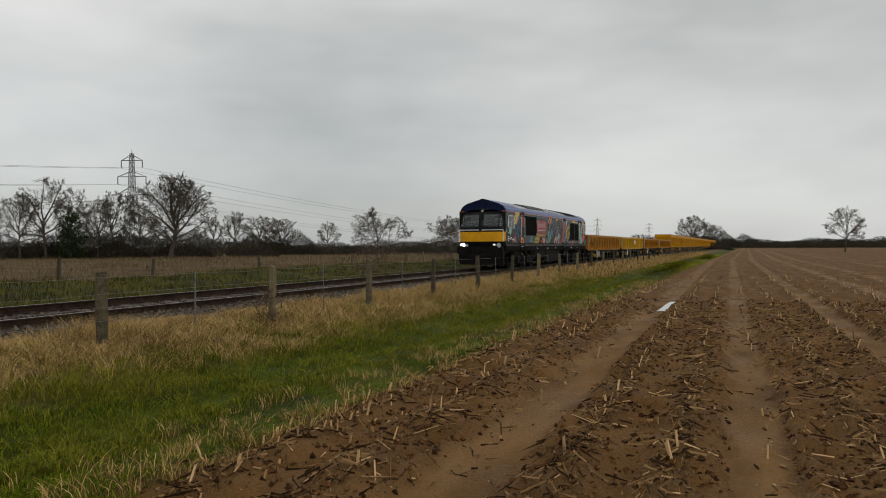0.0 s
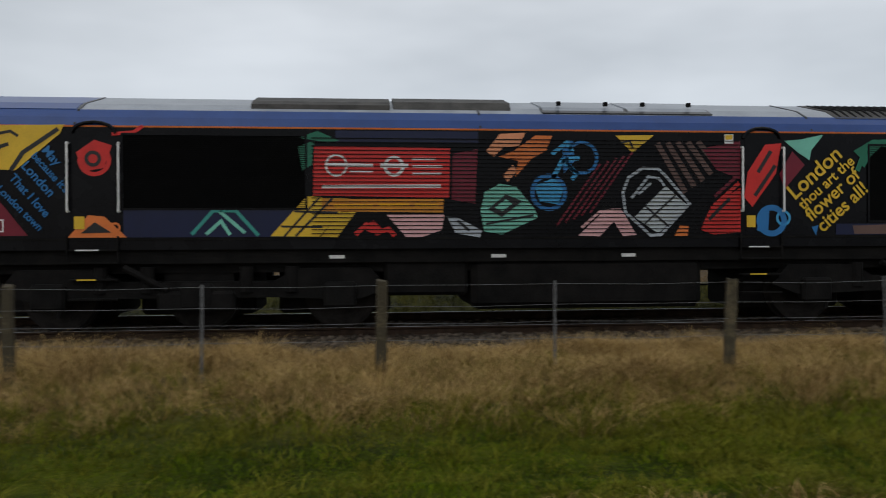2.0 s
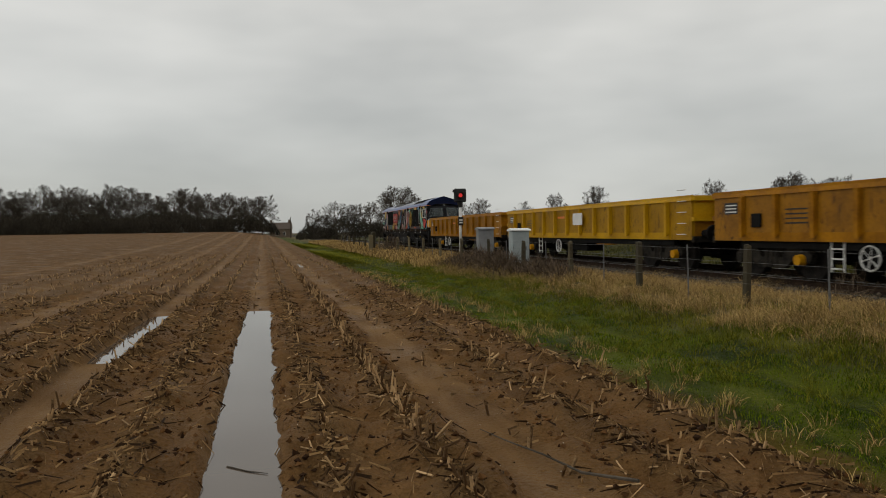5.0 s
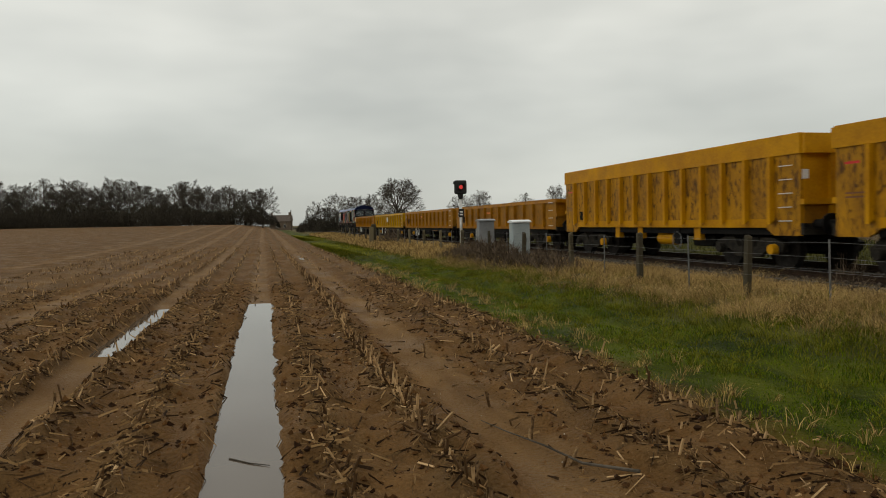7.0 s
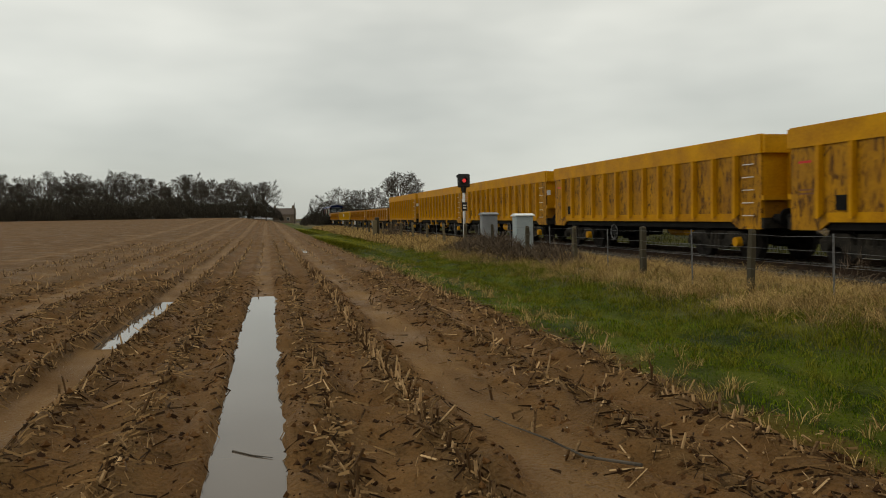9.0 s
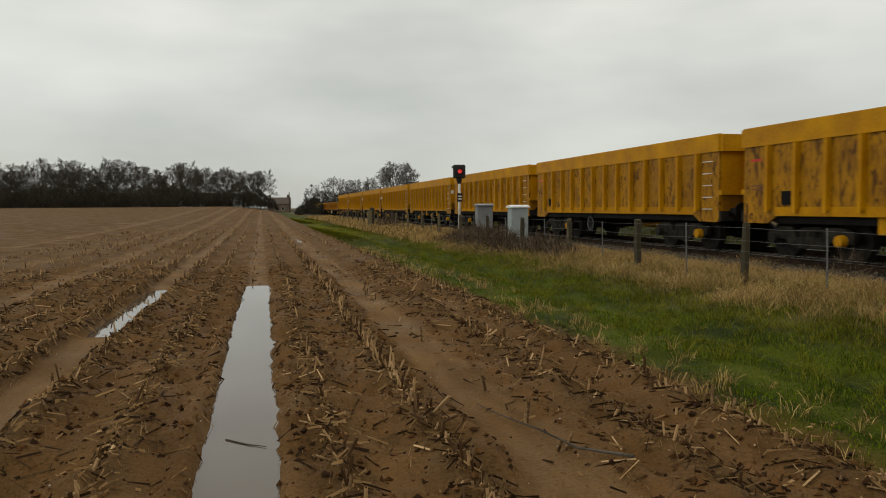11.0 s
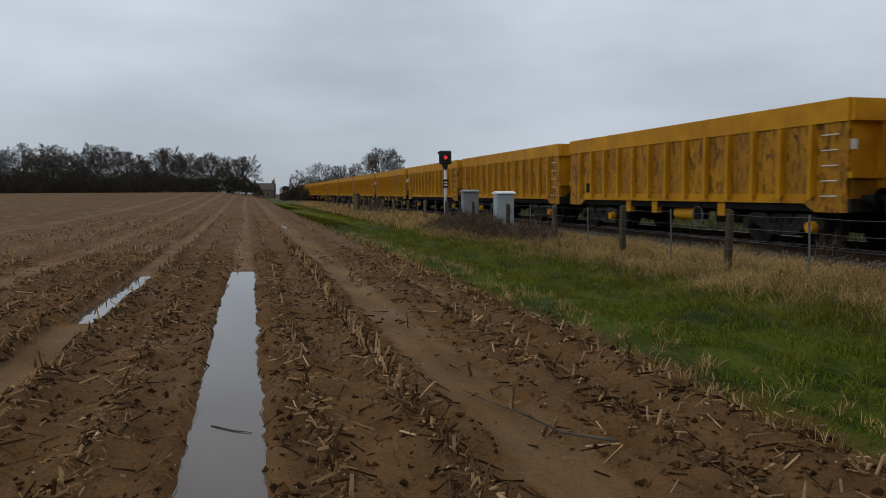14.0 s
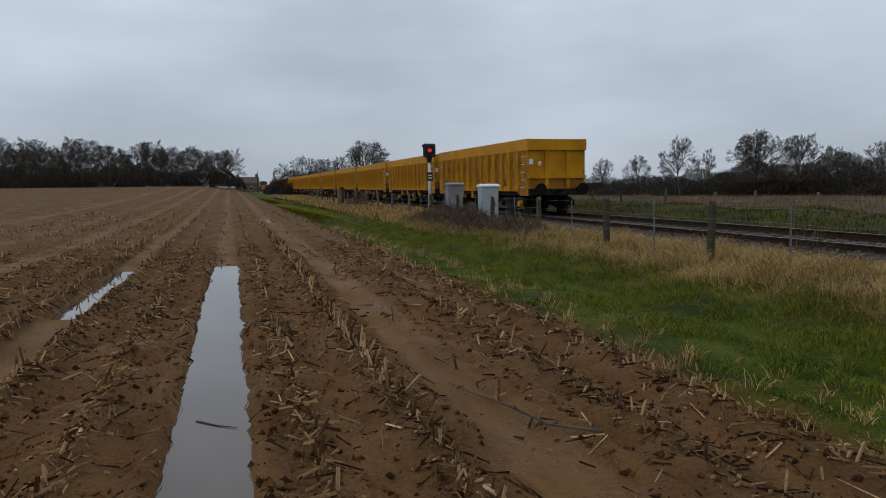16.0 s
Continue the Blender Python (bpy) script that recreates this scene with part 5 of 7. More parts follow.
            for z in (z0, z1):
                for i, t in ((i0, inset), (i1, -inset)):
                    px, py = at(i, z, off)
                    out.append(bm.verts.new((x0 + (px if e < 0 else -px), s * (py - (t if t > 0 else t)), z)))
            f = bm.faces.new((out[0], out[1], out[3], out[2]))
            return f

        bm = bmesh.new()
        for s in (-1, 1):
            for i in (0, 1, 2):
                strip(1.45, 1.93, i, i + 1, s, 0.012, bm)
        f_mid = [at(3, z, 0.012) for z in (1.45, 1.93)]
        v = [bm.verts.new((x0 + (f_mid[k][0] if e < 0 else -f_mid[k][0]), s * 0.06, (1.45, 1.93)[k])) for k, s in ((0, -1), (0, 1), (1, 1), (1, -1))]
        bm.faces.new(v)
        bmesh.ops.recalc_face_normals(bm, faces=bm.faces)
        part("warning_panel", bm, M["cab_yellow"], cab, "yellow warning panel")
        for s in (-1, 1):
            bm = bmesh.new()
            strip(2.2, 2.8, 1, 2, s, 0.012, bm, 0.05)
            f3 = strip(2.2, 2.8, 2, 3, s, 0.012, bm, 0.0)
            for v in f3.verts:
                if abs(v.co.y) < 0.1:
                    v.co.y = s * 0.13
            bmesh.ops.recalc_face_normals(bm, faces=bm.faces)
            back = bm.copy()
            bmesh.ops.translate(back, vec=(-e * 0.006, 0, 0), verts=back.verts)
            # added flat sheet; its dark tone stands for an unlit cab
            part("cab_interior", back, M["cab_backing"], cab, "dark grey sheet behind the windscreen, painted as a dim cab")
            bmesh.ops.translate(bm, vec=(e * 0.012, 0, 0), verts=bm.verts)
            bmesh.ops.solidify(bm, geom=bm.faces[:], thickness=0.005)
            bmesh.ops.recalc_face_normals(bm, faces=bm.faces)
            part("windscreen", bm, M["glass"], cab, "curved windscreen")
            bm = bmesh.new()
            pts = [(at(i, z, 0.03), z) for i, z in ((3, 2.02), (2, 2.02), (1, 2.02), (1, 1.45))]
            for (p, z), (q, z2) in zip(pts, pts[1:]):
                rod(bm, (x0 + (p[0] if e < 0 else -p[0]), s * p[1], z), (x0 + (q[0] if e < 0 else -q[0]), s * q[1], z2), 0.02, seg=6)
            part("handrail", bm, M["handrail"], cab, "white handrail")
            hx = x0 + e * 0.24
            lit = e < 0
            for yy, rr, on in ((0.95, 0.115, lit and s > 0), (0.72, 0.07, lit and s < 0)):
                lamp = part("headlight_housing", rod(bmesh.new(), (hx - e * 0.1, s * yy, 1.26), (hx + e * 0.05, s * yy, 1.26), rr + 0.03, seg=18), M["under"], cab)
                part("headlight", rod(bmesh.new(), (hx + e * 0.05, s * yy, 1.26), (hx + e * 0.065, s * yy, 1.26), rr, seg=18), M[("lamp_on" if s > 0 else "lamp_dim") if on else "lamp_off"], lamp, "lit headlight" if on else "unlit lamp")
        part("top_lamp", rod(bmesh.new(), (x0 - e * 0.05, 0, 2.98), (x0 + e * 0.03, 0, 2.98), 0.055, seg=12), M["lamp_off"], cab, "small lamp above the windscreen")
        vis = [(-SIDE - 0.002, 2.95), (-1.052, 3.234), (-0.8, 3.37), (0, 3.61), (0.8, 3.37), (1.052, 3.234), (SIDE + 0.002, 2.95), (1.04, 2.93), (0.7, 3.03), (0, 3.1), (-0.7, 3.03), (-1.04, 2.93)]
        part("visor", sweep(bmesh.new(), vis, x0 - e * 0.04, x0 - e * 0.14), M["navy_matt"], cab, "dark blue roof visor")
        bm = boxed(min(x0, x0 + e * 0.3), max(x0, x0 + e * 0.3), -1.16, 1.16, 0.42, 1.2, bevel=0.03)
        part("buffer_beam", bm, M["under"], root, "black buffer beam and skirt")
        bm = bmesh.new()
        prism(bm, [(x0 + e * 0.3, 0.42), (x0 + e * 0.42, 0.3), (x0 + e * 0.42, 0.75), (x0 + e * 0.3, 0.85)], -1.06, 1.06)
        part("snowplough", bm, M["under"], root)
        buffers(root, x0 + e * 0.3, e)
        for s in (-1, 1):
            bm = bmesh.new()
            for k in range(6):
                a, b = k / 6, (k + 1) / 6
                rod(bm, (x0 + e * (0.33 + 0.14 * math.sin(a * 3.1)), s * 0.4, 1.0 - 0.65 * a), (x0 + e * (0.33 + 0.14 * math.sin(b * 3.1)), s * 0.4, 1.0 - 0.65 * b), 0.025, seg=6)
            part("brake_hose", bm, M["under"], root)

    # side windows
    for s in (-1, 1):
        for x0, x1, lean in ((0.33, 1.39, 0.12), (18.47, 19.57, -0.12)):
            y = s * (SIDE + 0.012)
            a, b = (x0, x1)
            out = [(a + max(lean, 0), 2.75), (b + min(lean, 0), 2.75), (b, 2.2), (b - 0.05 * (lean < 0), 2.13), (a + 0.05 * (lean > 0), 2.13), (a, 2.2)]
            cx, cz = (a + b) / 2, 2.44
            inn = [(cx + (p - cx) * 0.93, cz + (q - cz) * 0.88) for p, q in out]
            bm = bmesh.new()
            o0 = [bm.verts.new((p, y, q)) for p, q in out]
            i0 = [bm.verts.new((p, y, q)) for p, q in inn]
            for i in range(6):
                j = (i + 1) % 6
                bm.faces.new((o0[i], o0[j], i0[j], i0[i]))
            bmesh.ops.solidify(bm, geom=bm.faces[:], thickness=0.015)
            box(bm, (x0 + x1) / 2 - 0.02, (x0 + x1) / 2 + 0.02, y - 0.01, y + 0.01, 2.16, 2.72)
            for p, q in zip(out, out[1:] + out[:1]):
                rod(bm, (p[0], s * (SIDE + 0.016), p[1]), (q[0], s * (SIDE + 0.016), q[1]), 0.024, seg=6)
            win = part("side_window", bm, M["aluminium"], root, "aluminium-framed sliding cab window")
            for u, v in ((0, 0.5), (0.5, 1)):
                p0, p1 = inn[5][0] + (inn[2][0] - inn[5][0]) * u, inn[5][0] + (inn[2][0] - inn[5][0]) * v
                part("pane", boxed(p0 + 0.02, p1 - 0.02, y - 0.004, y + 0.002, 2.19, 2.7), M["glass"], win)
                part("cab_interior", boxed(p0 + 0.02, p1 - 0.02, min(s * SIDE, s * (SIDE + 0.003)), max(s * SIDE, s * (SIDE + 0.003)), 2.19, 2.7), M["cab_backing"], win)

    # doors, grilles, steps
    for s in (-1, 1):
        for x0, x1 in ((2.55, 3.25), (12.47, 13.13), (17.3, 17.97)):
            y = s * (SIDE + 0.003)
            door = part("door", boxed(x0 + 0.06, x1 - 0.06, min(y, y + s * 0.004), max(y, y + s * 0.004), 1.38, 2.86), M["black_paint"], root, "narrow side door")
            for x in (x0, x1):
                bm = bmesh.new()
                rod(bm, (x, s * (SIDE + 0.06), 1.75), (x, s * (SIDE + 0.06), 2.72), 0.018, seg=8)
                rod(bm, (x, s * SIDE, 2.72), (x, s * (SIDE + 0.06), 2.72), 0.018, seg=6)
                rod(bm, (x, s * SIDE, 1.75), (x, s * (SIDE + 0.06), 1.75), 0.018, seg=6)
                part("handrail", bm, M["handrail"], door, "pale vertical door handrail")
            bm = bmesh.new()
            for x in (x0 - 0.02, x1 - 0.02):
                rod(bm, (x, s * (SIDE + 0.03), 1.02), (x, s * (SIDE + 0.03), 1.4), 0.014, seg=6)
            for z in (0.5, 0.78, 1.02, 1.2):
                box(bm, x0, x1 - 0.02, s * (SIDE - 0.02) - 0.06, s * (SIDE - 0.02) + 0.06, z - 0.012, z + 0.012)
            part("steps", bm, M["under"], root, "black footsteps")
            part("step_edge", boxed(x0 + 0.1, x0 + 0.42, s * (SIDE + 0.045) - 0.004, s * (SIDE + 0.045) + 0.004, 1.19, 1.21), M["handrail"], root)
            part("step_edge", boxed(x0 + 0.12, x0 + 0.38, s * (SIDE + 0.045) - 0.004, s * (SIDE + 0.045) + 0.004, 0.77, 0.79), M["yellow"], root)
            bm = bmesh.new()
            for k in range(8):
                a, b = math.pi * k / 8, math.pi * (k + 1) / 8
                rod(bm, ((x0 + x1) / 2 + 0.3 * math.cos(a), s * (SIDE + 0.02), 2.86 + 0.16 * math.sin(a)), ((x0 + x1) / 2 + 0.3 * math.cos(b), s * (SIDE + 0.02), 2.86 + 0.16 * math.sin(b)), 0.025, seg=6)
            part("door_arch", bm, M["black_paint"], door)
            part("warning_label", boxed(x0 + 0.08, x0 + 0.22, s * (SIDE + 0.018) - 0.002, s * (SIDE + 0.018) + 0.002, 1.5, 1.68), M["yellow"], door, "small yellow warning label")
        for x0, x1, z0, z1, lab in ((3.3, 5.86, 1.8, 2.84, "dark intake grille"), (14.55, 15.82, 1.6, 2.76, "dark radiator grille"), (15.98, 17.22, 1.6, 2.76, "dark radiator grille")):
            y = s * (SIDE + 0.006)
            gr = part("grille", boxed(x0, x1, min(y, s * SIDE), max(y, s * SIDE), z0, z1), M["dark_grille"], root, lab)
            fr = bmesh.new()
            for a, b, c, d in ((x0 - 0.03, x1 + 0.03, z1, z1 + 0.03), (x0 - 0.03, x1 + 0.03, z0 - 0.03, z0), (x0 - 0.03, x0, z0, z1), (x1, x1 + 0.03, z0, z1)):
                box(fr, a, b, s * (SIDE + 0.01) - 0.01, s * (SIDE + 0.01) + 0.01, c, d)
            part("grille_frame", fr, M["black_paint"], gr)
            gb = bmesh.new()
            n = 34
            for k in range(n):
                z = z0 + (z1 - z0) * (k + 0.5) / n
                box(gb, x0, x1, s * (SIDE + 0.012) - 0.004, s * (SIDE + 0.012) + 0.004, z - 0.005, z + 0.005)
            tagged(part("mesh", gb, M["dark_grille"], gr), kind="stuff")
        # corrugated engine-room panels
        bm = bmesh.new()
        for k in range(25):
            z = 1.42 + k * 0.058
            box(bm, 5.95, 12.44, min(s * (SIDE + 0.001), s * (SIDE + 0.027)), max(s * (SIDE + 0.001), s * (SIDE + 0.027)), z, z + 0.011)
        tagged(part("corrugation", bm, M["black_paint"], root, "fine horizontal ribs of the engine-room doors"), kind="stuff")
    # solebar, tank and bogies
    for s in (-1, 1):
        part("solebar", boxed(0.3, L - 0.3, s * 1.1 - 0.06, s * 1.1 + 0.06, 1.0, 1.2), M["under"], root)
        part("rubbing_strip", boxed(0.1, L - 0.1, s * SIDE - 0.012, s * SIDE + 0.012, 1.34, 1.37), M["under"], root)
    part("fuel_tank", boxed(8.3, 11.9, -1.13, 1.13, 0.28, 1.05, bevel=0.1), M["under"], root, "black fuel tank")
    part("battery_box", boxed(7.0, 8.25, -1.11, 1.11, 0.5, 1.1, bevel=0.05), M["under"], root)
    # dark plate added to close the see-through gap over the bogies
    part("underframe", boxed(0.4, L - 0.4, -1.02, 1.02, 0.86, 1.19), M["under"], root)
    for x in (6.2, 8.6, 10.6, 15.2, 17.1):
        part("hopper_plate", boxed(x, x + 0.22, -1.17, -1.162, 1.06, 1.11), M["handrail"], root, "small pale number plate")
    for xc in (4.3, 15.75):
        bm = bmesh.new()
        for s in (-1, 1):
            prism(bm, [(xc - 2.75, 0.62), (xc - 2.5, 0.92), (xc - 1.4, 0.92), (xc - 1.1, 0.74), (xc + 1.1, 0.74), (xc + 1.4, 0.92), (xc + 2.5, 0.92), (xc + 2.75, 0.62), (xc + 2.3, 0.45), (xc + 1.1, 0.5), (xc - 1.1, 0.5), (xc - 2.3, 0.45)], s * 1.08 - 0.08, s * 1.08 + 0.08)
            for q in (-2.05, 0, 2.05):
                box(bm, xc + q - 0.24, xc + q + 0.24, s * 1.15 - 0.1, s * 1.15 + 0.1, 0.34, 0.72, bevel=0.04)
            for q in (-1.35, -0.7, 0.7, 1.35):
                rod(bm, (xc + q, s * 1.12, 0.58), (xc + q, s * 1.12, 0.95), 0.1, seg=12)
            rod(bm, (xc - 1.0, s * 1.22, 0.95), (xc - 0.4, s * 1.22, 0.62), 0.05, seg=8)
            rod(bm, (xc - 1.9, s * 1.2, 0.24), (xc - 1.9, s * 1.2, 0.5), 0.03, seg=6)
        box(bm, xc - 0.5, xc + 0.5, -1.0, 1.0, 0.55, 0.9)
        # dark boxes added at the motors, so the bogie gaps read as shade
        for q in (-2.05, 0, 2.05):
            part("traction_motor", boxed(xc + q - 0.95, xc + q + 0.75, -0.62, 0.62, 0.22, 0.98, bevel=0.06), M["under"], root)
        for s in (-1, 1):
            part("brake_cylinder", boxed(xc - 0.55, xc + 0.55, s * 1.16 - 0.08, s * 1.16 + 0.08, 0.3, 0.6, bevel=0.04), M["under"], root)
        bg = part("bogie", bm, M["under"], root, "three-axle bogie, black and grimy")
        for q in (-2.05, 0, 2.05):
            wheelset(root, xc + q, 0.53)
    return root


LOCO = loco()



def g_poly(colour, pts, layer):
    y = -SIDE - 0.0085 - 0.0012 * layer
    part("graphic", prism(bmesh.new(), pts, y - 0.001, y), M[colour], LOCO)


def g_line(colour, width, pts, layer):
    """A painted stroke along a path: one strip of film, mitred at the bends."""
    y = -SIDE - 0.0095 - 0.0012 * layer
    pts = [Vector(p) for p in pts]
    closed = (pts[0] - pts[-1]).length < 0.02
    if closed:
        pts = pts[:-1]
    n = len(pts)
    dirs = [(pts[(i + 1) % n] - pts[i]).normalized() for i in range(n)]
    bm = bmesh.new()
    left, right = [], []
    for i, p in enumerate(pts):
        d0 = dirs[i - 1] if (i or closed) else dirs[0]
        d1 = dirs[i] if (i < n - 1 or closed) else dirs[n - 2]
        m = (d0 + d1).normalized()
        k = width / 2 / max(0.5, m.dot(d0))
        nv = Vector((-m.y, m.x)) * k
        left.append(bm.verts.new((p.x - nv.x, y, p.y - nv.y)))
        right.append(bm.verts.new((p.x + nv.x, y, p.y + nv.y)))
    for i in range(n if closed else n - 1):
        j = (i + 1) % n
        bm.faces.new((left[i], left[j], right[j], right[i]))
    part("graphic", bm, M[colour], LOCO)


def g_ring(colour, cx, cz, r, width, layer):
    n = 28
    g_line(colour, width, [(cx + r * math.cos(2 * math.pi * i / n), cz + r * math.sin(2 * math.pi * i / n)) for i in range(n + 1)], layer)


def g_text(words, colour, x, z, angle, size):
    cu = bpy.data.curves.new("lettering", "FONT")
    cu.body, cu.size, cu.extrude, cu.offset = words, size, 0.001, size * 0.018
    tmp = bpy.data.objects.new("lettering", cu)
    me = bpy.data.meshes.new_from_object(tmp)
    bpy.data.objects.remove(tmp)
    ob = link("lettering", me, M[colour], LOCO)
    ob.matrix_basis = Matrix.Translation((x, -SIDE - 0.018, z)) @ pose(0, 0, 0, 90, 0, 0) @ pose(0, 0, 0, 0, 0, angle)
    return ob


# vinyl graphics on the near bodyside
g_poly("navy", [(3.3, 1.38), (3.3, 1.77), (5.86, 1.77), (5.86, 1.38)], -1)
g_poly("navy", [(14.0, 1.38), (14.0, 1.55), (17.25, 1.55), (17.25, 1.38)], -1)
g_poly("navy", [(6.3, 2.75), (6.3, 2.93), (8.4, 2.93), (8.4, 2.75)], -1)
g_poly("cab_yellow", [(15.3, 2.79), (15.45, 2.9), (15.6, 2.79)], 0)
g_poly("white", [(17.62, 2.77), (17.62, 2.94), (17.76, 2.94), (17.76, 2.77)], 7)
g_poly("yellow", [(17.63, 2.85), (17.63, 2.93), (17.75, 2.93), (17.75, 2.85)], 8)
g_poly("white", [(12.2, 2.78), (12.2, 2.92), (12.34, 2.92), (12.34, 2.78)], 7)
g_poly("yellow", [(12.21, 2.84), (12.21, 2.91), (12.33, 2.91), (12.33, 2.84)], 8)
g_poly("grey", [(19.62, 1.92), (19.62, 2.1), (19.76, 2.1), (19.76, 1.92)], 7)
g_poly("grey", [(0.04, 1.92), (0.04, 2.1), (0.18, 2.1), (0.18, 1.92)], 7)
g_poly("yellow", [(1.58, 2.96), (2.5, 2.98), (2.44, 2.85), (1.84, 2.33), (1.43, 2.35), (1.5, 2.66)], 1)
g_line("ink", 0.05, [(1.54, 2.44), (1.63, 2.66), (1.75, 2.7)], 5)
g_line("ink", 0.06, [(1.78, 2.33), (1.94, 2.58), (2.42, 2.92)], 5)
g_line("ink", 0.04, [(1.58, 2.84), (1.78, 2.88), (1.88, 2.81)], 5)
g_poly("mint", [(0.44, 2.07), (1.18, 2.11), (0.74, 1.73)], 2)
g_poly("black_paint", [(0.96, 2.1), (1.18, 2.11), (1.0, 1.93)], 6)
g_poly("crimson", [(1.0, 1.4), (1.31, 1.72), (1.58, 1.95), (2.0, 1.41)], 0)
g_poly("red", [(2.66, 2.59), (2.91, 2.77), (3.15, 2.69), (3.04, 2.37), (2.74, 2.31)], 1)
g_ring("red", 2.91, 2.48, 0.2, 0.06, 5)
g_line("red", 0.05, [(3.15, 2.85), (3.45, 2.88), (3.58, 2.97)], 5)
g_ring("ink", 2.89, 2.5, 0.09, 0.05, 6)
g_poly("orange", [(2.54, 1.38), (2.82, 1.7), (3.04, 1.68), (3.35, 1.38)], 2)
g_poly("ink", [(2.72, 1.44), (2.91, 1.6), (3.14, 1.45)], 6)
g_ring("orange", 3.19, 1.52, 0.06, 0.03, 7)
g_ring("white", 0.43, 1.6, 0.12, 0.035, 5)
g_line("white", 0.05, [(0.3, 1.6), (0.56, 1.6)], 6)
g_line("white", 0.035, [(0.63, 1.65), (0.96, 1.66)], 5)
g_line("white", 0.02, [(0.63, 1.59), (0.96, 1.6)], 5)
g_line("white", 0.02, [(0.63, 1.53), (0.96, 1.54)], 5)
g_line("white", 0.075, [(1.07, 1.55), (1.42, 1.56)], 5)
g_line("white", 0.02, [(1.46, 1.63), (1.67, 1.63), (1.67, 1.47), (1.46, 1.47), (1.46, 1.63)], 5)
g_line("white", 0.03, [(0.36, 1.88), (0.58, 1.88)], 5)
g_text("May", "blue", 2.19, 2.61, -49, 0.18)
g_text("because it's", "blue", 2.05, 2.53, -49, 0.15)
g_text("London", "blue", 1.91, 2.39, -49, 0.19)
g_text("That I love", "blue", 1.75, 2.22, -49, 0.17)
g_text("London town", "blue", 1.58, 2.06, -46, 0.15)
g_poly("red", [(5.99, 2.7), (7.98, 2.68), (7.96, 1.95), (5.97, 1.98)], 1)
g_line("crimson", 0.012, [(8.06, 2.6), (8.39, 2.6)], 5)
g_line("crimson", 0.012, [(8.05, 2.48), (8.39, 2.48)], 5)
g_line("crimson", 0.012, [(8.05, 2.36), (8.38, 2.36)], 5)
g_line("crimson", 0.012, [(8.05, 2.24), (8.38, 2.24)], 5)
g_line("crimson", 0.012, [(8.04, 2.12), (8.38, 2.13)], 5)
g_line("crimson", 0.012, [(8.04, 2.01), (8.38, 2.01)], 5)
g_poly("crimson", [(8.02, 2.6), (8.39, 2.67), (8.35, 1.86), (8.0, 1.92)], 0)
g_ring("white", 6.31, 2.42, 0.15, 0.03, 5)
g_line("white", 0.05, [(6.17, 2.43), (6.84, 2.42)], 6)
g_line("white", 0.02, [(6.5, 2.33), (6.84, 2.33)], 6)
g_ring("white", 7.15, 2.41, 0.13, 0.045, 5)
g_line("white", 0.06, [(6.95, 2.42), (7.36, 2.42)], 6)
g_line("white", 0.035, [(7.42, 2.52), (7.76, 2.52)], 5)
g_line("white", 0.035, [(7.42, 2.41), (7.86, 2.41)], 5)
g_line("white", 0.035, [(7.42, 2.3), (7.85, 2.3)], 5)
g_line("white", 0.05, [(6.1, 2.11), (7.84, 2.12)], 5)
g_poly("plate", [(6.1, 1.93), (7.88, 1.93), (7.87, 1.73), (6.09, 1.75)], 4)
g_line("cab_yellow", 0.05, [(6.28, 1.83), (6.84, 1.83)], 5)
g_line("cab_yellow", 0.05, [(6.92, 1.84), (7.37, 1.84)], 5)
g_line("cab_yellow", 0.05, [(7.45, 1.84), (7.8, 1.83)], 5)
g_line("teal", 0.05, [(4.25, 1.42), (4.55, 1.76), (4.87, 1.76), (5.19, 1.4)], 5)
g_line("mint", 0.05, [(4.45, 1.42), (4.66, 1.61), (4.79, 1.41)], 5)
g_line("mint", 0.05, [(4.64, 1.75), (5.0, 1.44)], 5)
g_poly("yellow", [(5.36, 1.39), (5.88, 1.97), (6.54, 1.93), (6.06, 1.38)], 3)
g_line("ink", 0.035, [(5.72, 1.39), (6.25, 1.94)], 5)
g_line("ink", 0.03, [(5.51, 1.53), (6.11, 1.52)], 5)
g_line("ink", 0.03, [(5.7, 1.75), (6.33, 1.73)], 5)
g_line("ink", 0.03, [(5.56, 1.39), (6.06, 1.95)], 5)
g_poly("yellow", [(6.08, 1.38), (6.35, 1.73), (6.59, 1.74), (6.32, 1.37)], 0)
g_line("red", 0.07, [(6.58, 1.41), (6.74, 1.55), (6.9, 1.43), (7.06, 1.49), (7.16, 1.39)], 5)
g_poly("red", [(6.66, 1.51), (6.85, 1.62), (6.97, 1.49), (6.82, 1.43)], 1)
g_poly("pink", [(7.04, 1.7), (7.89, 1.7), (7.85, 1.47), (7.56, 1.37), (7.32, 1.37)], 2)
g_poly("lilac", [(7.93, 1.67), (8.12, 1.64), (8.45, 1.46), (8.42, 1.36), (8.06, 1.42)], 3)
g_line("ink", 0.04, [(8.09, 1.61), (8.26, 1.46)], 6)
g_poly("mint", [(8.49, 2.03), (8.72, 2.16), (8.96, 2.12), (9.25, 1.78), (9.29, 1.65), (8.75, 1.4), (8.48, 1.45), (8.43, 1.77)], 0)
g_poly("ink", [(8.54, 1.78), (8.81, 2.0), (9.06, 1.9), (8.75, 1.66)], 6)
g_poly("mint", [(8.64, 1.8), (8.81, 1.93), (8.9, 1.86), (8.76, 1.75)], 7)
g_line("ink", 0.03, [(8.51, 1.56), (9.23, 1.69)], 6)
g_poly("peach", [(8.51, 2.64), (8.73, 2.9), (9.11, 2.92), (9.01, 2.72), (8.78, 2.7), (8.64, 2.56)], 3)
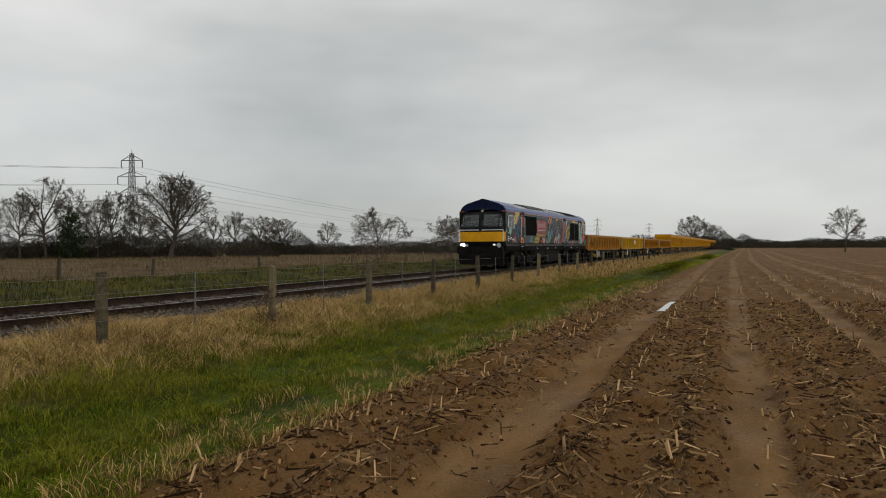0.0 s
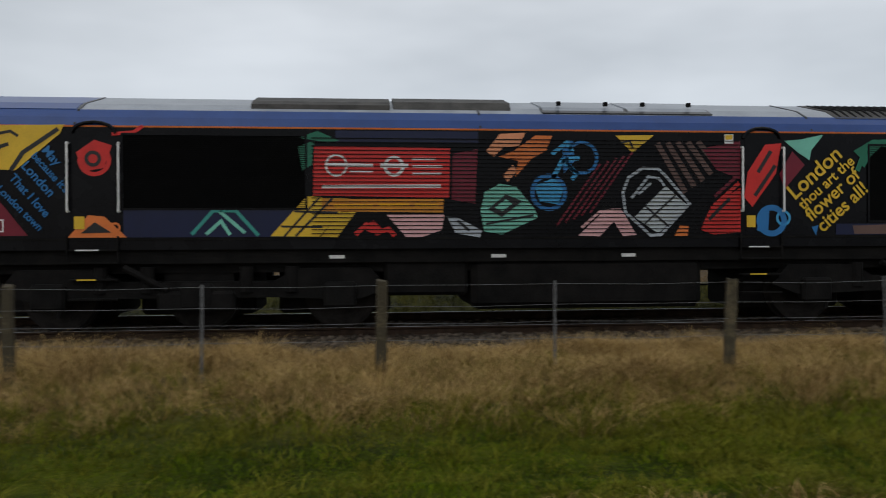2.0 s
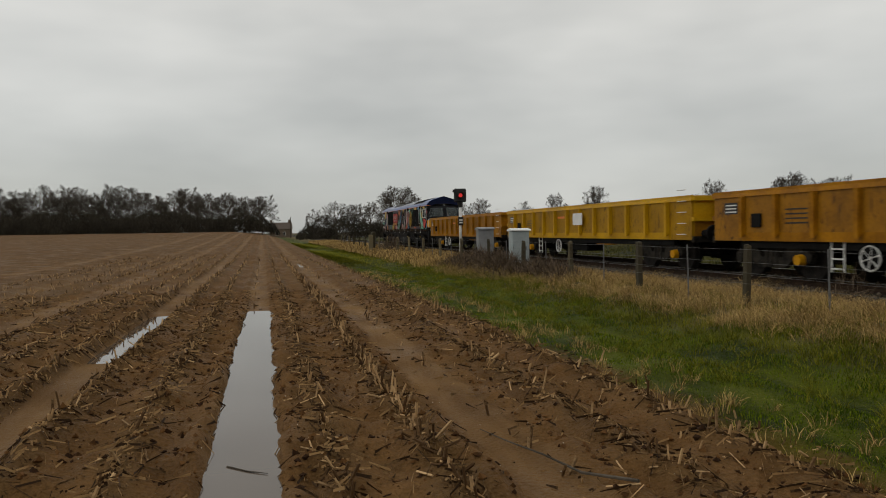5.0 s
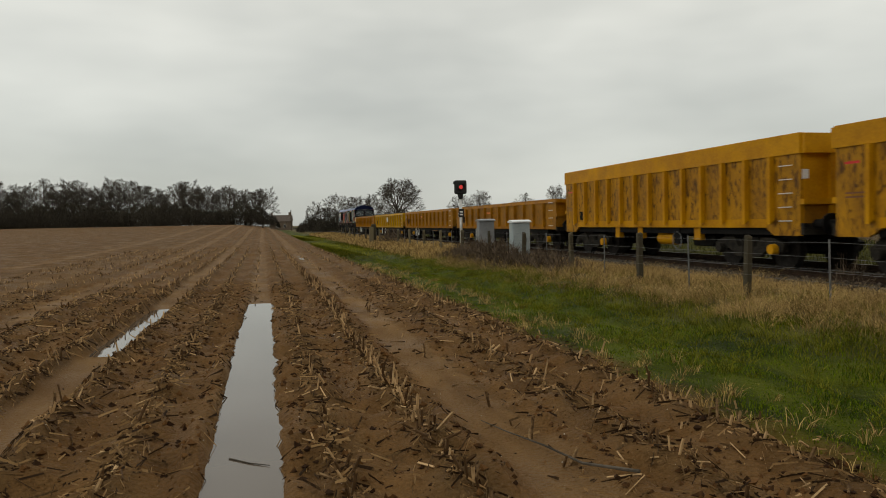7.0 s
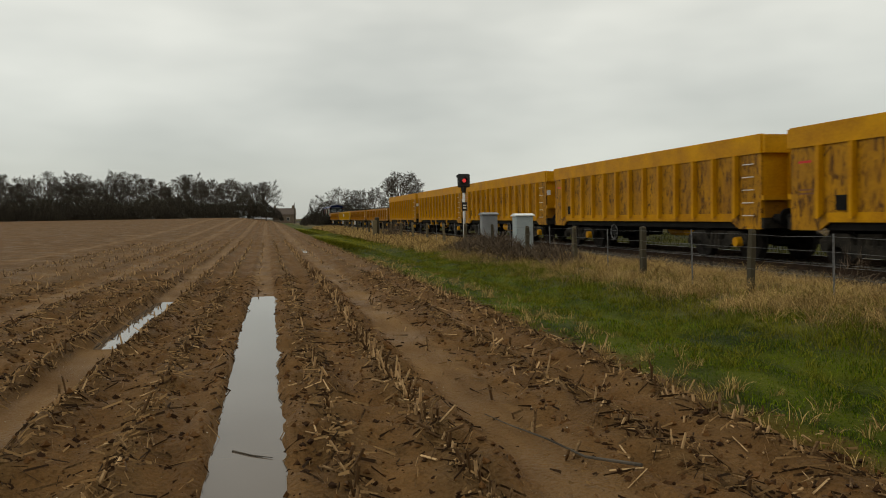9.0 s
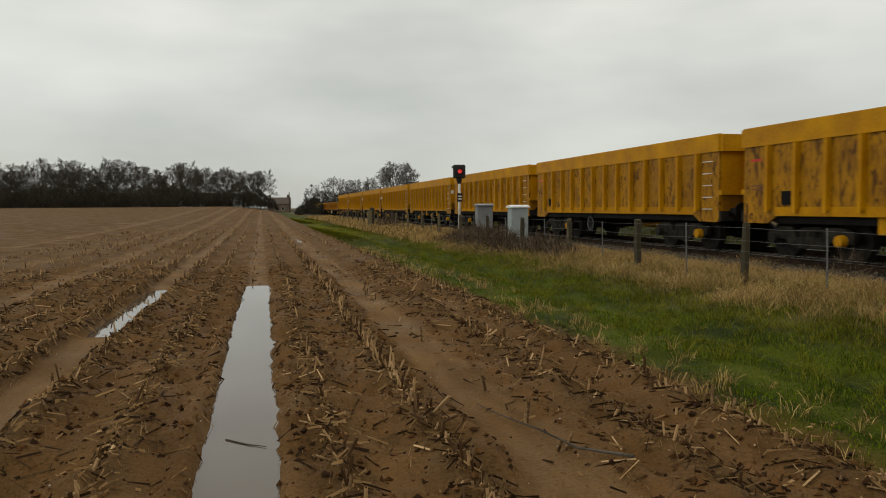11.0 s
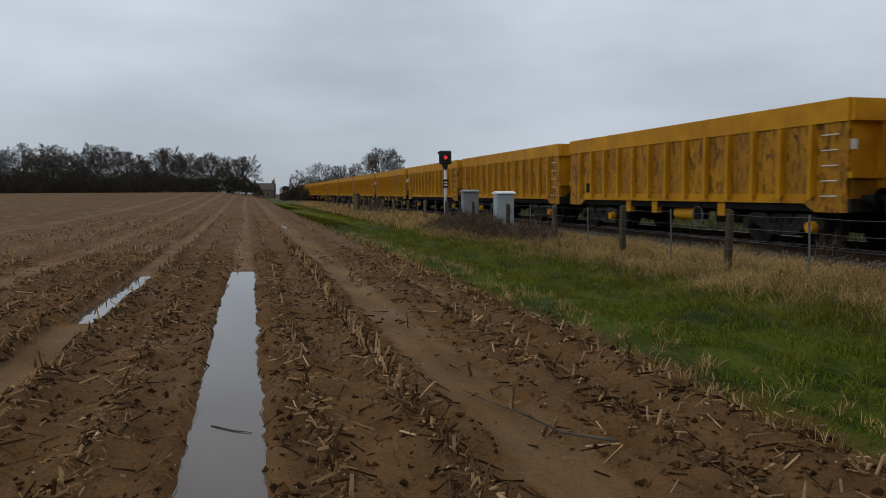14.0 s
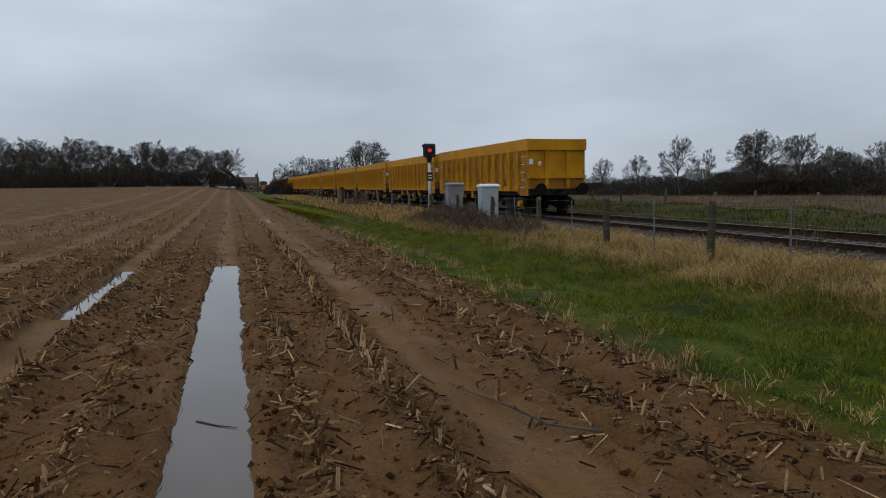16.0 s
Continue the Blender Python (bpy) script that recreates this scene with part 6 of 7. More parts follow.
g_poly("orange", [(8.7, 2.56), (8.92, 2.64), (9.26, 2.88), (9.52, 2.88), (9.42, 2.65), (9.2, 2.53), (8.96, 2.26), (9.0, 2.5)], 0)
g_poly("peach", [(8.77, 2.29), (8.92, 2.44), (8.98, 2.35), (8.84, 2.18)], 1)
g_ring("blue", 9.46, 2.03, 0.25, 0.06, 5)
g_ring("blue", 9.97, 2.55, 0.23, 0.05, 5)
g_poly("sky", [(9.24, 2.13), (9.54, 2.25), (9.7, 2.11), (9.6, 1.85), (9.33, 1.89)], 2)
g_line("sky", 0.07, [(9.46, 2.12), (9.67, 2.51), (9.94, 2.55)], 5)
g_line("sky", 0.06, [(9.51, 2.6), (9.74, 2.78), (9.83, 2.63)], 5)
g_line("sky", 0.06, [(9.67, 2.51), (9.89, 2.32), (9.81, 2.22)], 5)
g_poly("blue", [(9.67, 2.77), (9.83, 2.83), (9.86, 2.5), (9.69, 2.31)], 3)
g_line("crimson", 0.03, [(9.58, 1.53), (10.25, 2.46)], 5)
g_line("crimson", 0.03, [(9.71, 1.58), (10.38, 2.5)], 5)
g_line("crimson", 0.03, [(9.84, 1.63), (10.51, 2.55)], 5)
g_line("crimson", 0.03, [(9.96, 1.68), (10.63, 2.59)], 5)
g_line("crimson", 0.03, [(10.09, 1.72), (10.75, 2.64)], 5)
g_poly("yellow", [(10.49, 2.89), (11.09, 2.9), (10.75, 2.63)], 0)
g_line("ink", 0.03, [(10.57, 2.78), (10.71, 2.81), (10.76, 2.7)], 6)
g_line("brown", 0.085, [(11.14, 2.78), (11.58, 2.03)], 2)
g_line("brown", 0.085, [(11.3, 2.79), (11.72, 2.12)], 2)
g_line("brown", 0.085, [(11.46, 2.8), (11.86, 2.21)], 2)
g_line("brown", 0.085, [(11.62, 2.8), (11.99, 2.31)], 2)
g_line("brown", 0.085, [(11.78, 2.81), (12.12, 2.4)], 2)
g_line("lilac", 0.045, [(10.6, 2.03), (10.69, 2.26), (10.91, 2.4), (11.15, 2.39), (11.28, 2.27), (11.64, 1.86), (11.19, 1.39), (11.03, 1.38), (10.64, 1.73), (10.6, 2.03)], 5)
g_poly("pale", [(10.78, 1.66), (11.27, 2.13), (11.62, 1.83), (11.15, 1.41)], 1)
g_line("ink", 0.03, [(10.93, 1.55), (11.42, 1.99)], 6)
g_line("lilac", 0.04, [(10.73, 1.94), (11.0, 2.27), (11.17, 2.24), (11.25, 2.13)], 5)
g_line("lilac", 0.04, [(10.84, 2.0), (11.04, 2.18)], 5)
g_line("ink", 0.03, [(10.94, 1.83), (11.32, 1.51)], 6)
g_poly("pink", [(9.91, 1.38), (10.34, 1.78), (10.57, 1.79), (10.81, 1.39), (10.6, 1.37), (10.46, 1.59), (10.24, 1.37)], 2)
g_line("pink", 0.04, [(9.96, 1.5), (10.24, 1.74), (10.5, 1.74)], 5)
g_poly("crimson", [(11.85, 2.7), (12.45, 2.83), (12.45, 2.23), (12.07, 2.38)], 3)
g_poly("red", [(11.82, 1.46), (11.97, 1.79), (12.28, 2.0), (12.46, 2.11), (12.45, 1.42), (12.02, 1.39)], 0)
g_line("ink", 0.05, [(11.95, 1.62), (12.28, 1.94)], 6)
g_line("red", 0.06, [(11.99, 1.79), (12.43, 2.18)], 5)
g_line("crimson", 0.05, [(12.04, 1.97), (12.44, 2.32)], 5)
g_poly("orange", [(11.4, 1.36), (11.49, 1.53), (11.63, 1.52), (11.61, 1.36)], 1)
g_poly("red", [(12.57, 2.35), (12.85, 2.77), (13.11, 2.79), (13.02, 2.32), (12.64, 1.81), (12.51, 1.96)], 7)
g_line("ink", 0.06, [(12.73, 2.34), (12.94, 2.67)], 9)
g_line("ink", 0.06, [(12.68, 1.98), (13.01, 2.45)], 9)
g_poly("crimson", [(13.08, 2.32), (13.29, 2.67), (13.49, 2.46), (13.16, 2.08)], 2)
g_ring("blue", 12.95, 1.6, 0.2, 0.09, 7)
g_poly("blue", [(12.76, 1.76), (12.91, 1.78), (12.89, 1.4), (12.71, 1.45)], 8)
g_ring("sky", 13.14, 1.64, 0.1, 0.04, 7)
g_poly("mint", [(13.16, 2.83), (13.41, 2.85), (13.8, 2.93), (13.6, 2.69), (13.57, 2.53), (13.37, 2.66)], 1)
g_text("London", "yellow", 13.32, 1.91, 41, 0.34)
g_text("thou art the", "yellow", 13.46, 1.76, 41, 0.23)
g_text("flower of", "yellow", 13.59, 1.58, 41, 0.29)
g_text("cities all!", "yellow", 13.78, 1.41, 41, 0.29)
g_line("green", 0.08, [(14.35, 2.37), (14.48, 2.71), (14.63, 2.82), (14.84, 2.78)], 5)
g_line("green", 0.06, [(14.44, 2.44), (14.55, 2.63)], 5)
g_poly("green", [(14.91, 2.9), (15.3, 2.96), (15.23, 2.85), (14.95, 2.8)], 2)
g_poly("yellow", [(15.37, 2.77), (15.54, 2.93), (15.91, 2.91), (16.06, 2.75), (15.86, 2.81), (15.71, 2.76)], 3)
g_poly("orange", [(15.11, 1.38), (15.33, 1.53), (15.68, 1.51), (15.77, 1.38), (15.54, 1.43), (15.33, 1.43)], 0)
g_poly("brown", [(14.27, 1.52), (14.96, 1.54), (14.91, 1.39), (14.3, 1.39)], 1)
g_poly("crimson", [(15.8, 1.53), (16.13, 1.52), (16.13, 1.35), (15.83, 1.36)], 2)
g_poly("blue", [(13.6, 1.5), (13.71, 1.53), (13.67, 1.37)], 3)
g_poly("green", [(5.76, 2.69), (5.99, 2.78), (5.96, 2.43), (5.82, 2.34)], 0)
g_poly("green", [(5.76, 2.82), (6.04, 2.92), (6.36, 2.78), (6.19, 2.75)], 1)
g_poly("sky", [(16.49, 2.86), (17.0, 2.93), (17.11, 2.8), (16.67, 2.72)], 2)
g_poly("yellow", [(15.32, 2.76), (15.69, 2.93), (16.0, 2.88), (16.06, 2.76), (15.79, 2.8)], 3)
g_line("yellow", 0.06, [(16.17, 2.77), (16.29, 2.85), (16.22, 2.93)], 5)
g_poly("green", [(14.29, 2.68), (14.59, 2.85), (14.88, 2.87), (14.47, 2.51)], 0)
g_poly("mint", [(17.36, 2.55), (17.63, 2.55), (18.16, 1.98), (18.61, 1.53), (18.57, 1.35), (17.52, 1.36), (17.88, 1.52), (17.38, 2.08)], 1)
g_line("ink", 0.07, [(17.43, 2.25), (18.12, 1.53), (18.46, 1.48)], 7)
g_line("ink", 0.03, [(17.47, 2.46), (18.12, 1.79)], 7)
g_line("ink", 0.03, [(17.51, 2.3), (17.61, 2.43)], 7)
g_line("ink", 0.03, [(17.67, 2.12), (17.77, 2.25)], 7)
g_line("ink", 0.03, [(17.83, 1.95), (17.93, 2.07)], 7)
g_line("ink", 0.03, [(17.99, 1.78), (18.09, 1.9)], 7)
g_poly("grey", [(17.44, 2.78), (17.73, 2.89), (17.94, 2.73), (17.64, 2.57)], 2)
g_ring("yellow", 18.22, 2.35, 0.2, 0.075, 5)
g_line("yellow", 0.06, [(18.07, 2.65), (18.29, 2.69)], 5)
g_poly("ink", [(18.19, 2.48), (18.38, 2.49), (18.35, 2.29), (18.21, 2.33)], 7)
g_line("yellow", 0.07, [(18.48, 2.75), (18.51, 2.91), (18.67, 2.86), (18.85, 2.79)], 5)
g_line("yellow", 0.07, [(18.76, 2.9), (18.94, 2.89), (18.96, 2.76)], 5)
g_poly("red", [(18.5, 2.07), (19.13, 2.01), (19.42, 1.9), (19.39, 1.8), (18.91, 1.39), (18.59, 1.59)], 0)
g_line("ink", 0.05, [(18.62, 2.01), (18.95, 1.76)], 7)
g_line("ink", 0.04, [(18.81, 2.03), (19.09, 1.8)], 7)
g_line("crimson", 0.06, [(18.36, 2.02), (18.49, 1.67), (18.83, 1.41)], 5)
g_poly("blue", [(19.49, 1.42), (19.66, 1.74), (19.76, 1.78), (19.73, 1.39)], 1)
g_line("sky", 0.06, [(19.46, 1.54), (19.69, 1.65)], 5)
g_poly("red", [(19.64, 2.56), (19.82, 2.7), (19.81, 2.26)], 2)
g_poly("teal", [(19.15, 1.34), (19.43, 1.43), (19.56, 1.33)], 3)



def motions():
    for root, off, turned in VEHICLES:
        turn = 180 if turned else 0
        walk(root, [(t, pose(LOCO_X + off - SPEED * t, TRACK_Y, RAIL_Z, 0, 0, turn)) for t in (0, 4, 8, 12, 16)])
    turned_roots = [root for root, off, turned in VEHICLES if turned]
    for w, x, r in WHEELS:
        spin = (1 if w.parent in turned_roots else -1) * math.degrees(SPEED / FPS / r)
        walk(w, [(k / FPS, pose(x, 0, r, 0, spin * k % 360, 0)) for k in range(16 * FPS + 1)])


# ---- the railway line ----
X_LINE0, X_LINE1 = -420, 620
bal = sweep(bmesh.new(), [(9.6, -0.1), (9.9, 0.16), (10.5, 0.255), (11.0, 0.24), (13.7, 0.25 + 1.1 * CANT), (14.2, 0.24 + CANT), (15.2, -0.1)], X_LINE0, X_LINE1)
ballast = tagged(part("ballast", bal, M["ballast"]), "grey-brown stone ballast bed under the rails", "ballast", kind="structure")


def rail(y, label, lift=0.0):
    prof = [(-0.07, 0), (0.07, 0), (0.07, 0.012), (0.012, 0.03), (0.01, 0.11), (0.036, 0.125), (0.036, 0.15), (-0.036, 0.15), (-0.036, 0.125), (-0.01, 0.11), (-0.012, 0.03), (-0.07, 0.012)]
    ob = part("rail", sweep(bmesh.new(), [(y + a, RAIL_Z + lift - 0.15 + b) for a, b in prof], X_LINE0, X_LINE1), M["rail_side"])
    part("running_surface", boxed(X_LINE0, X_LINE1, y - 0.016, y + 0.016, RAIL_Z + lift - 0.004, RAIL_Z + lift + 0.003), M["rail_top"], ob, "polished steel rail head")
    return tagged(ob, label, "rail", kind="structure")


for side, lift in ((-0.745, 0.0), (0.745, CANT)):
    rail(TRACK_Y + side, "rusty steel rail with a bright worn head", lift)
sl = sweep(bmesh.new(), [(TRACK_Y - 1.25, 0.1), (TRACK_Y - 1.25, 0.235), (TRACK_Y - 0.9, 0.258), (TRACK_Y + 0.9, 0.262 + CANT), (TRACK_Y + 1.25, 0.245 + CANT), (TRACK_Y + 1.25, 0.1)], -0.13, 0.13)
bmesh.ops.translate(sl, vec=(0, 0, -0.012), verts=sl.verts)
first = part("sleeper", sl, M["concrete"], ballast)
for k in range(1, 300):
    s_ob = new("sleeper", first.data)
    s_ob.parent = ballast
    s_ob.location.x = 0.65 * ((k + 1) // 2) * (1 if k % 2 else -1)
# loose stones on the shoulder
n_st = 22000
stx, sty, r = scatter(n_st, -30, 34, 9.4, 14.3, 71, 0.5)
stz = np.interp(sty, [9.6, 9.9, 10.5, 11.0, 13.7, 14.2, 14.8], [0.02, 0.16, 0.255, 0.25, 0.26 + CANT, 0.24 + CANT, 0.05])
sr = 0.018 + 0.03 * r.uniform(0, 1, n_st)
octa = np.array([(1, 0, 0), (-1, 0, 0), (0, 1, 0), (0, -1, 0), (0, 0, 1), (0, 0, -1)], float)
sv = np.stack([stx, sty, stz], 1)[:, None, :] + octa[None] * sr[:, None, None] * r.uniform(0.5, 1.3, (n_st, 6, 1))
sf = np.array([(0, 2, 4), (2, 1, 4), (1, 3, 4), (3, 0, 4), (2, 0, 5), (1, 2, 5), (3, 1, 5), (0, 3, 5)])
tagged(raw("ballast_stones", sv.reshape(-1, 3), (np.arange(n_st)[:, None, None] * 6 + sf[None]).reshape(-1, 3), M["stone"]), "loose angular ballast stones", "stones", kind="stuff")

# ---- lineside fence ----
fence = tagged(new("fence"), "weathered wooden post and wire lineside fence", "fence")
fence.location = (0, FENCE_Y, 0)
SPACING, FIRST = 3.78, 0.11
TOP = 1.285


def post_mesh(seed):
    r = random.Random(seed)
    bm = bmesh.new()
    w = 0.052 + r.uniform(-0.004, 0.006)
    box(bm, -w, w, -w, w, -0.4, 1.0)
    bmesh.ops.subdivide_edges(bm, edges=[e for e in bm.edges if abs(e.verts[0].co.z - e.verts[1].co.z) > 0.5], cuts=4)
    for v in bm.verts:
        v.co.x += r.uniform(-0.006, 0.006)
        v.co.y += r.uniform(-0.006, 0.006)
        if v.co.z > 0.9:
            v.co.z += r.uniform(-0.03, 0.012)
            v.co.x *= 0.92
            v.co.y *= 0.92
    bmesh.ops.bevel(bm, geom=[e for e in bm.edges], offset=0.006, segments=1, affect="EDGES")
    me = bpy.data.meshes.new("post")
    bm.to_mesh(me)
    bm.free()
    me.materials.append(M["post_wood"])
    return me


POSTS = [post_mesh(k) for k in range(4)]
bmd = boxed(-0.012, 0.012, -0.005, 0.005, -0.3, 1.0)
bmd = box(bmd, -0.012, -0.008, -0.016, 0.005, -0.3, 1.0)
dropper_me = bpy.data.meshes.new("dropper")
bmd.to_mesh(dropper_me)
bmd.free()
dropper_me.materials.append(M["galv"])
for k in range(-21, 42):
    rnd = random.Random(k + 100)
    x = FIRST + SPACING * k + rnd.uniform(-0.06, 0.06)
    p = new("post", POSTS[k % 4])
    p.parent = fence
    p.matrix_basis = pose(x, 0, TOP - 1.0 + rnd.uniform(-0.035, 0.035), rnd.uniform(-2, 2), rnd.uniform(-2.2, 2.2), rnd.uniform(-8, 8))
    d = new("dropper", dropper_me)
    d.parent = fence
    d.matrix_basis = pose(x + SPACING / 2, 0.05, TOP - 1.03 + rnd.uniform(-0.03, 0.03), rnd.uniform(-1.5, 1.5), rnd.uniform(-1.5, 1.5), 0)
for z in (1.22, 1.0, 0.82, 0.64):
    bm = bmesh.new()
    for k in range(-42, 84):
        a, b = FIRST + SPACING * k / 2, FIRST + SPACING * (k + 1) / 2
        m = (a + b) / 2
        sag = 0.012 + 0.008 * math.sin(k * 1.7 + z * 9)
        rod(bm, (a, -0.055, z), (m, -0.055, z - sag), 0.0022, seg=4)
        rod(bm, (m, -0.055, z - sag), (b, -0.055, z), 0.0022, seg=4)
    part("wire", bm, M["galv"], fence, "thin galvanised fence wire")

# second fence on the far side of the line
fence2 = tagged(new("fence"), "old leaning posts of a fence beyond the line", "fence")
fence2.location = (0, 24, 0)
for k in range(-14, 16):
    rnd = random.Random(k + 300)
    p = new("post", POSTS[k % 4])
    p.parent = fence2
    p.matrix_basis = pose(4.3 * k + rnd.uniform(-1, 1), rnd.uniform(-0.3, 0.3), 0.25 + rnd.uniform(-0.15, 0.1), rnd.uniform(-6, 6), rnd.uniform(-6, 6), 20 * k)


# ---- colour light signal ----
def signal(x, y, top):
    root = tagged(new("railway_signal"), "black colour-light signal showing red on a white post", "signal")
    root.location = (x, y, 0.1)
    part("mast", rod(bmesh.new(), (0, 0, 0), (0, 0, top - 0.9), 0.075, seg=16), M["mast_white"], root, "white round signal post", True)
    bm = boxed(-0.26, 0.26, -0.17, 0.17, -0.02, 0.06, bevel=0.01)
    rod(bm, (0, 0, 0.06), (0, 0, 0.3), 0.11, 0.09, 16)
    part("base", bm, M["mast_white"], root)
    head = part("head", boxed(-0.1, 0.1, -0.33, 0.33, top - 0.72, top, bevel=0.06), M["signal_black"], root, "black signal head with a rounded backboard")
    neck = part("bracket", rod(bmesh.new(), (0, 0, top - 1.0), (0, 0, top - 0.7), 0.1, 0.16, 12), M["signal_black"], root)
    h = bmesh.new()
    bmesh.ops.create_cone(h, cap_ends=False, segments=20, radius1=0.16, radius2=0.16, depth=0.2, matrix=Matrix.Translation((0.19, 0, top - 0.36)) @ Euler((0, radians(90), 0)).to_matrix().to_4x4())
    part("hood", h, M["signal_black"], head)
    part("lens", rod(bmesh.new(), (0.1, 0, top - 0.36), (0.125, 0, top - 0.36), 0.105, seg=20), M["signal_red"], head, "glowing red signal lens")
    part("identification_plate", boxed(0.075, 0.1, -0.14, 0.14, top - 1.95, top - 1.5), M["signal_black"], root, "small black plate with unreadable white marks")
    for k in range(2):
        part("marking", boxed(0.1, 0.106, -0.09, 0.09, top - 1.7 - 0.14 * k, top - 1.63 - 0.14 * k), M["white"], root)
    bm = rod(bmesh.new(), (0, -0.1, top - 0.15), (0, -0.42, top - 0.15), 0.012, seg=6)
    rod(bm, (0, -0.36, top - 0.2), (0, -0.36, top - 0.06), 0.03, seg=6)
    rod(bm, (0, -0.3, top - 0.15), (0, -0.12, top - 0.9), 0.012, seg=6)
    part("cable_arm", bm, M["signal_black"], root)
    return root


signal(-38.6, 10.2, 3.72)


def cabinet(x, y, w, d, top, body, lid, label, z0=0.1):
    root = tagged(new("equipment_cabinet"), label, "cabinet", group="lineside cabinets")
    root.location = (x, y, z0)
    h = top - z0
    part("plinth", boxed(-d / 2 - 0.03, d / 2 + 0.03, -w / 2 - 0.03, w / 2 + 0.03, -0.2, 0.12), M["concrete"], root)
    part("body", boxed(-d / 2, d / 2, -w / 2, w / 2, 0.12, h - 0.1, bevel=0.012), M[body], root)
    bm = prism(bmesh.new(), [(-d / 2 - 0.05, h - 0.1), (d / 2 + 0.05, h - 0.1), (d / 2 + 0.05, h - 0.06), (0, h), (-d / 2 - 0.05, h - 0.06)], -w / 2 - 0.05, w / 2 + 0.05)
    part("lid", bm, M[lid], root, "sloping weather lid")
    door = part("door", boxed(d / 2, d / 2 + 0.012, -w / 2 + 0.05, w / 2 - 0.05, 0.2, h - 0.16, bevel=0.004), M[body], root)
    part("handle", boxed(d / 2 + 0.012, d / 2 + 0.04, w / 2 - 0.16, w / 2 - 0.12, h * 0.5, h * 0.5 + 0.14), M["galv"], door)
    part("door", boxed(-d / 2 + 0.05, d / 2 - 0.05, -w / 2 - 0.012, -w / 2, 0.2, h - 0.16, bevel=0.004), M[body], root)
    return root


cabinet(-29.6, 8.85, 0.62, 0.45, 1.73, "cabinet_grey", "cabinet_grey", "tall dark grey lineside equipment cabinet")
cabinet(-25.4, 8.85, 0.62, 0.45, 1.66, "cabinet_pale", "cabinet_top", "pale blue-grey equipment cabinet with a white lid")

# brambles and dead weeds around the cabinets
for (x, y, ln, dp, hh, cnt, sd) in ((-25.5, 7.6, 7.5, 1.3, 0.75, 4200, 81), (-20.0, 7.8, 3.6, 1.0, 0.6, 1300, 82), (11.15, 7.85, 0.6, 0.35, 0.9, 200, 83), (-10.3, 9.2, 0.5, 0.4, 0.8, 150, 84), (-48, 8.0, 5, 1.0, 1.3, 1200, 86), (30, 15.5, 3, 2, 1.7, 500, 88)):
    b_ob = link("bramble", clump_mesh("bramble", sd, ln, dp, hh, cnt, 0.3, M["bramble"], 0.045 if cnt > 400 else 0.022), None)
    b_ob.location = (x, y, float(ground_height(x, y)))
    tagged(b_ob, "tangle of dead brown brambles and weeds", "bramble", kind="stuff")


# ---- pylons and power lines ----
def pylon_mesh():
    bm = bmesh.new()
    H = 27.0

    def half(z):
        return 2.3 * (1 - z / 15) + 0.75 * (z / 15) if z < 15 else 0.75 - 0.45 * (z - 15) / 12
    levels = [0, 3.4, 6.4, 9.0, 11.2, 13.2, 15, 16.6, 18.2, 19.8, 21.4, 23, 24.6, 26]
    for z0, z1 in zip(levels, levels[1:]):
        a, b = half(z0), half(z1)
        c0 = [(-a, -a, z0), (a, -a, z0), (a, a, z0), (-a, a, z0)]
        c1 = [(-b, -b, z1), (b, -b, z1), (b, b, z1), (-b, b, z1)]
        for i in range(4):
            j = (i + 1) % 4
            rod(bm, c0[i], c1[i], 0.09, seg=4)
            rod(bm, c0[i], c1[j], 0.05, seg=3)
            rod(bm, c0[j], c1[i], 0.05, seg=3)
            rod(bm, c1[i], c1[j], 0.05, seg=3)
    rod(bm, (0, 0, 26), (0, 0, H), 0.08, seg=4)
    for z, arm in ((24.2, 2.9), (20.0, 3.9), (16.0, 3.1)):
        for s in (-1, 1):
            tip = (s * arm, 0, z)
            for q in (-0.5, 0.5):
                rod(bm, (s * 0.5, q, z), tip, 0.07, seg=4)
                rod(bm, (s * 0.4, q * 0.8, z + 1.3), tip, 0.06, seg=4)
            rod(bm, tip, (s * arm, 0, z - 1.9), 0.12, 0.12, 6)
    me = bpy.data.meshes.new("lattice")
    bm.to_mesh(me)
    bm.free()
    me.materials.append(M["steel_lattice"])
    return me


PYLON = pylon_mesh()
pyl = []
for az, dist in ((44.4, 212), (10.4, 690), (6.7, 840), (4.4, 990), (130.5, 225), (155.2, 453)):
    x, y = polar(az, dist)
    root = tagged(new("pylon"), "tall grey steel lattice electricity pylon", "pylon", group="electricity pylons")
    root.matrix_world = pose(x, y, 0, 0, 0, {0: 105, 4: 75}.get(len(pyl), 95))
    link("lattice", PYLON, None, root)
    pyl.append((x, y))


def span(a, b, za, zb, sag, label="thin overhead power cable between pylons"):
    n = 25
    across = Vector((a[1] - b[1], b[0] - a[0], 0)).normalized() * 0.035
    verts, faces = [], []
    for i in range(n):
        t = i / (n - 1)
        p = Vector((a[0] + (b[0] - a[0]) * t, a[1] + (b[1] - a[1]) * t, za + (zb - za) * t - 4 * sag * t * (1 - t)))
        verts += [p - across, p + across, p + Vector((0, 0, 0.06))]
        if i:
            o = 3 * i
            faces += [(o - 3 + k, o - 3 + (k + 1) % 3, o + (k + 1) % 3, o + k) for k in range(3)]
    return tagged(raw("power_cable", [tuple(v) for v in verts], faces, M["steel_lattice"]), label, "cable", group="power cables")


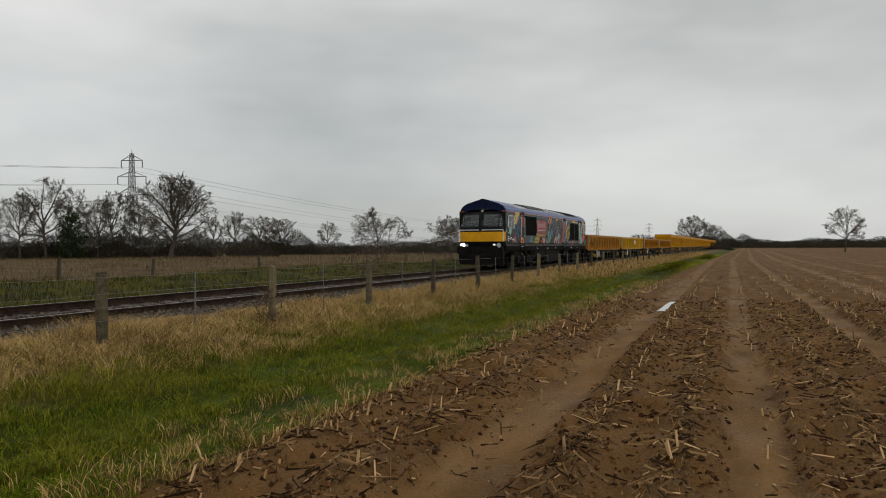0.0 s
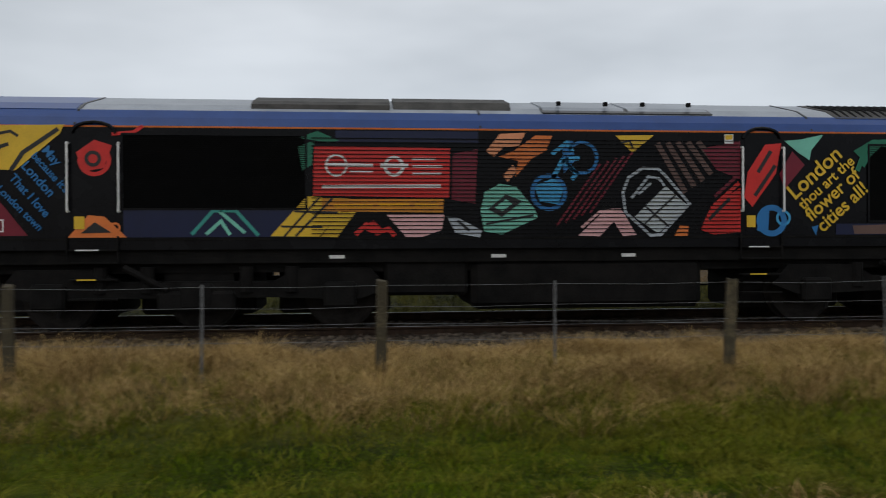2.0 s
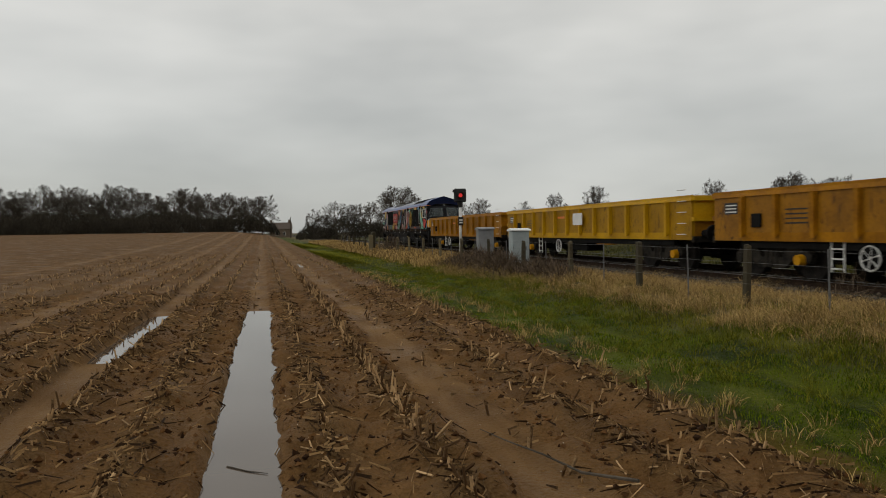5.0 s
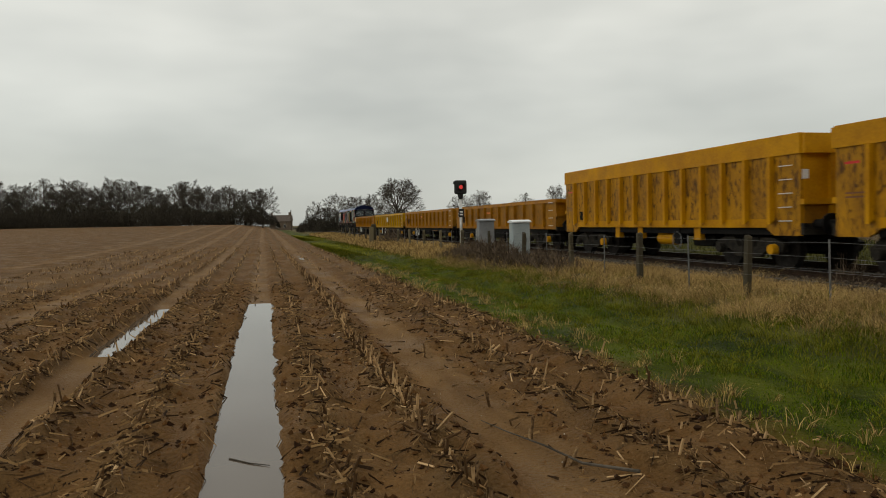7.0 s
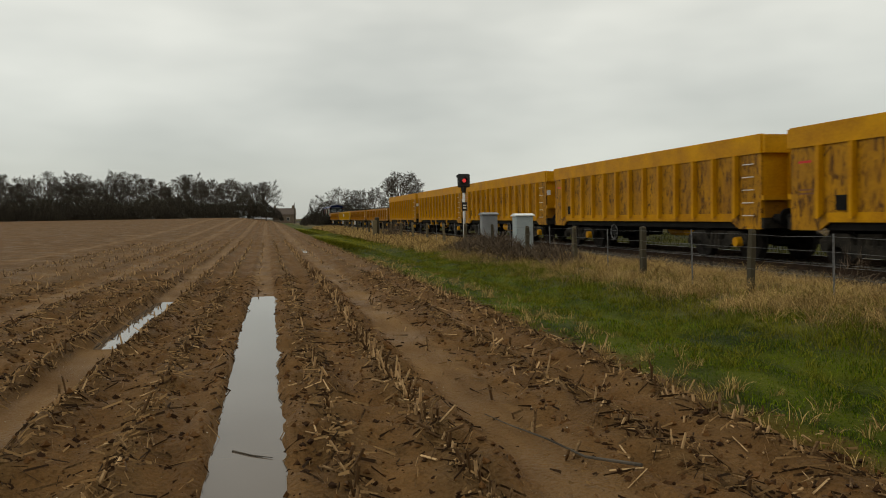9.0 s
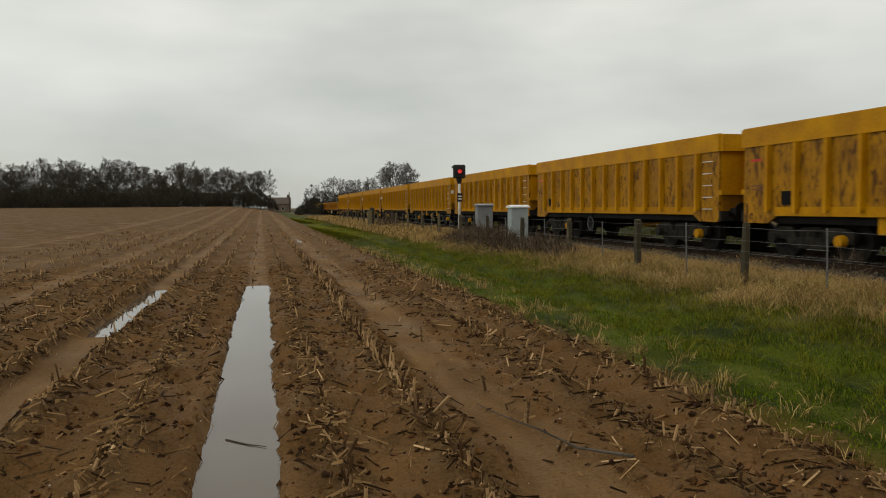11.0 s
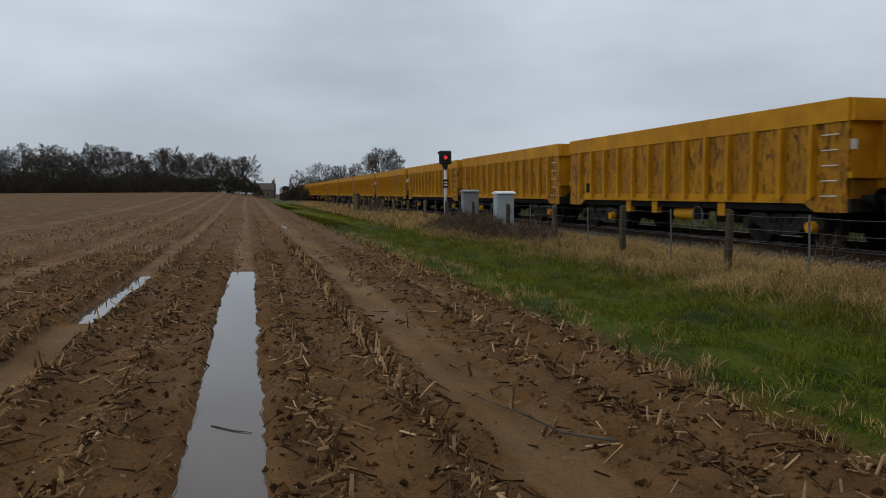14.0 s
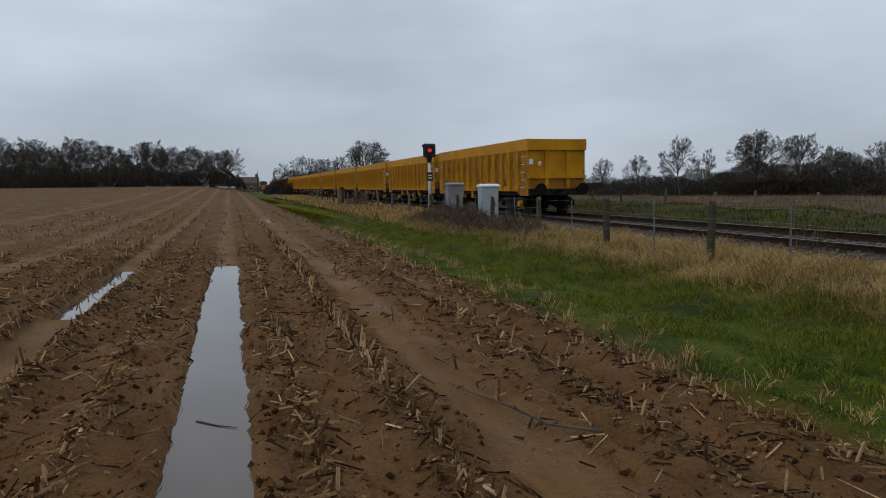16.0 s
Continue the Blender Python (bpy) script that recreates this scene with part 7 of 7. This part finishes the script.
c55, s55 = math.cos(radians(105)), math.sin(radians(105))
for z, arm in ((22.2, 2.9), (18.0, 3.9), (14.0, 3.1)):
    for s in (-1, 1):
        p0 = (pyl[0][0] + s * arm * c55, pyl[0][1] + s * arm * s55)
        p1 = (pyl[1][0] + s * arm * c55, pyl[1][1] + s * arm * s55)
        p2 = (pyl[4][0] + s * arm * c55, pyl[4][1] + s * arm * s55)
        span(p0, p1, z, z - 2, 9)
        span(p0, p2, z, z, 6.5)

# ---- house, pole and crossing hut at the end of the field ----
hx, hy = polar(178.7, 240)
house = tagged(new("house"), "small old brick cottage with chimneys among trees", "house")
house.matrix_world = Matrix.LocRotScale((hx, hy, float(ground_height(hx, hy)) - 0.2), Euler((0, 0, radians(92))), (0.85, 0.85, 0.95))
part("wall", boxed(-4, 4, -2.6, 2.6, -0.2, 3.2), M["brick_wall"], house)
rf = part("roof", sweep(bmesh.new(), [(-2.9, 3.1), (2.9, 3.1), (0, 5.2)], -4.2, 4.2), M["roof_tile"], house)
for q in (-3.2, 3.2):
    part("chimney", boxed(q - 0.35, q + 0.35, -0.35, 0.35, 4.4, 6.1), M["brick_wall"], rf)
for q in (-1.4, 1.2):
    w = part("window", boxed(q - 0.45, q + 0.45, -2.63, -2.6, 1.0, 2.1), M["white"], house)
    part("pane", boxed(q - 0.38, q + 0.38, -2.64, -2.63, 1.07, 2.03), M["dark_grille"], w)
px, py = polar(177.95, 200)
pole = tagged(part("telegraph_pole", rod(bmesh.new(), (px, py, -0.5), (px, py, 5.7), 0.14, 0.1), M["bark"]), "thin wooden telegraph pole", "pole")
cx, cy = polar(176.3, 165)
hut = tagged(new("crossing_hut"), "small pale hut beside the level crossing", "hut")
hut.location = (cx, cy, 0.2)
part("wall", boxed(-1, 1, -1.0, 1.0, 0, 2.2), M["concrete"], hut)
part("roof", boxed(-1.2, 1.2, -1.2, 1.2, 2.2, 2.36), M["roof_tile"], hut)
for q in (-0.5, 0.5):
    part("window", boxed(1.0, 1.02, q - 0.3, q + 0.3, 1.0, 1.9), M["dark_grille"], hut)
st = tagged(part("gate_post", boxed(-0.14, 0.14, -0.14, 0.14, -0.3, 1.35, bevel=0.03), M["post_wood"]), "stout weathered gate post in the fence", "post")
st.location = (-52, 7.3, 0.05)
st2 = copy_thing(st, pose(-53.2, 7.6, 0.25, 0, 6, 10))


motions()
